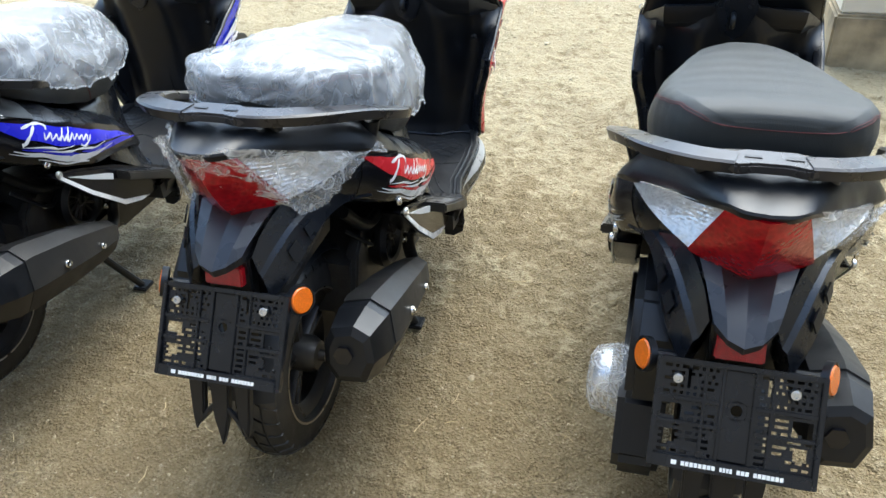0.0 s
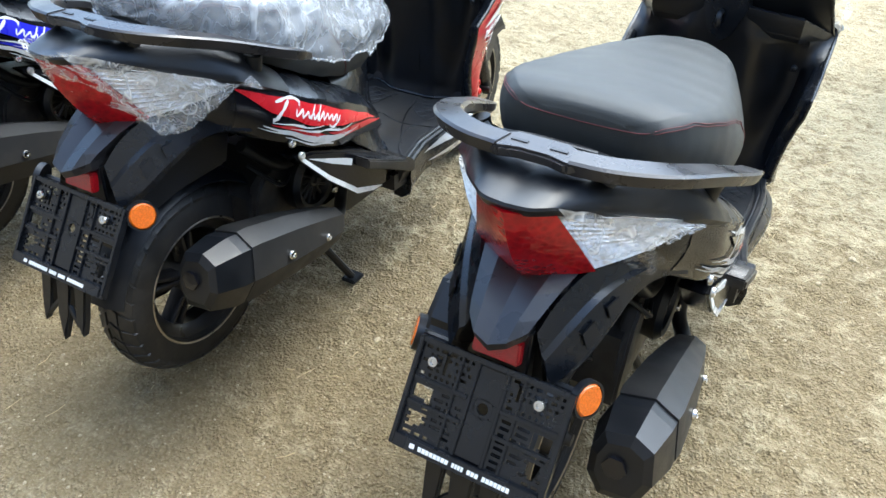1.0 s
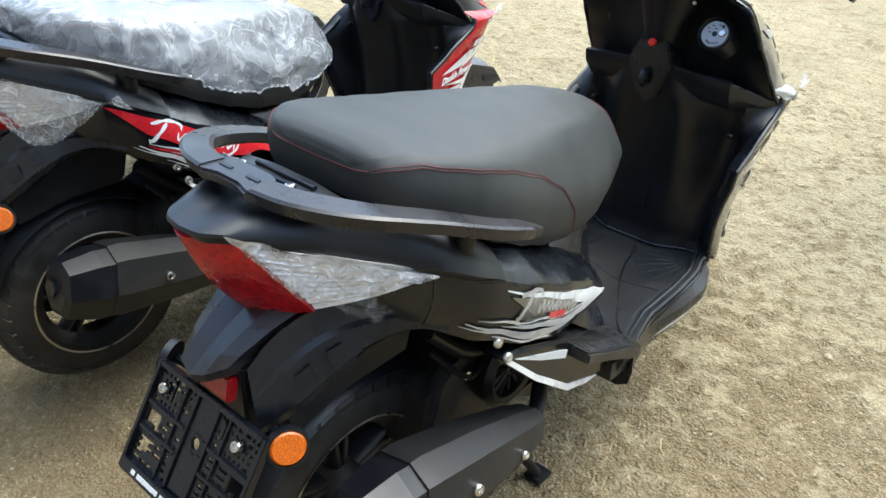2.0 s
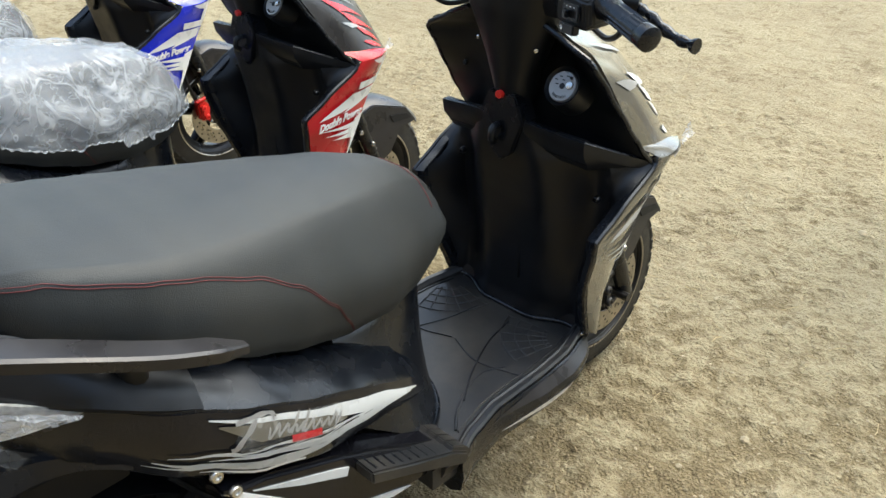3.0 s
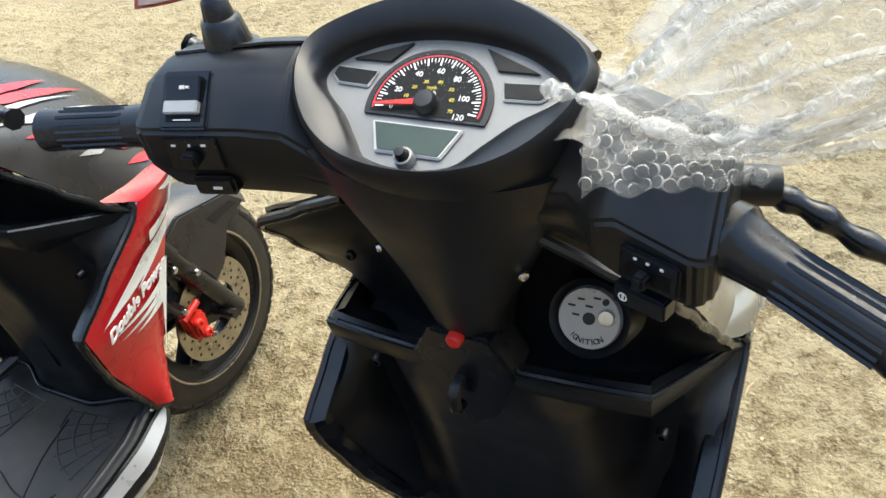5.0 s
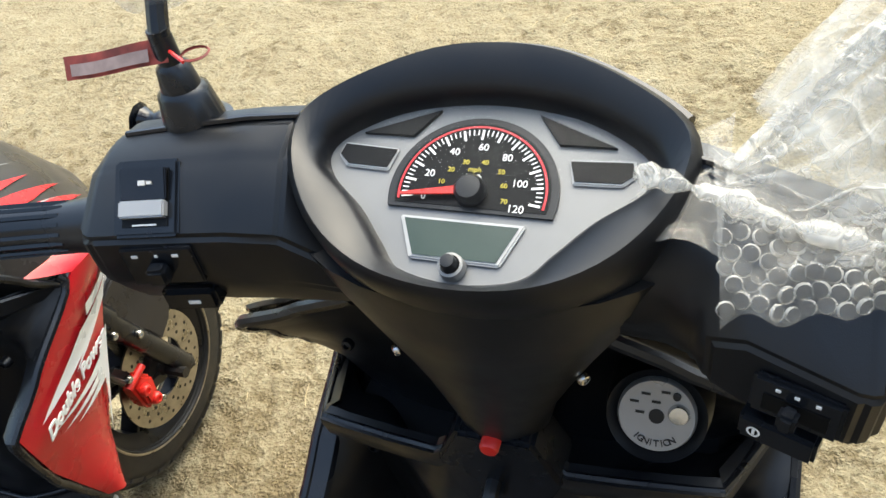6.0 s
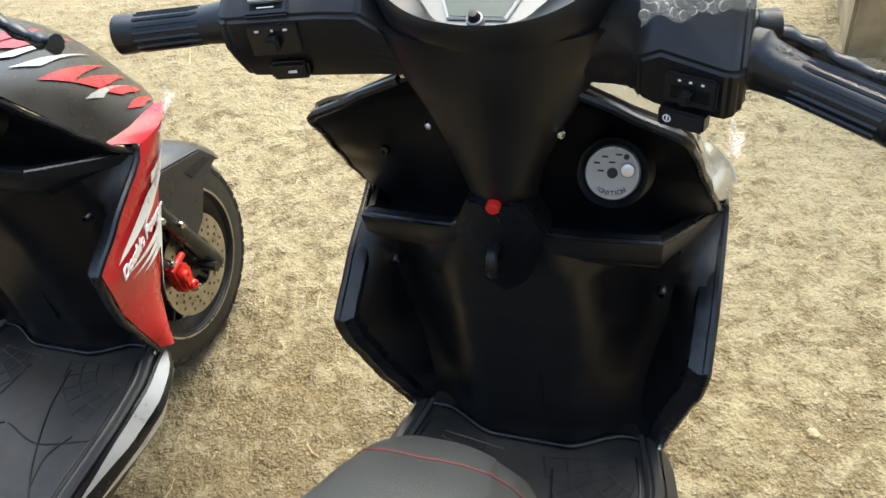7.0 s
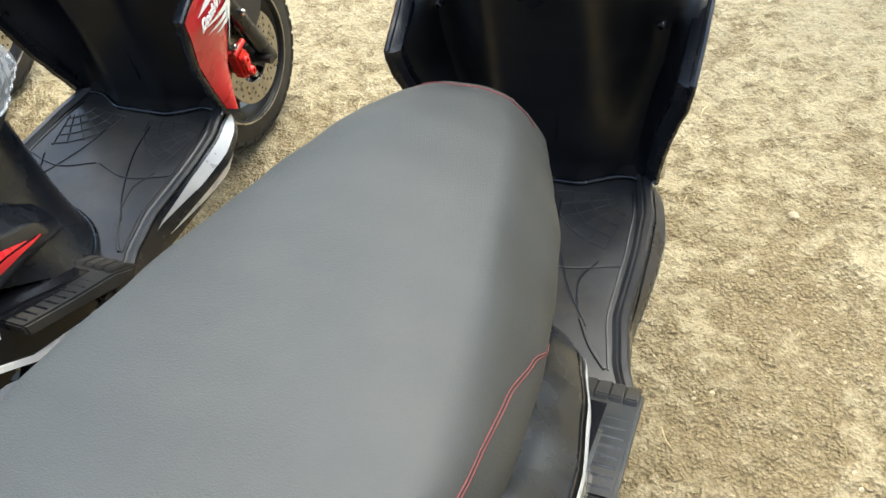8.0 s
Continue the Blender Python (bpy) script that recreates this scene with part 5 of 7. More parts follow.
    part("lock_surround", on_face(lathe([(0.0, 0.006), (0.029, 0.004), (0.036, -0.004), (0.039, 0.02), (0.040, 0.05), (0.0, 0.05)], (0, 0, 0), "y", 36)), MATTE, ign)
    part("lock_face", on_face(lathe([(0.0, -0.003), (0.0270, -0.003), (0.0285, 0.0), (0.0285, 0.006), (0.0, 0.006)], (0, 0, 0), "y", 40)), SILVER, ign, "silver ignition face with lettering")
    part("key_slot", on_face(lathe([(0.0, -0.0045), (0.0055, -0.004), (0.006, 0.0)], (0, 0, 0.0), "y", 16)), MATTE, ign)
    part("shutter_button", on_face(lathe([(0.0, -0.008), (0.0065, -0.007), (0.008, -0.0035), (0.008, 0.0)], (0.0155, 0, 0.004), "y", 20)), STEEL, ign)
    part("shutter_button", on_face(lathe([(0.0, -0.006), (0.0028, -0.0055), (0.0032, 0.0)], (0.013, 0, 0.0175), "y", 12)), MATTE, ign)
    stand_up = face @ Matrix.Rotation(radians(90), 4, "X")
    for i, ch in enumerate("IGNITION"):
        a = radians(-128 + 10.6 * i)
        mm = stand_up @ Matrix.Translation((0.0212 * math.cos(a), 0.0212 * math.sin(a), 0.0034)) @ Matrix.Rotation(a + math.pi / 2, 4, "Z")
        letters(ch, 0.0072, mm, MATTE, "lettering", ign)
    for a, r in ((150, 0.019), (118, 0.0185), (95, 0.011), (172, 0.012), (75, 0.020)):
        c = (r * math.cos(radians(a)), r * math.sin(radians(a)))
        bm = box(c[0] - 0.0032, c[0] + 0.0032, c[1] - 0.0009, c[1] + 0.0009, 0.0032, 0.0038, 0.0)
        bmesh.ops.transform(bm, matrix=stand_up, verts=bm.verts)
        part("print", bm, MATTE, ign)

    # ---- painted cowl: side wings
    cowl = new("front_cowl")
    cowl.parent = root
    back = [(0.712, 0.246, 1.126), (0.66, 0.247, 1.040), (0.602, 0.246, 0.932), (0.56, 0.241, 0.937), (0.49, 0.221, 0.950), (0.43, 0.210, 0.970), (0.345, 0.202, 0.998)]
    front = [(0.715, 0.215, 1.240), (0.66, 0.196, 1.225), (0.60, 0.185, 1.195), (0.54, 0.178, 1.165), (0.47, 0.172, 1.13), (0.40, 0.172, 1.085), (0.310, 0.185, 1.040)]

    def wing_point(v, u, side, off=0.0):
        k = min(len(back) - 2, int(v * (len(back) - 1)))
        t = v * (len(back) - 1) - k
        a = [p + (q - p) * t for p, q in zip(back[k], back[k + 1])]
        b = [p + (q - p) * t for p, q in zip(front[k], front[k + 1])]
        z, x, y = [p + (q - p) * u for p, q in zip(a, b)]
        bulge = 0.014 * math.sin(math.pi * u)
        return Vector((side * (x + bulge + off), y + 0.25 * (bulge + off), z))
    for side in (-1, 1):
        rings = [[wing_point(v, u, side) for u in np.linspace(0, 1, 8)] for v in np.linspace(0, 1, 25)]
        part("side_wing", thick(loft(rings, False, False), 0.004), paint, cowl, "painted side wing of the front cowl", 35)

        def sticker(poly, off=0.0055):
            # a four-sided patch given by corners in v, u
            (a, b, c, d) = poly
            rows = []
            for s in np.linspace(0, 1, 7):
                p = [a[0] + (b[0] - a[0]) * s, a[1] + (b[1] - a[1]) * s]
                q = [d[0] + (c[0] - d[0]) * s, d[1] + (c[1] - d[1]) * s]
                rows.append([wing_point(p[0] + (q[0] - p[0]) * t, p[1] + (q[1] - p[1]) * t, side, off) for t in np.linspace(0, 1, 5)])
            return loft(rows, False, False)
        g = new("wing_graphic")
        g.parent = cowl
        lightc = WHITE if accent is not None else DECAL_GREY
        for poly in (((0.010, 0.30), (0.012, 0.97), (0.095, 0.97), (0.055, 0.58)), ((0.050, 0.82), (0.030, 0.985), (0.215, 0.975), (0.19, 0.88)),
                     ((0.170, 0.40), (0.200, 0.97), (0.255, 0.97), (0.232, 0.52)), ((0.245, 0.44), (0.266, 0.96), (0.345, 0.80), (0.388, 0.12)), ((0.310, 0.72), (0.285, 0.95), (0.340, 0.95), (0.392, 0.46)),
                     ((0.490, 0.78), (0.465, 0.965), (0.84, 0.955), (0.84, 0.93)), ((0.500, 0.12), (0.512, 0.84), (0.560, 0.88), (0.522, 0.42)), ((0.545, 0.20), (0.548, 0.84), (0.590, 0.90), (0.566, 0.50)),
                     ((0.585, 0.34), (0.578, 0.86), (0.630, 0.92), (0.604, 0.62))):
            part("sticker", sticker(poly), lightc, g)
        if accent is not None:
            p0, p1 = wing_point(0.455, 0.05, side, 0.008), wing_point(0.425, 0.88, side, 0.008)
            if side < 0:
                p0, p1 = p1, p0
            xa = (p1 - p0).normalized()
            up = (wing_point(0.5, 0.5, side) - wing_point(0.7, 0.5, side)).normalized()
            zn = xa.cross(up).normalized()
            ya = zn.cross(xa)
            mm = Matrix((xa, ya, zn)).transposed().to_4x4()
            mm.translation = (p0 + p1) / 2 + zn * 0.006
            shear = Matrix.Identity(4)
            shear[0][1] = 0.25
            letters("Double Power", (p1 - p0).length / 6.7, mm @ shear, WHITE, "lettering", g, 0.0008, "white slanted lettering", 0.034)
    # nose above the wings
    nose = [
        [(0, 1.0, 1.0), (0.078, 0.950, 0.988), (0.145, 0.943, 0.960), (0.201, 0.945, 0.930), (0.222, 1.074, 0.745)],
        [(0, 1.12, 0.945), (0.075, 1.115, 0.930), (0.14, 1.10, 0.900), (0.195, 1.085, 0.855), (0.224, 1.135, 0.735)],
        [(0, 1.25, 0.850), (0.065, 1.245, 0.838), (0.125, 1.23, 0.805), (0.178, 1.20, 0.770), (0.216, 1.19, 0.728)],
        [(0, 1.36, 0.700), (0.055, 1.35, 0.692), (0.105, 1.325, 0.686), (0.155, 1.285, 0.692), (0.205, 1.230, 0.718)],
    ]
    smooth_rows = [smooth_line(r, 4) for r in nose]
    grid = [smooth_line([r[k] for r in smooth_rows], 6) for k in range(17)]

    def nose_point(v, u, off=0.0):
        a = min(15.999, abs(u) * 16)
        b = min(17.999, v * 18)
        i, j = int(a), int(b)
        p = grid[i][j].lerp(grid[i + 1][j], a - i).lerp(grid[i][j + 1].lerp(grid[i + 1][j + 1], a - i), b - j)
        p = p + Vector((0.7 * abs(u) * off, 0.35 * off, off * (1 - 0.4 * abs(u))))
        return Vector((math.copysign(p.x, u) if u else 0.0, p.y, p.z))
    rows = [[nose_point(v, u) for u in np.linspace(-1, 1, 33)] for v in np.linspace(0.012, 1, 19)]
    top = paint if accent is None else CHARCOAL
    part("nose_panel", thick(loft(rows, False, False), 0.004), top, cowl, "sharp nose panel above the front wheel", 35)
    g = new("nose_graphic")
    g.parent = cowl
    for side in (-1, 1):
        def patch(poly, off=0.003):
            (a, b, c, d) = poly
            rws = []
            for s in np.linspace(0, 1, 7):
                p = [a[0] + (b[0] - a[0]) * s, a[1] + (b[1] - a[1]) * s]
                q = [d[0] + (c[0] - d[0]) * s, d[1] + (c[1] - d[1]) * s]
                rws.append([nose_point(p[0] + (q[0] - p[0]) * t, side * (p[1] + (q[1] - p[1]) * t), off) for t in np.linspace(0, 1, 5)])
            return loft(rws, False, False)
        tint = accent if accent is not None else SILVER
        pale = WHITE if accent is not None else DECAL_GREY
        if accent is not None:
            shards = ((((0.04, 0.46), (0.50, 0.36), (0.36, 0.44), (0.16, 0.50)), tint), (((0.16, 0.50), (0.62, 0.40), (0.44, 0.49), (0.28, 0.54)), tint), (((0.22, 0.76), (0.66, 0.60), (0.50, 0.70), (0.36, 0.78)), tint),
                      (((0.36, 0.78), (0.80, 0.63), (0.60, 0.76), (0.48, 0.81)), tint), (((0.44, 0.82), (0.92, 0.70), (0.78, 0.80), (0.60, 0.85)), tint), (((0.50, 0.94), (0.90, 0.84), (0.97, 0.90), (0.72, 0.97)), tint),
                      (((0.10, 0.60), (0.56, 0.47), (0.40, 0.535), (0.24, 0.605)), SILVER), (((0.18, 0.68), (0.64, 0.52), (0.46, 0.60), (0.30, 0.685)), SILVER), (((0.30, 0.86), (0.74, 0.745), (0.58, 0.80), (0.42, 0.865)), SILVER))
        else:
            shards = ((((0.26, 0.70), (0.60, 0.54), (0.50, 0.64), (0.40, 0.72)), pale), (((0.36, 0.73), (0.74, 0.58), (0.62, 0.70), (0.48, 0.76)), pale), (((0.46, 0.78), (0.80, 0.68), (0.72, 0.78), (0.58, 0.81)), pale),
                      (((0.58, 0.93), (0.84, 0.80), (0.80, 0.90), (0.72, 0.96)), pale), (((0.10, 0.50), (0.44, 0.40), (0.36, 0.46), (0.22, 0.51)), SILVER), (((0.08, 0.80), (0.40, 0.70), (0.30, 0.77), (0.20, 0.81)), SILVER))
        for poly, mt in shards:
            part("sticker", patch(poly), mt, g)
    for side in (-1, 1):
        rws = []
        for f in np.linspace(0, 1, 8):
            a, b = nose_point(f, side * 1.0), wing_point(0.0, f, side)
            rws.append([a + Vector((0, 0, -0.001)), a.lerp(b, 0.5) + Vector((side * 0.004, 0, 0)), b])
        part("shoulder_strip", thick(loft(rws, False, False), 0.003), paint, cowl, "painted strip above the side wing", 35)
    # headlamp under the nose and a strip joining it to the wings
    rows = [[Vector((u * 0.212 * (1 - 0.25 * f), 1.20 + 0.15 * (1 - u * u) - 0.05 * f, 0.742 - 0.05 * (1 - u * u) - 0.15 * f)) for u in np.linspace(-1, 1, 15)] for f in np.linspace(0, 1, 6)]
    part("headlamp", thick(loft(rows, False, False), 0.005), CLEAR_LENS, cowl, "clear headlamp lens", 40)
    rows = [[Vector((u * 0.17 * (1 - 0.15 * f), 1.13 + 0.12 * (1 - u * u) - 0.10 * f, 0.60 - 0.16 * f)) for u in np.linspace(-1, 1, 13)] for f in np.linspace(0, 1, 6)]
    part("front_grille", thick(loft(rows, False, False), 0.005), MATTE, cowl, "", 40)
    rows = [[wing_point(v, 0.97, 1), wing_point(v, 0.97, -1)] for v in np.linspace(0.35, 1, 8)]
    part("inner_baffle", loft([[a + Vector((0, -0.05, 0)), b + Vector((0, -0.05, 0))] for a, b in rows], False, False), MATTE, cowl)
    for side in (-1, 1):
        c = Vector((side * 0.238, 1.215, 0.735))
        rws = [[c + Vector((side * 0.020 * f, 0.016 * s + 0.004 * math.sin(9 * f + s), 0.022 * s * (1 - f) + 0.006 * math.sin(7 * f))) for s in np.linspace(-1, 1, 6)] for f in np.linspace(0, 1, 7)]
        part("film_scrap", loft(rws, False, False), LAMP_FILM, cowl, "scrap of clear film", 80)

    # ---- fork, mudguard, brake
    fork = new("front_fork")
    fork.parent = root
    for side in (-1, 1):
        part("fork_leg", tube([(side * 0.085, 1.150, 0.66), (side * 0.085, 1.235, 0.46), (side * 0.085, 1.236, 0.455), (side * 0.088, 1.300, 0.300), (side * 0.088, 1.335, 0.225)], [0.026, 0.026, 0.021, 0.021, 0.019], 14), SATIN, fork)
        part("axle_nut", tube([(side * 0.075, 1.30, 0.245), (side * 0.118, 1.30, 0.245)], 0.011, 8), ENGINE, fork)
        for p in ((0.112, 1.215, 0.45), (0.108, 1.262, 0.40)):
            part("bolt", bolt((side * p[0], p[1], p[2]), (side, 0, 0), 0.008, 0.008), STEEL, fork)
    rows = []
    for k in range(24):
        a = radians(40 + 96 * k / 23)
        rows.append([Vector((s * 0.074, 1.30 + (0.268 - 0.028 * abs(s) ** 3) * math.cos(a), 0.245 + (0.268 - 0.028 * abs(s) ** 3) * math.sin(a))) for s in np.linspace(-1, 1, 11)])
    part("front_mudguard", thick(loft(rows, False, False), 0.004), CHARCOAL, fork, "charcoal front mudguard", 50)
    for side in (-1, 1):
        bm = prism([(1.20, 0.47), (1.30, 0.505), (1.43, 0.465), (1.475, 0.41), (1.41, 0.40), (1.36, 0.33), (1.32, 0.31), (1.30, 0.36), (1.22, 0.42)], "x", side * 0.068, side * 0.082, 0.004)
        part("mudguard_cheek", bm, CHARCOAL, fork, "", 25)
        part("cheek_vent", prism([(1.36, 0.455), (1.43, 0.445), (1.45, 0.425), (1.375, 0.430)], "x", side * 0.0825, side * 0.0845, 0.0), MATTE, fork)
    cal = new("brake_caliper")
    cal.parent = root
    part("caliper_body", prism([(1.196, 0.322), (1.226, 0.330), (1.246, 0.304), (1.240, 0.262), (1.214, 0.246), (1.200, 0.264)], "x", 0.070, 0.104, 0.006), caliper, cal, "brake caliper", 25)
    part("caliper_bridge", box(0.082, 0.112, 1.204, 1.228, 0.268, 0.312, 0.005), caliper, cal, "", 25)
    part("caliper_pin", tube([(0.10, 1.190, 0.330), (0.10, 1.240, 0.338)], 0.0075, 10), caliper, cal)
    for p in ((1.212, 0.304), (1.222, 0.268)):
        part("piston_cap", bolt((0.108, p[0], p[1]), (1, 0, 0), 0.012, 0.010), caliper, cal)
    for p in ((1.200, 0.348), (1.238, 0.246)):
        part("bracket_bolt", bolt((0.100, p[0], p[1]), (1, 0, 0), 0.008, 0.010), STEEL, cal)
    part("caliper_bracket", prism([(1.190, 0.360), (1.212, 0.358), (1.262, 0.258), (1.290, 0.250), (1.270, 0.232), (1.238, 0.236)], "x", 0.062, 0.070, 0.002), ENGINE, cal, "", 25)
    part("brake_hose", tube(smooth_line([(0.10, 1.19, 0.35), (0.115, 1.16, 0.42), (0.10, 1.15, 0.52), (0.07, 1.13, 0.64)], 5), 0.006, 8), MATTE, cal)


DASH = Matrix.Translation((0.022, 0.885, 1.076)) @ Matrix.Rotation(radians(25), 4, "X")


def handlebar(root, wrapped):
    """Handlebar cover with dials, switch housings, grips and levers."""
    hb = new("handlebar")
    hb.parent = root

    def dash(bm):
        bmesh.ops.transform(bm, matrix=DASH, verts=bm.verts)
        return bm

    def rounded(poly, n=4):
        closed = [(*p, 0) for p in poly]
        k = len(closed)
        out = []
        for i in range(k):
            p = [Vector(closed[(i + d) % k]) for d in (-1, 0, 1, 2)]
            for s in range(n):
                t = s / n
                q = 0.5 * (2 * p[1] + (p[2] - p[0]) * t + (2 * p[0] - 5 * p[1] + 4 * p[2] - p[3]) * t * t + (3 * p[1] - p[0] - 3 * p[2] + p[3]) * t ** 3)
                out.append((q.x, q.y))
        return out

    def mirror_line(half):
        return half + [(-x, y) for x, y in half[::-1] if abs(x) > 1e-6]
    rim = rounded(mirror_line([(0.0, 0.136), (0.040, 0.131), (0.082, 0.112), (0.113, 0.088), (0.118, 0.062), (0.105, 0.030), (0.080, 0.002), (0.045, -0.016), (0.0, -0.022)]))
    bez = rounded(mirror_line([(0.0, 0.104), (0.048, 0.098), (0.082, 0.082), (0.096, 0.066), (0.090, 0.050), (0.068, 0.032), (0.050, 0.012), (0.034, -0.004), (0.0, -0.010)]))

    def scaled(line, s, cy, z, dy=0.0):
        return [Vector((x * s, (y - cy) * s + cy + dy, z)) for x, y in line]
    shell = loft([scaled(bez, 1.0, 0.05, -0.010), scaled(bez, 1.02, 0.05, 0.004), scaled(bez, 1.09, 0.05, 0.012), scaled(rim, 0.955, 0.06, 0.017), scaled(rim, 1.0, 0.06, 0.012), scaled(rim, 1.02, 0.06, -0.006),
                  scaled(rim, 1.02, 0.06, -0.035), scaled(rim, 0.86, 0.07, -0.075, 0.0), scaled(rim, 0.55, 0.075, -0.12, -0.002)], False)
    part("pod_cover", dash(shell), MATTE, hb, "grained black instrument cover", 60)
    # glossy edge along the pod's far rim
    far = [Vector((x * 1.012, (y - 0.06) * 1.012 + 0.06, -0.001)) for x, y in rim if y > 0.088]
    far.sort(key=lambda p: p.x)
    part("rim_trim", dash(tube(far, 0.007, 8)), GLOSS, hb, "glossy black trim along the pod")
    # column shroud from pod to leg shield
    rings = []
    for x, y, z, w, d in ((0.018, 0.950, 1.060, 0.128, 0.082), (0.018, 0.950, 1.035, 0.119, 0.078), (0.016, 0.950, 1.000, 0.099, 0.070), (0.013, 0.953, 0.955, 0.078, 0.058), (0.009, 0.958, 0.910, 0.061, 0.048), (0.004, 0.964, 0.865, 0.046, 0.042), (0.002, 0.972, 0.815, 0.036, 0.036)):
        rings.append([Vector((x + w * math.cos(a), y + d * math.sin(a) * (1.0 if math.sin(a) < 0 else 1.4), z)) for a in np.linspace(0, 2 * math.pi, 28, endpoint=False)])
    part("column_shroud", loft(rings), MATTE, hb, "", 60)
    for side in (-1, 1):
        part("screw", bolt((0.008 + side * 0.068, 0.932, 0.932), (side, -0.8, 0), 0.005, 0.004), STEEL, hb)
    # instrument face
    ins = new("instrument_cluster")
    ins.parent = root
    ins["label"] = "instrument cluster with round speedometer and small display"
    part("face_plate", dash(loft([scaled(bez, 1.01, 0.05, -0.014), scaled(bez, 1.01, 0.05, -0.006)])), FACE, ins, "silver-grey face plate")
    c = (-0.003, 0.046)
    arc = [(c[0] + 0.050 * math.cos(a), c[1] + 0.048 * math.sin(a)) for a in np.linspace(radians(-14), radians(194), 40)]
    part("dial_ring", dash(prism(arc, "z", -0.006, -0.0035, 0.0)), MATTE, ins)
    arc = [(c[0] + 0.0455 * math.cos(a), c[1] + 0.0440 * math.sin(a)) for a in np.linspace(radians(-12), radians(192), 40)]
    part("dial", dash(prism(arc, "z", -0.0035, -0.0030, 0.0)), DIAL, ins, "black speedometer dial")
    red = bmesh.new()
    for r0, r1 in ((0.0425, 0.0438),):
        rw = [[Vector((c[0] + r * math.cos(a), c[1] + r * 0.965 * math.sin(a), -0.0024)) for r in (r0, r1)] for a in np.linspace(radians(-10), radians(190), 50)]
        loft(rw, False, False, red)
    part("red_arc", dash(red), DECAL_RED, ins, "red arc round the dial")
    ticks = bmesh.new()
    for k in range(49):
        a = radians(188 - 196 * k / 48)
        r0, w = (0.0345, 0.0007) if k % 4 == 0 else (0.0375, 0.00035)
        u, n = Vector((math.cos(a), 0.965 * math.sin(a), 0)), Vector((-math.sin(a), math.cos(a), 0))
        q = Vector((c[0], c[1], -0.0023))
        ticks.faces.new([ticks.verts.new(q + u * r + n * s) for r, s in ((r0, -w), (0.0412, -w), (0.0412, w), (r0, w))])
    part("scale_marks", dash(ticks), WHITE, ins)
    flat = DASH @ Matrix.Translation((c[0], c[1], -0.0024))
    for text, deg, rad, size, mt in (("20", 160, 0.0285, 0.0062, WHITE), ("40", 121, 0.0285, 0.0062, WHITE), ("60", 86, 0.0285, 0.0062, WHITE), ("80", 53, 0.0285, 0.0062, WHITE), ("100", 15, 0.0280, 0.0062, WHITE), ("120", -17, 0.0285, 0.0066, WHITE),
                                     ("10", 165, 0.0195, 0.0042, YELLOW), ("20", 138, 0.0195, 0.0042, YELLOW), ("30", 110, 0.0195, 0.0042, YELLOW), ("40", 76, 0.0195, 0.0042, YELLOW), ("50", 42, 0.0205, 0.0042, YELLOW), ("60", 16, 0.0190, 0.0042, YELLOW), ("70", -12, 0.0205, 0.0042, YELLOW), ("mph", 92, 0.0140, 0.0045, YELLOW), ("km/h", 92, 0.0095, 0.0048, WHITE), ("0", 190, 0.028, 0.0060, WHITE)):
        a = radians(deg)
        letters(text, size, flat @ Matrix.Translation((rad * math.cos(a), rad * math.sin(a), 0)), mt, "numeral", ins, 0.0002)
    part("needle", dash(prism([(c[0] - 0.0405, c[1] - 0.0065), (c[0] - 0.004, c[1] - 0.0030), (c[0] - 0.004, c[1] + 0.0024), (c[0] - 0.0405, c[1] - 0.0050)], "z", 0.0000, 0.0016, 0.0)), CALIPER, ins, "red needle")
    part("needle_cap", dash(lathe([(0.0, 0.006), (0.007, 0.0055), (0.0088, 0.003), (0.009, -0.003)], (c[0], c[1], 0), "z", 22)), MATTE, ins)
    part("display_frame", dash(prism([(-0.042, 0.0290), (0.032, 0.0290), (0.0215, 0.0035), (-0.031, 0.0035)], "z", -0.006, -0.0030, 0.001)), FRAME_LINE, ins)
    part("display", dash(prism([(-0.0385, 0.0270), (0.0285, 0.0270), (0.0195, 0.0055), (-0.0290, 0.0055)], "z", -0.0034, -0.0022, 0.0)), LCD, ins, "green-grey liquid crystal display")
    for side in (-1, 1):
        w = [(-0.087, 0.073), (-0.051, 0.071), (-0.055, 0.056), (-0.082, 0.057), (-0.089, 0.064)]
        part("window_frame", dash(prism([(side * x * 1.0 - 0.002, y) for x, y in w], "z", -0.006, -0.0036, 0.0008)), FRAME_LINE, ins)
        part("tell_tale_window", dash(prism([(side * (x * 0.94 - 0.004) - 0.002, (y - 0.065) * 0.8 + 0.065) for x, y in w], "z", -0.004, -0.0028, 0.0)), DIAL, ins, "dark tell-tale window")
        w = [(-0.076, 0.080), (-0.030, 0.098), (-0.044, 0.080)]
        part("upper_window", dash(prism([(side * x - 0.002, y) for x, y in w], "z", -0.006, -0.0032, 0.0)), DIAL, ins, "dark tell-tale window")
    part("reset_knob", dash(lathe([(0.0, 0.010), (0.0038, 0.0095), (0.0044, 0.0075), (0.0048, 0.0), (0.0062, 0.0), (0.0062, -0.006)], (-0.004, 0.0, 0), "z", 18)), MATTE, ins, "black reset knob")
    part("knob_collar", dash(lathe([(0.0056, 0.0030), (0.0072, 0.0026), (0.0078, -0.004)], (-0.004, 0.0, 0), "z", 20)), FACE, ins)
    glass_m = CLEAR_COVER
    rows = [scaled(bez, s, 0.05, 0.002 + 0.006 * (1 - s * s)) for s in (1.0, 0.85, 0.6, 0.3, 0.05)]
    glass = part("cluster_glass", dash(loft(rows, False)), glass_m, ins, "clear dial glass", 80)
    glass.visible_shadow = False

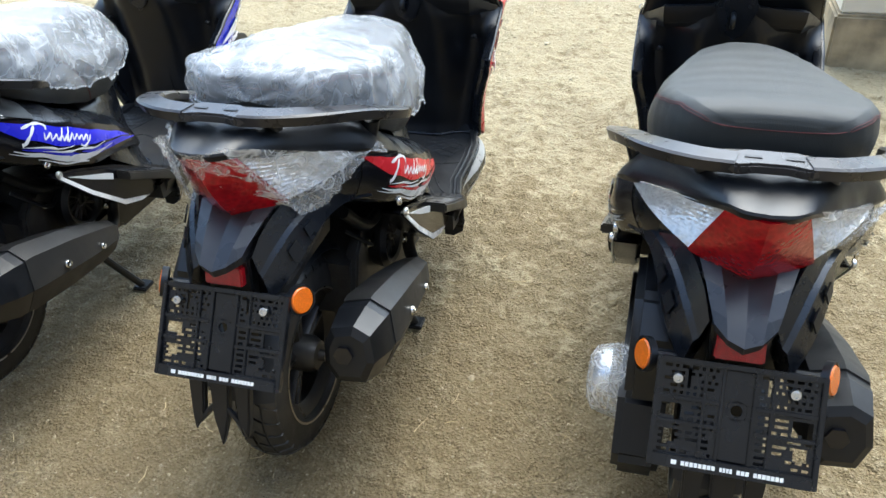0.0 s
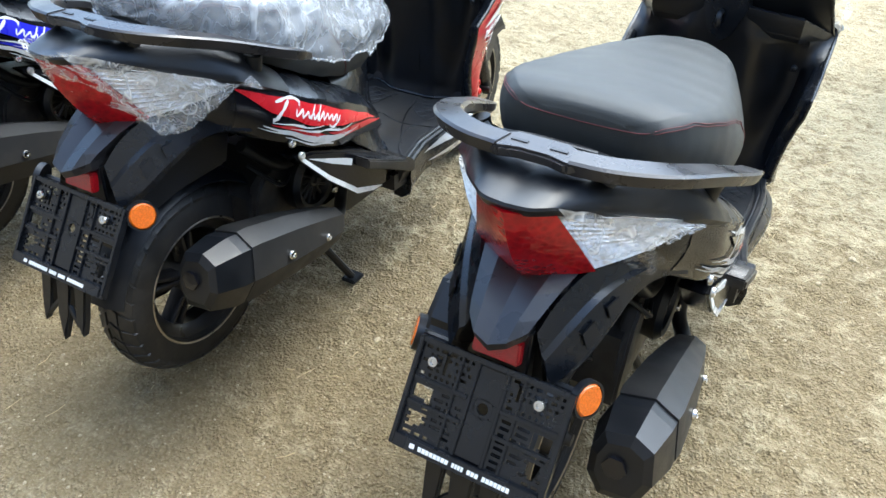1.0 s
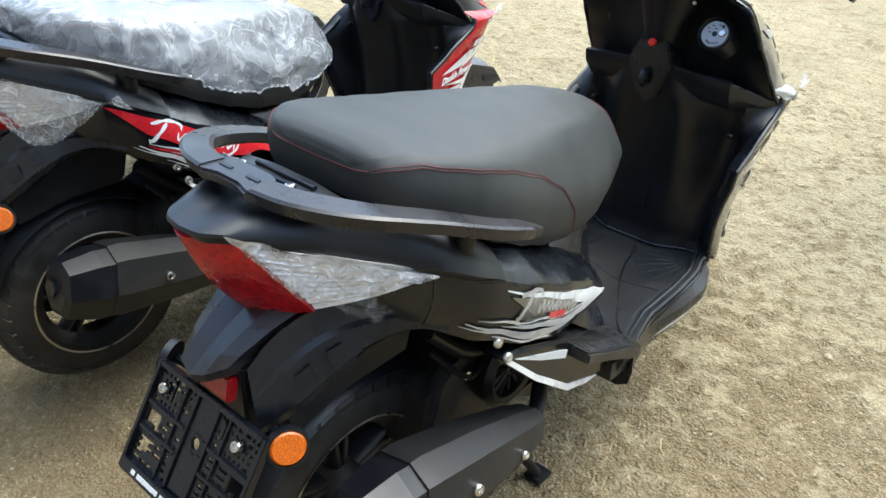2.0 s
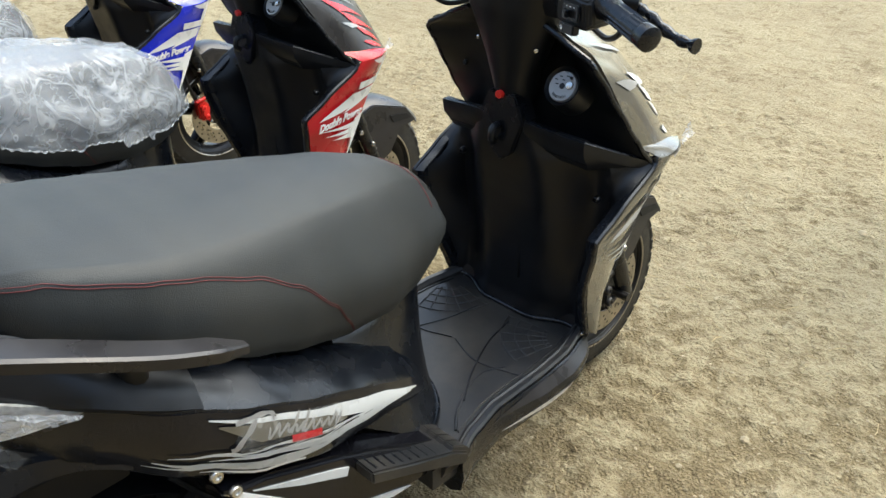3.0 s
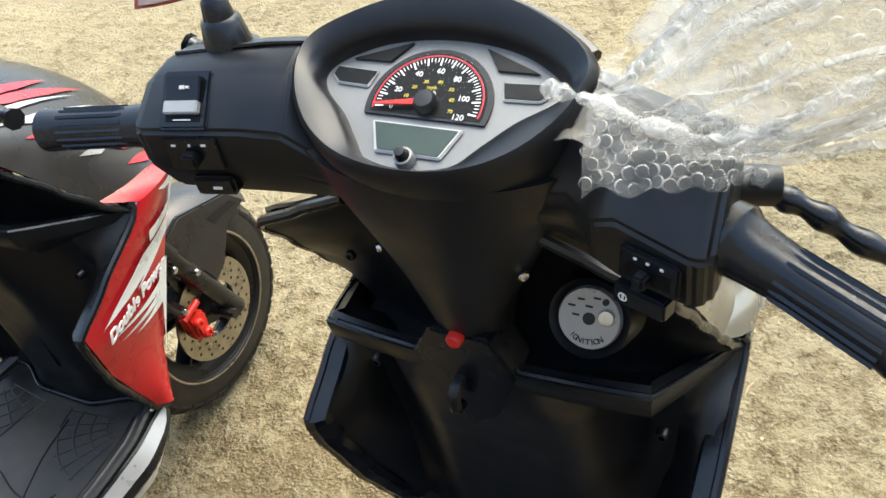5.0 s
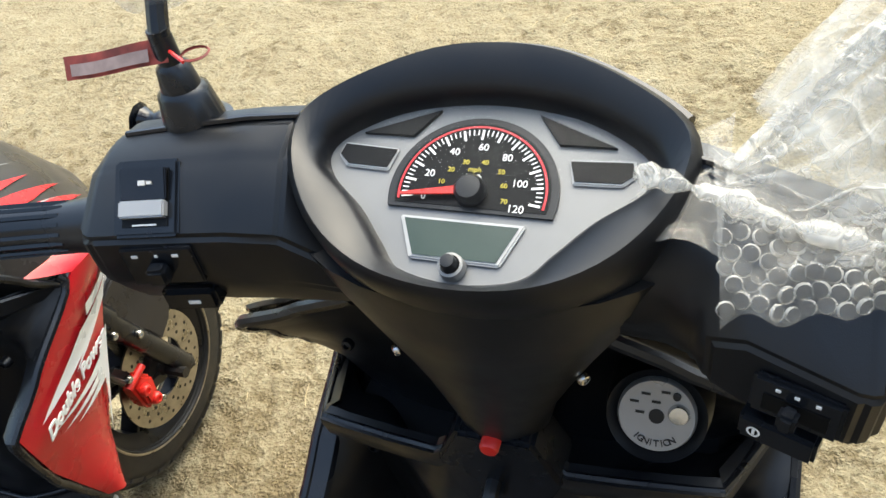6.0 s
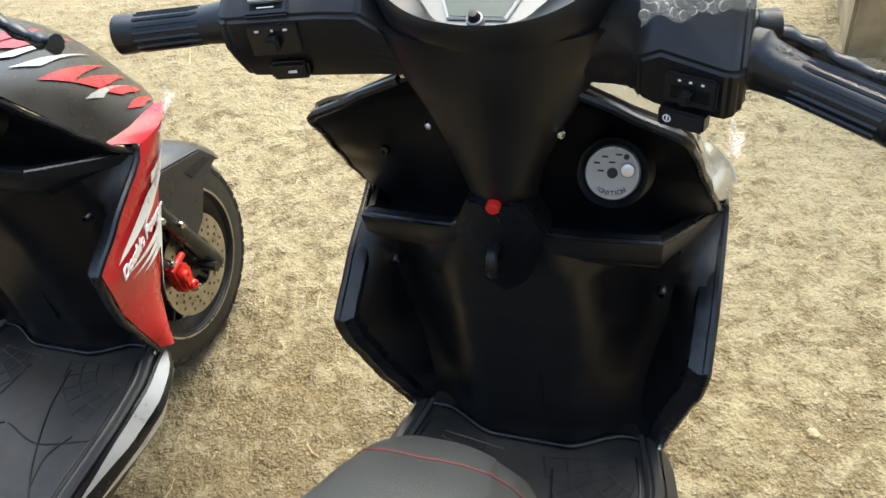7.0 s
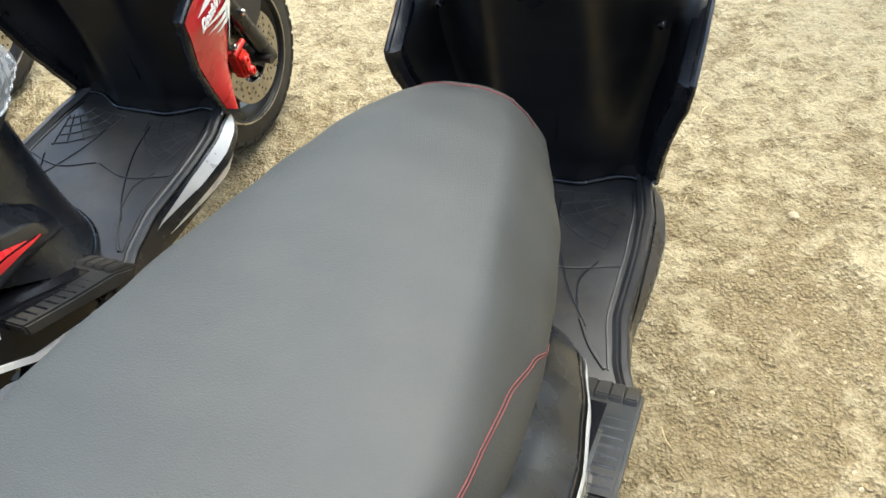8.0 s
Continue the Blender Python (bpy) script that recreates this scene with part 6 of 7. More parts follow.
    # arms with the switch housings, grips
    back = ((0.975, 1.118), (0.992, 1.070), (0.975, 1.005))
    left_bar = [(-0.060, (0.915, 1.000), (0.900, 1.025), (0.900, 1.045), (0.920, 1.066), (0.945, 1.076)),
                (-0.094, (0.908, 1.003), (0.890, 1.038), (0.891, 1.074), (0.924, 1.111), (0.948, 1.121)),
                (-0.128, (0.904, 1.003), (0.884, 1.042), (0.885, 1.077), (0.921, 1.111), (0.945, 1.119)),
                (-0.160, (0.897, 1.005), (0.878, 1.045), (0.878, 1.078), (0.914, 1.109), (0.940, 1.116)),
                (-0.214, (0.885, 1.010), (0.866, 1.045), (0.866, 1.079), (0.902, 1.106), (0.930, 1.111))]
    right_bar = [(0.088, (0.920, 0.998), (0.905, 1.022), (0.905, 1.042), (0.920, 1.062), (0.945, 1.074)),
                 (0.130, (0.915, 1.000), (0.900, 1.028), (0.900, 1.052), (0.916, 1.088), (0.945, 1.113)),
                 (0.146, (0.905, 1.004), (0.893, 1.024), (0.891, 1.046), (0.908, 1.086), (0.940, 1.112)),
                 (0.154, (0.893, 1.004), (0.883, 1.014), (0.880, 1.048), (0.905, 1.090), (0.936, 1.111)),
                 (0.171, (0.886, 1.003), (0.877, 1.006), (0.871, 1.059), (0.903, 1.094), (0.930, 1.109)),
                 (0.224, (0.868, 1.006), (0.857, 1.009), (0.852, 1.053), (0.885, 1.088), (0.912, 1.101))]
    for side, rows in ((-1, left_bar), (1, right_bar)):
        rings = []
        for x, *front in rows:
            shift = (front[4][0] - 0.950) * 0.9
            rings.append([Vector((x, y, z)) for y, z in front] + [Vector((x, y + shift, z + (front[4][1] - 1.123) * 0.8 * (z > 1.05))) for y, z in back])
        mid = sum(rings[-1], Vector((0, 0, 0))) / 8
        for out, k in ((0.010, 0.93), (0.014, 0.80)):
            rings.append([mid + (p - mid) * k + Vector((side * out, 0, 0)) for p in rings[len(rows) - 1]])
        bm = loft(rings)
        bmesh.ops.recalc_face_normals(bm, faces=bm.faces)
        sharp = [e for e in bm.edges if len(e.link_faces) == 2 and e.calc_face_angle(0) > radians(24)]
        bmesh.ops.bevel(bm, geom=sharp, offset=0.0035, segments=2, affect="EDGES", clamp_overlap=True)
        part("bar_cover", bm, MATTE, hb, "grained black handlebar cover with switch housing", 30)
        line = [r[4] + Vector((0, 0.004, 0.0005)) for r in rings[:len(rows)]]
        part("cover_seam", tube(line, 0.0022, 6), GLOSS, hb)
        bx = -0.212 if side < 0 else 0.246
        base, along = (Vector((bx - 0.006, 0.909, 1.058)), Vector((-0.128, -0.029, -0.004))) if side < 0 else (Vector((bx - 0.012, 0.890, 1.048)), Vector((0.118, -0.052, -0.024)))
        part("grip", lathe_along([(0.0, 0.0), (0.024, 0.0), (0.0255, 0.010), (0.0215, 0.016), (0.0200, 0.026), (0.0172, 0.055), (0.0178, 0.11), (0.0195, 0.122), (0.0195, 0.134), (0.014, 0.137), (0.0, 0.137)], base, along), SATIN, hb, "ribbed black rubber grip", 40)
        for k in range(16):
            a = 2 * math.pi * k / 16
            way = along.normalized()
            s1, s2 = basis(way)
            o = (math.cos(a) * s1 + math.sin(a) * s2)
            q = base
            part("grip_rib", tube([q + way * 0.045 + o * 0.0172, q + way * 0.112 + o * 0.0178], 0.0018, 4), SATIN, hb)
        lever = smooth_line([(0.018 + side * 0.220, 0.950, 1.046), (0.018 + side * 0.244, 0.955, 1.032), (0.018 + side * 0.268, 0.953, 1.023), (0.018 + side * 0.296, 0.950, 1.008), (0.018 + side * 0.330, 0.945, 0.998), (0.018 + side * 0.358, 0.941, 0.996)], 6)
        if side < 0:
            lever = smooth_line([(-0.196, 0.974, 1.088), (-0.218, 0.976, 1.090), (-0.236, 0.976, 1.092), (-0.242, 0.976, 1.093)], 6)
        n = len(lever)
        part("brake_lever", tube(lever, [0.0105 if i < 3 else 0.0085 + 0.0015 * math.sin(i * 1.1) + (0.0028 if i > n - 4 else 0) for i in range(n)], 9), SATIN, hb, "black brake lever in a rubber sleeve", 60)
        part("lever_bracket", tube([(0.018 + side * 0.213, 0.950, 1.040), (0.018 + side * 0.240, 0.960, 1.037)], 0.015, 10), MATTE, hb)
        part("cable", tube(smooth_line([(side * 0.232, 0.955, 1.02), (side * 0.225, 0.965, 0.985), (side * 0.19, 0.98, 0.965), (side * 0.14, 1.0, 0.975)], 5), 0.0055, 7), MATTE, hb)
        # faced switch block
        sw = Matrix.Translation((-0.178, 0.8930, 1.0945)) @ Matrix.Rotation(radians(12), 4, "Z") @ Matrix.Rotation(radians(40), 4, "X") if side < 0 else Matrix.Translation((0.1975, 0.8590, 1.0340)) @ Matrix.Rotation(radians(-19), 4, "Z") @ Matrix.Rotation(radians(86), 4, "X")
        low = Matrix.Translation((-0.172, 0.8740, 1.0600)) @ Matrix.Rotation(radians(12), 4, "Z") @ Matrix.Rotation(radians(90), 4, "X")

        def on_switch(bm):
            bmesh.ops.transform(bm, matrix=sw, verts=bm.verts)
            return bm
        if side < 0:
            part("switch_bezel", on_switch(box(-0.0225, 0.0205, -0.023, 0.025, -0.004, 0.0022, 0.002)), SATIN, hb)
            part("bezel_well", on_switch(box(-0.0165, 0.0155, -0.018, 0.020, 0.000, 0.0030, 0.001)), DIAL, hb)
            part("beam_switch", on_switch(prism([(-0.0012, 0.004), (0.0185, 0.0045), (0.0185, 0.0085), (-0.0012, 0.0055)], "x", -0.0155, 0.0145, 0.0008)), GLOSS, hb, "headlamp rocker switch")
            part("pass_switch", on_switch(box(-0.0155, 0.0145, -0.012, -0.0015, 0.002, 0.0085, 0.001)), SILVER, hb, "pale lower half of the rocker")
            part("switch_print", on_switch(box(-0.0025, 0.0020, 0.0075, 0.0105, 0.0070, 0.0086, 0.0)), FRAME_LINE, hb)
            part("switch_print", on_switch(box(0.0032, 0.0060, 0.0080, 0.0100, 0.0070, 0.0086, 0.0)), FRAME_LINE, hb)
            part("switch_print", on_switch(box(-0.0085, 0.0075, -0.0165, -0.0155, 0.003, 0.0036, 0.0)), WHITE, hb)
            for name_, bm, mt in (("switch_plate", box(-0.024, 0.024, -0.017, 0.013, -0.004, 0.0018, 0.001), SATIN), ("indicator_switch", box(-0.007, 0.006, -0.010, 0.003, 0.001, 0.012, 0.002), SATIN),
                                  ("horn_button", box(-0.014, 0.024, -0.046, -0.027, -0.020, -0.0005, 0.003), SATIN), ("switch_print", box(0.004, 0.012, -0.038, -0.0355, -0.0006, 0.0002, 0.0), WHITE),
                                  ("switch_print", box(-0.0165, -0.0125, 0.0065, 0.0085, 0.0018, 0.0024, 0.0), WHITE), ("switch_print", box(-0.001, 0.001, 0.0065, 0.0085, 0.0018, 0.0024, 0.0), WHITE), ("switch_print", box(0.0105, 0.0145, 0.0065, 0.0085, 0.0018, 0.0024, 0.0), WHITE)):
                bmesh.ops.transform(bm, matrix=low, verts=bm.verts)
                part(name_, bm, mt, hb)
        else:
            part("switch_plate", on_switch(box(-0.0225, 0.0215, -0.014, 0.0125, -0.004, 0.0018, 0.002)), SATIN, hb)
            part("switch_well", on_switch(box(-0.017, 0.0165, -0.0095, 0.0035, 0.000, 0.0024, 0.001)), DIAL, hb)
            part("light_switch", on_switch(box(-0.006, 0.003, -0.009, 0.0025, 0.002, 0.013, 0.002)), SATIN, hb)
            part("starter_button", on_switch(box(-0.025, 0.014, -0.036, -0.0195, -0.012, 0.0030, 0.002)), SATIN, hb)
            part("switch_print", on_switch(lathe([(0.0024, 0.0036), (0.0036, 0.0036)], (-0.0165, -0.0275, 0), "z", 14)), WHITE, hb)
            part("switch_print", on_switch(box(-0.0172, -0.0158, -0.0295, -0.0255, 0.0030, 0.0037, 0.0)), WHITE, hb)
            for x in (-0.0095, -0.0005, 0.0095):
                part("switch_print", on_switch(box(x - 0.0012, x + 0.0012, 0.0066, 0.0082, 0.0018, 0.0024, 0.0)), WHITE, hb)
        # mirror foot
        if side < 0 or wrapped:
            part("mirror_boot", lathe([(0.0, 0.0), (0.024, 0.0), (0.025, 0.004), (0.0205, 0.006), (0.0165, 0.028), (0.0130, 0.031), (0.0108, 0.045), (0.0078, 0.048), (0.0070, 0.070), (0.0, 0.070)], (0.012 + side * 0.186, 0.955, 1.106), "z", 24), SATIN, hb, "rubber mirror boot", 40)


def mirror_wrap(m):
    """The right mirror bundled in bubble wrap, the left stem wrapped and tagged."""
    bundle = tagged(new("bubble_wrap"), "crumpled bubble wrap bundled round a scooter mirror", "bubble wrap")
    bundle.matrix_world = m
    axis = smooth_line([(0.172, 0.922, 1.102), (0.222, 0.934, 1.124), (0.288, 0.958, 1.168), (0.37, 0.985, 1.215), (0.47, 1.01, 1.275), (0.60, 1.05, 1.35)], 9)
    across, deep = Vector((0.80, -0.45, -0.40)).normalized(), Vector((0.25, 0.80, -0.54)).normalized()

    def bundle_point(f, a, grow=0.0):
        g = f * (len(axis) - 1)
        i = min(len(axis) - 2, int(g))
        p = axis[i].lerp(axis[i + 1], g - i)
        w = 0.034 + 0.030 * math.sin(2.6 * f) + 0.030 * f
        ca, sa = math.cos(a), math.sin(a)
        fold = 1 + 0.22 * noise.noise((ca * 1.6, sa * 1.6, f * 1.8)) + 0.16 * abs(math.sin(a * 3.5 + f * 2)) + 0.09 * noise.noise((ca * 7, sa * 7, f * 4)) + 0.05 * noise.noise((ca * 16, sa * 16, f * 14))
        r = w * fold * (1.0 if ca > 0 else 1.0 + 0.42 * ca * max(0.0, 1 - 1.1 * f)) + grow
        return p + across * r * ca + deep * r * 0.62 * sa
    rings = [[bundle_point(f, 2 * math.pi * k / 90) for k in range(90)] for f in np.linspace(0, 1, 70)]
    part("wrap_body", loft(rings, False), BUBBLE, bundle, "", 80)
    # a second loose turn of the wrap, open at one side
    rings = [[bundle_point(f, 2.0 + 3.6 * k / 40, 0.006 + 0.012 * abs(math.sin(k * 0.35 + 5 * f)) + 0.02 * f) for k in range(41)] for f in np.linspace(0.16, 0.9, 50)]
    part("wrap_fold", loft(rings, False, False), BUBBLE, bundle, "loose outer fold of the wrap", 80)

    # loose skirt of wrap lying over the switch housing
    def skirt_point(s, f):
        top = Vector((0.146 + 0.132 * s, 0.938 - 0.023 * s, 1.129 - 0.005 * s))
        low = Vector((0.158 + 0.098 * s, 0.852 + 0.020 * s + 0.003 * math.sin(s * 22), 1.094 + 0.008 * s + 0.003 * math.sin(s * 17)))
        p = top.lerp(low, f)
        p.z += 0.010 * math.sin(math.pi * f) + 0.006 * noise.noise((s * 7, f * 5, 1.7))
        p.y -= 0.010 * math.sin(math.pi * f)
        return p
    part("wrap_skirt", loft([[skirt_point(s, f) for s in np.linspace(0, 1, 34)] for f in np.linspace(0, 1, 16)], False, False), BUBBLE_THIN, bundle, "flat piece of bubble wrap", 80)
    # rows of air bubbles on the skirt and on the bundle
    domes, rims = bmesh.new(), bmesh.new()

    def dome(at, u, v, r):
        n = u.cross(v).normalized()
        r *= 0.95 + 0.15 * noise.noise(at * 90)
        if n.z - n.y < 0:
            n = -n
        v = n.cross(u)
        rings_ = []
        for rr, h in ((1.0, 0.0), (0.97, 0.28), (0.80, 0.48), (0.45, 0.56), (0.02, 0.58)):
            rings_.append([at + r * rr * (math.cos(2 * math.pi * k / 10) * u + math.sin(2 * math.pi * k / 10) * v) + n * r * h for k in range(10)])
        loft(rings_, False, True, domes)
        # whiter ring round each dome, painting the highlight on its rim
        for lo, hi in ((0.90, 1.05),):
            loft([[at + r * rr * (math.cos(2 * math.pi * k / 12) * u + math.sin(2 * math.pi * k / 12) * v) + n * (r * h + 0.0004) for k in range(12)] for rr, h in ((lo, 0.42), (0.98, 0.30), (hi, 0.02))], False, True, rims)
    for j in range(7):
        for i in range(14):
            s, f = (i + 0.5 * (j % 2) + 0.3) / 14.6, 0.30 + 0.68 * (j + 0.6) / 7.2
            at = skirt_point(s, f)
            dome(at, (skirt_point(s + 0.02, f) - at).normalized(), (skirt_point(s, f + 0.02) - at).normalized(), 0.0042)
    for j in range(26):
        for i in range(13):
            f, a = 0.10 + 0.030 * j, 3.0 + (i + 0.5 * (j % 2)) * 0.20
            if noise.noise((f * 5, a * 1.2, 3.3)) < -0.05:
                continue
            at = bundle_point(f, a)
            u, v = bundle_point(f + 0.01, a) - at, bundle_point(f, a + 0.05) - at
            if u.length > 1e-5 and v.length > 1e-5:
                dome(at, u.normalized(), v.normalized(), 0.0048)
    part("bubble_layer", domes, BUBBLE_CELL, bundle, "rows of small air bubbles", 80)["kind"] = "stuff"
    part("rim_glint_layer", rims, BUBBLE_GLINT, bundle, "pale rings painting the rim highlights of the air bubbles", 80)["kind"] = "stuff"
    # long bright creases running along the bundle, and the rolled edge above the loose skirt
    crease_rng = random.Random(4)
    for k in range(30):
        a0, f0 = crease_rng.uniform(2.2, 6.4), crease_rng.uniform(0.0, 0.5) * crease_rng.uniform(0.1, 1.0)
        ln, tw, wd = crease_rng.uniform(0.18, 0.45), crease_rng.uniform(-0.5, 0.5), crease_rng.uniform(0.03, 0.11)
        rows = []
        for q in np.linspace(0, 1, 26):
            f = min(1.0, f0 + ln * q)
            a = a0 + tw * q + 0.06 * math.sin(9 * q + k)
            h = wd * math.sin(math.pi * (0.04 + 0.92 * q)) ** 0.6
            rows.append([bundle_point(f, a - h, 0.003), bundle_point(f, a - 0.3 * h, 0.006), bundle_point(f, a + 0.3 * h, 0.0065), bundle_point(f, a + h, 0.003)])
        part("wrap_crease", loft(rows, False, False), WRAP_CREASE, bundle, "bright crease in the wrap", 80)
    roll = smooth_line([(0.112, 0.925, 1.118), (0.150, 0.900, 1.128), (0.190, 0.884, 1.126), (0.232, 0.886, 1.120), (0.275, 0.905, 1.134), (0.320, 0.930, 1.158)], 7)
    bm = tube(roll, [0.0045 + 0.002 * math.sin(i * 0.9) + 0.0015 * math.sin(i * 2.3) for i in range(len(roll))], 12)
    part("wrap_roll", bm, WRAP_CREASE, bundle, "rolled bright edge of the wrap", 80)
    rows = [[Vector((0.098 + 0.055 * f + 0.004 * math.sin(9 * f), 0.915 + 0.02 * f + s * (0.006 + 0.03 * f), 1.090 + 0.022 * f + 0.018 * s * f + 0.004 * math.sin(6 * s + 11 * f))) for s in np.linspace(-1, 1, 8)] for f in np.linspace(0, 1, 12)]
    part("wrap_tail", loft(rows, False, False), BUBBLE, bundle, "torn end of the wrap", 80)
    stem = tagged(new("mirror"), "black mirror stem wound in bubble wrap", "mirror")
    stem.matrix_world = m
    tag_thing = tagged(new("paper_tag"), "faded red and white paper tag on a string", "tag")
    tag_thing.matrix_world = m @ Matrix.Translation((0.020, 0.0, -0.012))
    part("stem", tube(smooth_line([(-0.174, 0.955, 1.172), (-0.180, 0.978, 1.208), (-0.215, 1.02, 1.26), (-0.28, 1.05, 1.30), (-0.36, 1.08, 1.33)], 5), 0.0065, 9), SATIN, stem)
    line = smooth_line([(-0.177, 0.962, 1.188), (-0.186, 0.984, 1.218), (-0.225, 1.025, 1.265), (-0.28, 1.05, 1.30), (-0.36, 1.08, 1.33)], 6)
    bm = tube(line, [0.019 + 0.004 * math.sin(i * 2.3) for i in range(len(line))], 22)
    for v in bm.verts:
        v.co += Vector((noise.noise(v.co * 60), noise.noise(v.co * 60 + Vector((5, 0, 0))), noise.noise(v.co * 60 + Vector((0, 9, 0))))) * 0.005
    part("stem_wrap", bm, BUBBLE, stem, "bubble wrap wound round the stem", 80)
    tag = [Vector((-0.190, 0.952, 1.176)), Vector((-0.215, 0.950, 1.172)), Vector((-0.245, 0.948, 1.166)), Vector((-0.272, 0.948, 1.162))]
    rows = [[p + Vector((-0.001, 0.004, 0.0062)) * s for s in (-1, -0.3, 0.3, 1)] for p in smooth_line(tag, 4)]
    card = part("tag_card", thick(loft(rows, False, False), 0.0008), TAG, tag_thing, "", 60)
    line = smooth_line(tag, 4)[2:-1]
    part("tag_print", loft([[p + Vector((-0.001, 0.004, 0.0062)) * s + Vector((0, -0.0022, 0.0016)) for s in (-0.75, 0.25)] for p in line], False, False), TAG_GREY, card, "faded grey band", 60)
    part("tag_string", tube([(-0.176, 0.945, 1.172), (-0.190, 0.952, 1.176)], 0.0012, 5), CALIPER, tag_thing)
    part("tag_string", lathe([(0.0085, -0.0010), (0.0096, 0.0), (0.0085, 0.0010)], (-0.174, 0.955, 1.172), "z", 18), TAG, tag_thing)


def lathe_along(profile, at, way):
    """A profile of (radius, along) turned round a slanted axis."""
    w = Vector(way).normalized()
    a, b = basis(w)
    rings = []
    for r, s in profile:
        rings.append([Vector(at) + w * s + max(r, 0.0003) * (math.cos(2 * math.pi * k / 22) * a + math.sin(2 * math.pi * k / 22) * b) for k in range(22)])
    return loft(rings)


def seat_cover(m, rng):
    """Loose crinkled polythene pulled over the seat."""
    rings = []
    for y in np.linspace(-0.048, 0.715, 150):
        yy = min(0.688, max(-0.031, y))
        base = seat_ring(yy, 0.008)
        w, zt, zb = between(SEAT, yy)
        hem = zb + (0.18 + 0.20 * noise.noise((y * 5, 3.1, 0.2)) + 0.06 * noise.noise((y * 19, 1.1, 0.2))) * (zt - zb)
        pull = 1 - 0.55 * max(0, (y - 0.69) / 0.025) - 0.25 * max(0, (-0.035 - y) / 0.013)
        ring = [p for p in base if p.z > hem]
        length = [0.0]
        for p, q in zip(ring, ring[1:]):
            length.append(length[-1] + (q - p).length)
        pts = []
        i = 0
        for k in range(86):
            f = k / 85 * length[-1]
            while i < len(ring) - 2 and length[i + 1] < f:
                i += 1
            p = ring[i].lerp(ring[i + 1], (f - length[i]) / max(1e-6, length[i + 1] - length[i]))
            c = Vector((p.x + 0.02 * noise.noise((p.x * 9, y * 9, 1)), y + 0.02 * noise.noise((p.x * 9, y * 9, 6)), p.z))
            q = 0.013 * abs(noise.noise((c.x * 11 + 5, c.y * 9, c.z * 11))) + 0.006 * (1 - abs(noise.noise((c.x * 17, c.y * 14, c.z * 17 + 4))) * 2) + 0.003 * (1 - abs(noise.noise((c.x * 43, c.y * 38 + 7, c.z * 43))) * 2)
            n = Vector(((p.x - seat_mid(yy)) / 0.17, 0, (p.z - zb) / (zt - zb) - 0.3)).normalized()
            pts.append(Vector((seat_mid(yy) + (p.x - seat_mid(yy)) * pull, y, zb + (p.z - zb) * (0.5 + 0.5 * pull))) + n * q)
        if not rings:
            mid = Vector((seat_mid(yy), y - 0.006, zb + 0.45 * (zt - zb)))
            rings += [[mid.lerp(p, q) + Vector((0, -0.006 * (1 - q) + 0.004 * noise.noise(p * 30), 0)) for p in pts] for q in (0.02, 0.35, 0.7, 0.92)]
        rings.append(pts)
    hems = [[r[i] + Vector((0, 0, 0.002 * math.sin(j * 1.7 + i))) for j, r in enumerate(rings[4:])] for i in (0, -1)]
    cover = part("seat_cover", loft(rings, False, False), SEAT_FILM, None, "", 80)
    for hem in hems:
        part("gathered_hem", tube(hem, [0.0022 + 0.0012 * math.sin(j * 2.1) for j in range(len(hem))], 6), SEAT_FILM, cover, "gathered edge of the film", 80)
    cover.matrix_world = m
    tagged(cover, "crinkled translucent polythene film over a scooter seat", "seat cover", "seat covers")


# ---------------------------------------------------------------- ground
def ground_height(x, y):
    n = 0.008 * noise.noise((x * 1.7, y * 1.7, 0)) + 0.007 * noise.noise((x * 6.5, y * 6.5, 4)) + 0.0085 * noise.noise((x * 17, y * 17, 8)) + 0.0065 * noise.noise((x * 30, y * 30, 2)) + 0.0030 * noise.noise((x * 58, y * 58, 6))
    return n - 0.006


def spaced(lo, hi, step, far):
    near = list(np.arange(lo, hi + 1e-6, step))
    out, s = [], step
    p = hi
    while p < far:
        s *= 1.22
        p += s
        out.append(p)
    back, s = [], step
    p = lo
    while p > -far:
        s *= 1.22
        p -= s
        back.append(p)
    return back[::-1] + near + out


xs, ys_ = spaced(-2.5, 2.0, 0.0095, 600), spaced(-0.7, 3.4, 0.0095, 600)
verts = [(x, y, ground_height(x, y) if abs(x) < 30 and abs(y) < 30 else -0.006) for y in ys_ for x in xs]
nx = len(xs)
faces = [(j * nx + i, j * nx + i + 1, (j + 1) * nx + i + 1, (j + 1) * nx + i) for j in range(len(ys_) - 1) for i in range(nx - 1)]
me = bpy.data.meshes.new("ground")
me.from_pydata(verts, [], faces)
me.materials.append(SOIL)
me.polygons.foreach_set("use_smooth", [True] * len(me.polygons))
ground = tagged(new("ground", me), "dry trodden sandy earth with scuffs and grit", "ground", kind="structure")

# grit and small stones, and dry stalks lying about
rng = random.Random(11)
vs, fs = [], []
for k in range(9000):
    x, y = rng.uniform(-2.4, 2.4), rng.uniform(-0.8, 4.2)
    r = rng.choice((0.0016, 0.002, 0.0022, 0.003, 0.003, 0.004, 0.0045)) * rng.uniform(0.7, 1.3)
    z = ground_height(x, y)
    a0 = rng.uniform(0, 6)
    b = len(vs)
    for i in range(5):
        a = a0 + i * 1.2566
        q = r * rng.uniform(0.75, 1.25)
        vs.append((x + q * math.cos(a), y + q * math.sin(a), z + r * 0.1))
    vs.append((x + r * 0.2, y, z + r * rng.uniform(0.5, 0.9)))
    fs += [(b + i, b + (i + 1) % 5, b + 5) for i in range(5)]
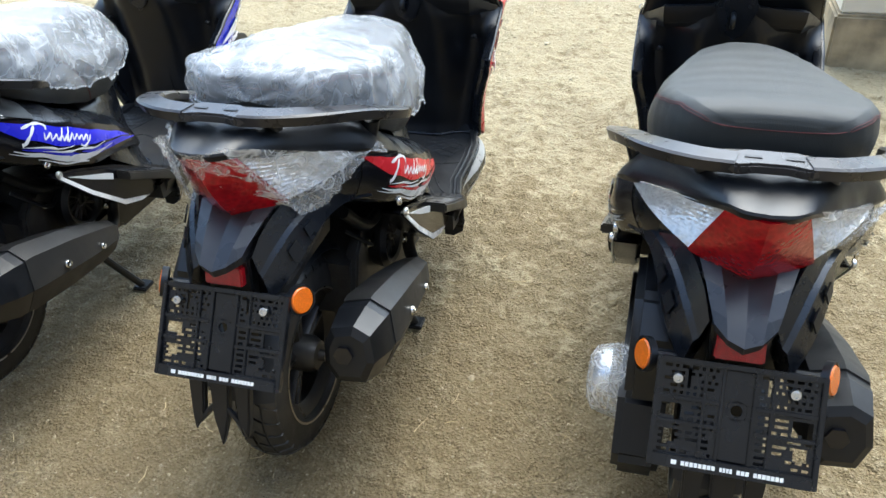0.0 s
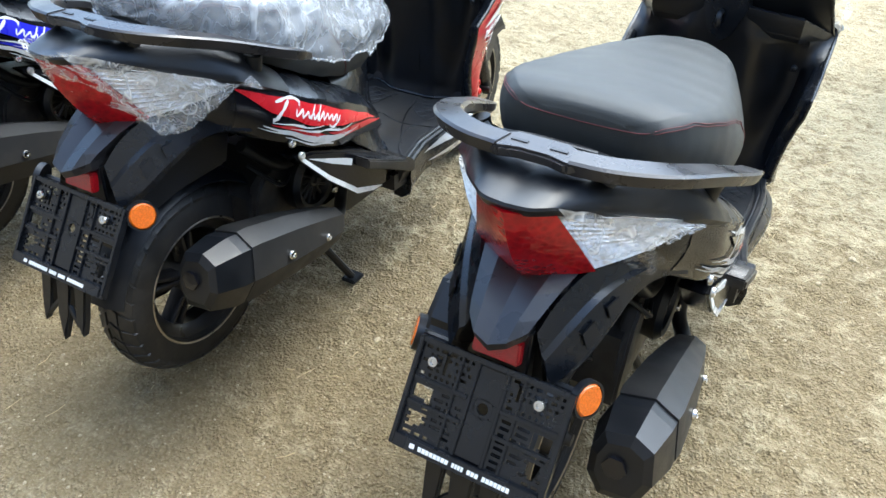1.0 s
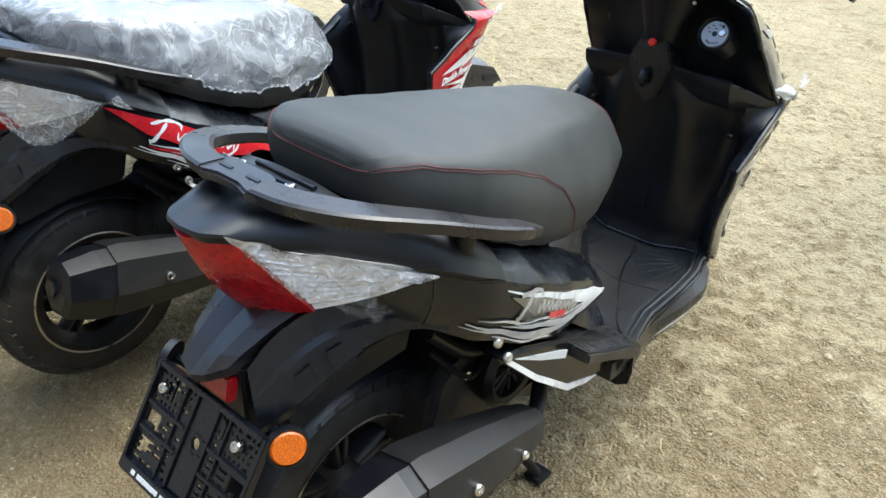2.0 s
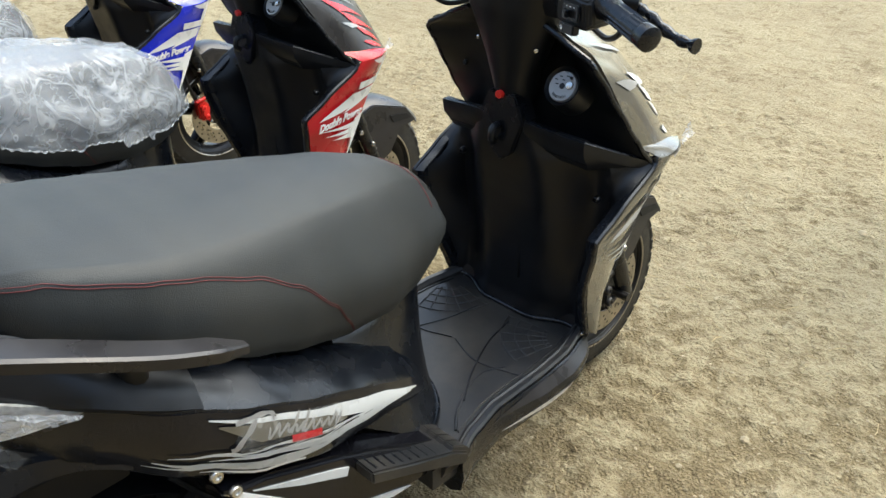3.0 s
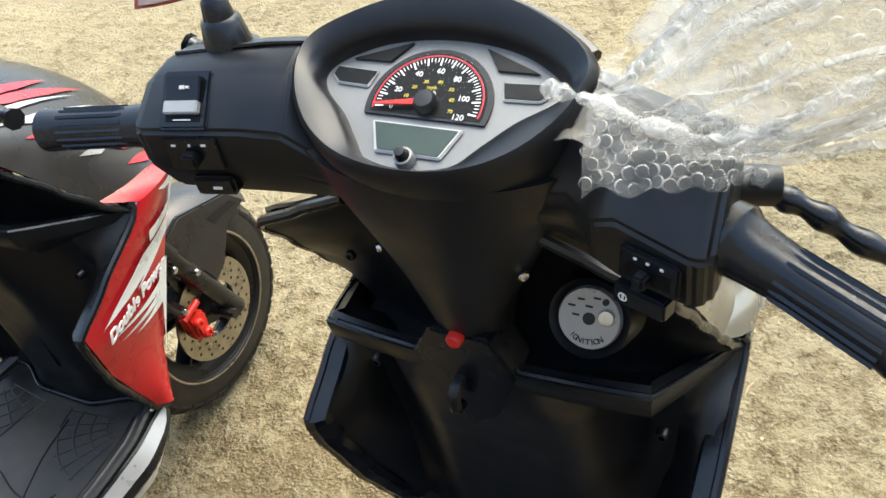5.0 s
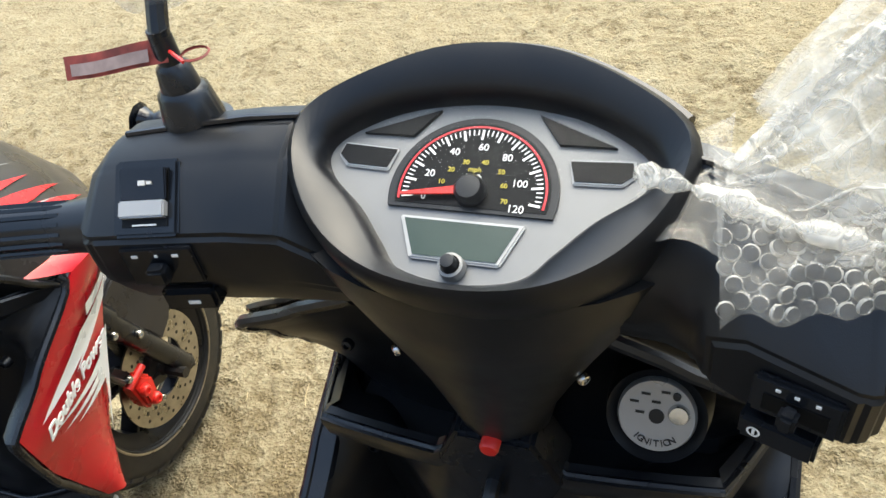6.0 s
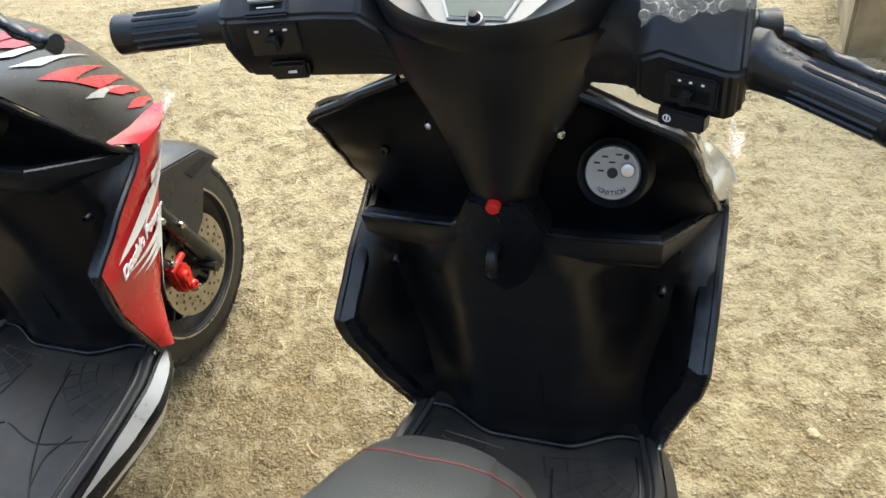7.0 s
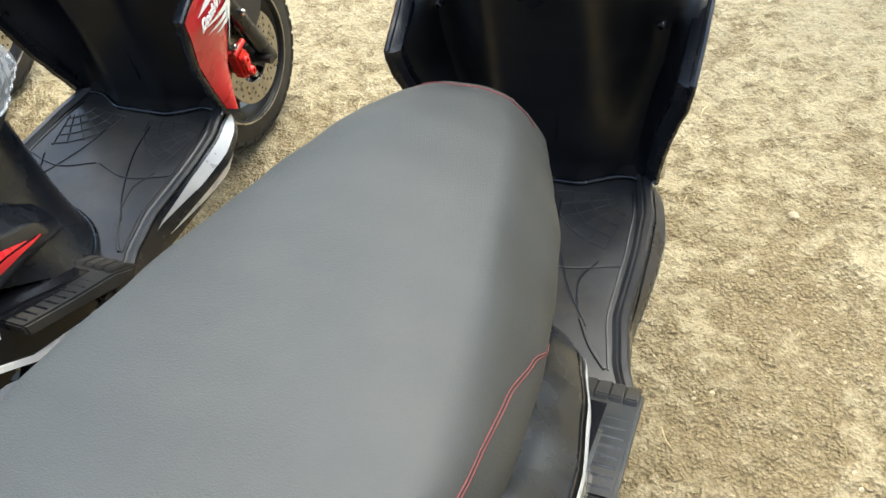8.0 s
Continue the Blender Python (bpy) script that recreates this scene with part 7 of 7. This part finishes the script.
me = bpy.data.meshes.new("grit")
me.from_pydata(vs, [], fs)
me.materials.append(PEBBLE)
tagged(new("grit", me), "loose pale grit and small stones on the earth", "gravel", kind="stuff")
vs, fs = [], []
for k in range(420):
    x, y = rng.uniform(-2.2, 1.9), rng.uniform(-0.6, 3.4)
    a, l, w = rng.uniform(0, 6.28), rng.uniform(0.012, 0.06), rng.uniform(0.0008, 0.0018)
    b = len(vs)
    for s in (0, 0.5, 1):
        px, py = x + l * s * math.cos(a + 0.3 * s), y + l * s * math.sin(a + 0.3 * s)
        z = ground_height(px, py) + 0.0015
        vs += [(px - w * math.sin(a), py + w * math.cos(a), z), (px, py, z + 0.0016), (px + w * math.sin(a), py - w * math.cos(a), z)]
    for s in (0, 3):
        fs += [(b + s, b + s + 1, b + s + 4, b + s + 3), (b + s + 1, b + s + 2, b + s + 5, b + s + 4)]
me = bpy.data.meshes.new("dry_stalks")
me.from_pydata(vs, [], fs)
me.materials.append(STRAW)
tagged(new("dry_stalks", me), "thin dry grass stalks scattered on the earth", "straw", kind="stuff")

# single stones and a curved twig lying on the earth
def stone(x, y, r, seed):
    bm = bmesh.new()
    bmesh.ops.create_icosphere(bm, subdivisions=2, radius=r)
    for v in bm.verts:
        v.co *= 1 + 0.35 * noise.noise(v.co / r + Vector((seed, 0, 0)))
        v.co.z *= 0.6
    ob = part("stone", bm, PEBBLE, None, "", 25)
    ob.location = (x, y, ground_height(x, y) + r * 0.25)
    return tagged(ob, "small rough grey-brown stone on the earth", "stone", "loose stones")


for i, (x, y, r) in enumerate(((0.297, 2.51, 0.016), (0.127, 1.813, 0.009), (0.464, 1.31, 0.011), (0.395, 1.127, 0.008),
                               (-0.756, 2.80, 0.014), (-0.574, 2.357, 0.011), (-0.55, 0.259, 0.010), (-0.931, 0.128, 0.008))):
    stone(x, y, r, i * 3.7)
TWIG = [(-1.90, 2.81), (-1.76, 2.67), (-1.66, 2.505)]
line = [Vector((x, y, ground_height(x, y) + 0.004 + 0.004 * math.sin(i))) for i, (x, y) in enumerate(TWIG)]
tagged(part("twig", tube(smooth_line(line, 5), [0.0022] * (len(line) * 5 - 4), 6), STRAW, None, "", 60), "thin pale curved twig on the earth", "twig")

# ---------------------------------------------------------------- gate pillar
pillar = tagged(new("pillar"), "cream plastered pillar with a damp stained concrete foot", "pillar")
pillar.location = (0.572, 2.730, 0)
part("foot", box(0, 0.42, 0, 0.42, -0.03, 0.24, 0.012), STAINED, pillar, "stained concrete foot")
part("shaft", box(0.022, 0.40, 0.022, 0.40, 0.24, 2.4, 0.01), PLASTER, pillar, "cream plaster shaft")

# ---------------------------------------------------------------- unseen walls added to block sky light behind and beside the walk
tagged(part("sky_block_south", box(-7.0, 3.7, -2.3, -2.0, -0.1, 3.0, 0.0), DARK_RENDER, None), "unseen dark wall added to block sky behind the walk", "wall", kind="structure")
# added out of view so that right-hand faces get less sky
tagged(part("sky_block_east", box(4.0, 4.2, -2.3, 6.0, -0.1, 2.6, 0.0), CONCRETE, None), "unseen grey wall added to darken the right-hand horizon", "wall", kind="structure")

# ---------------------------------------------------------------- scooters
scooter("scooter", "black and grey motor scooter with a bare vinyl seat", pose(0, 0, 0), GREY_PAINT, None, DECAL_GREY, False, 1)
scooter("scooter", "black and red motor scooter with a film-wrapped seat", pose(-0.888, 0.010, 0, 0, 0, 0.4), RED_PAINT, DECAL_RED, DECAL_RED, True, 2)
scooter("scooter", "black and blue motor scooter with a film-wrapped seat", pose(-1.76, 0.0, 0, 0, 0, 1.0), BLUE_PAINT, DECAL_BLUE, DECAL_BLUE, True, 2)
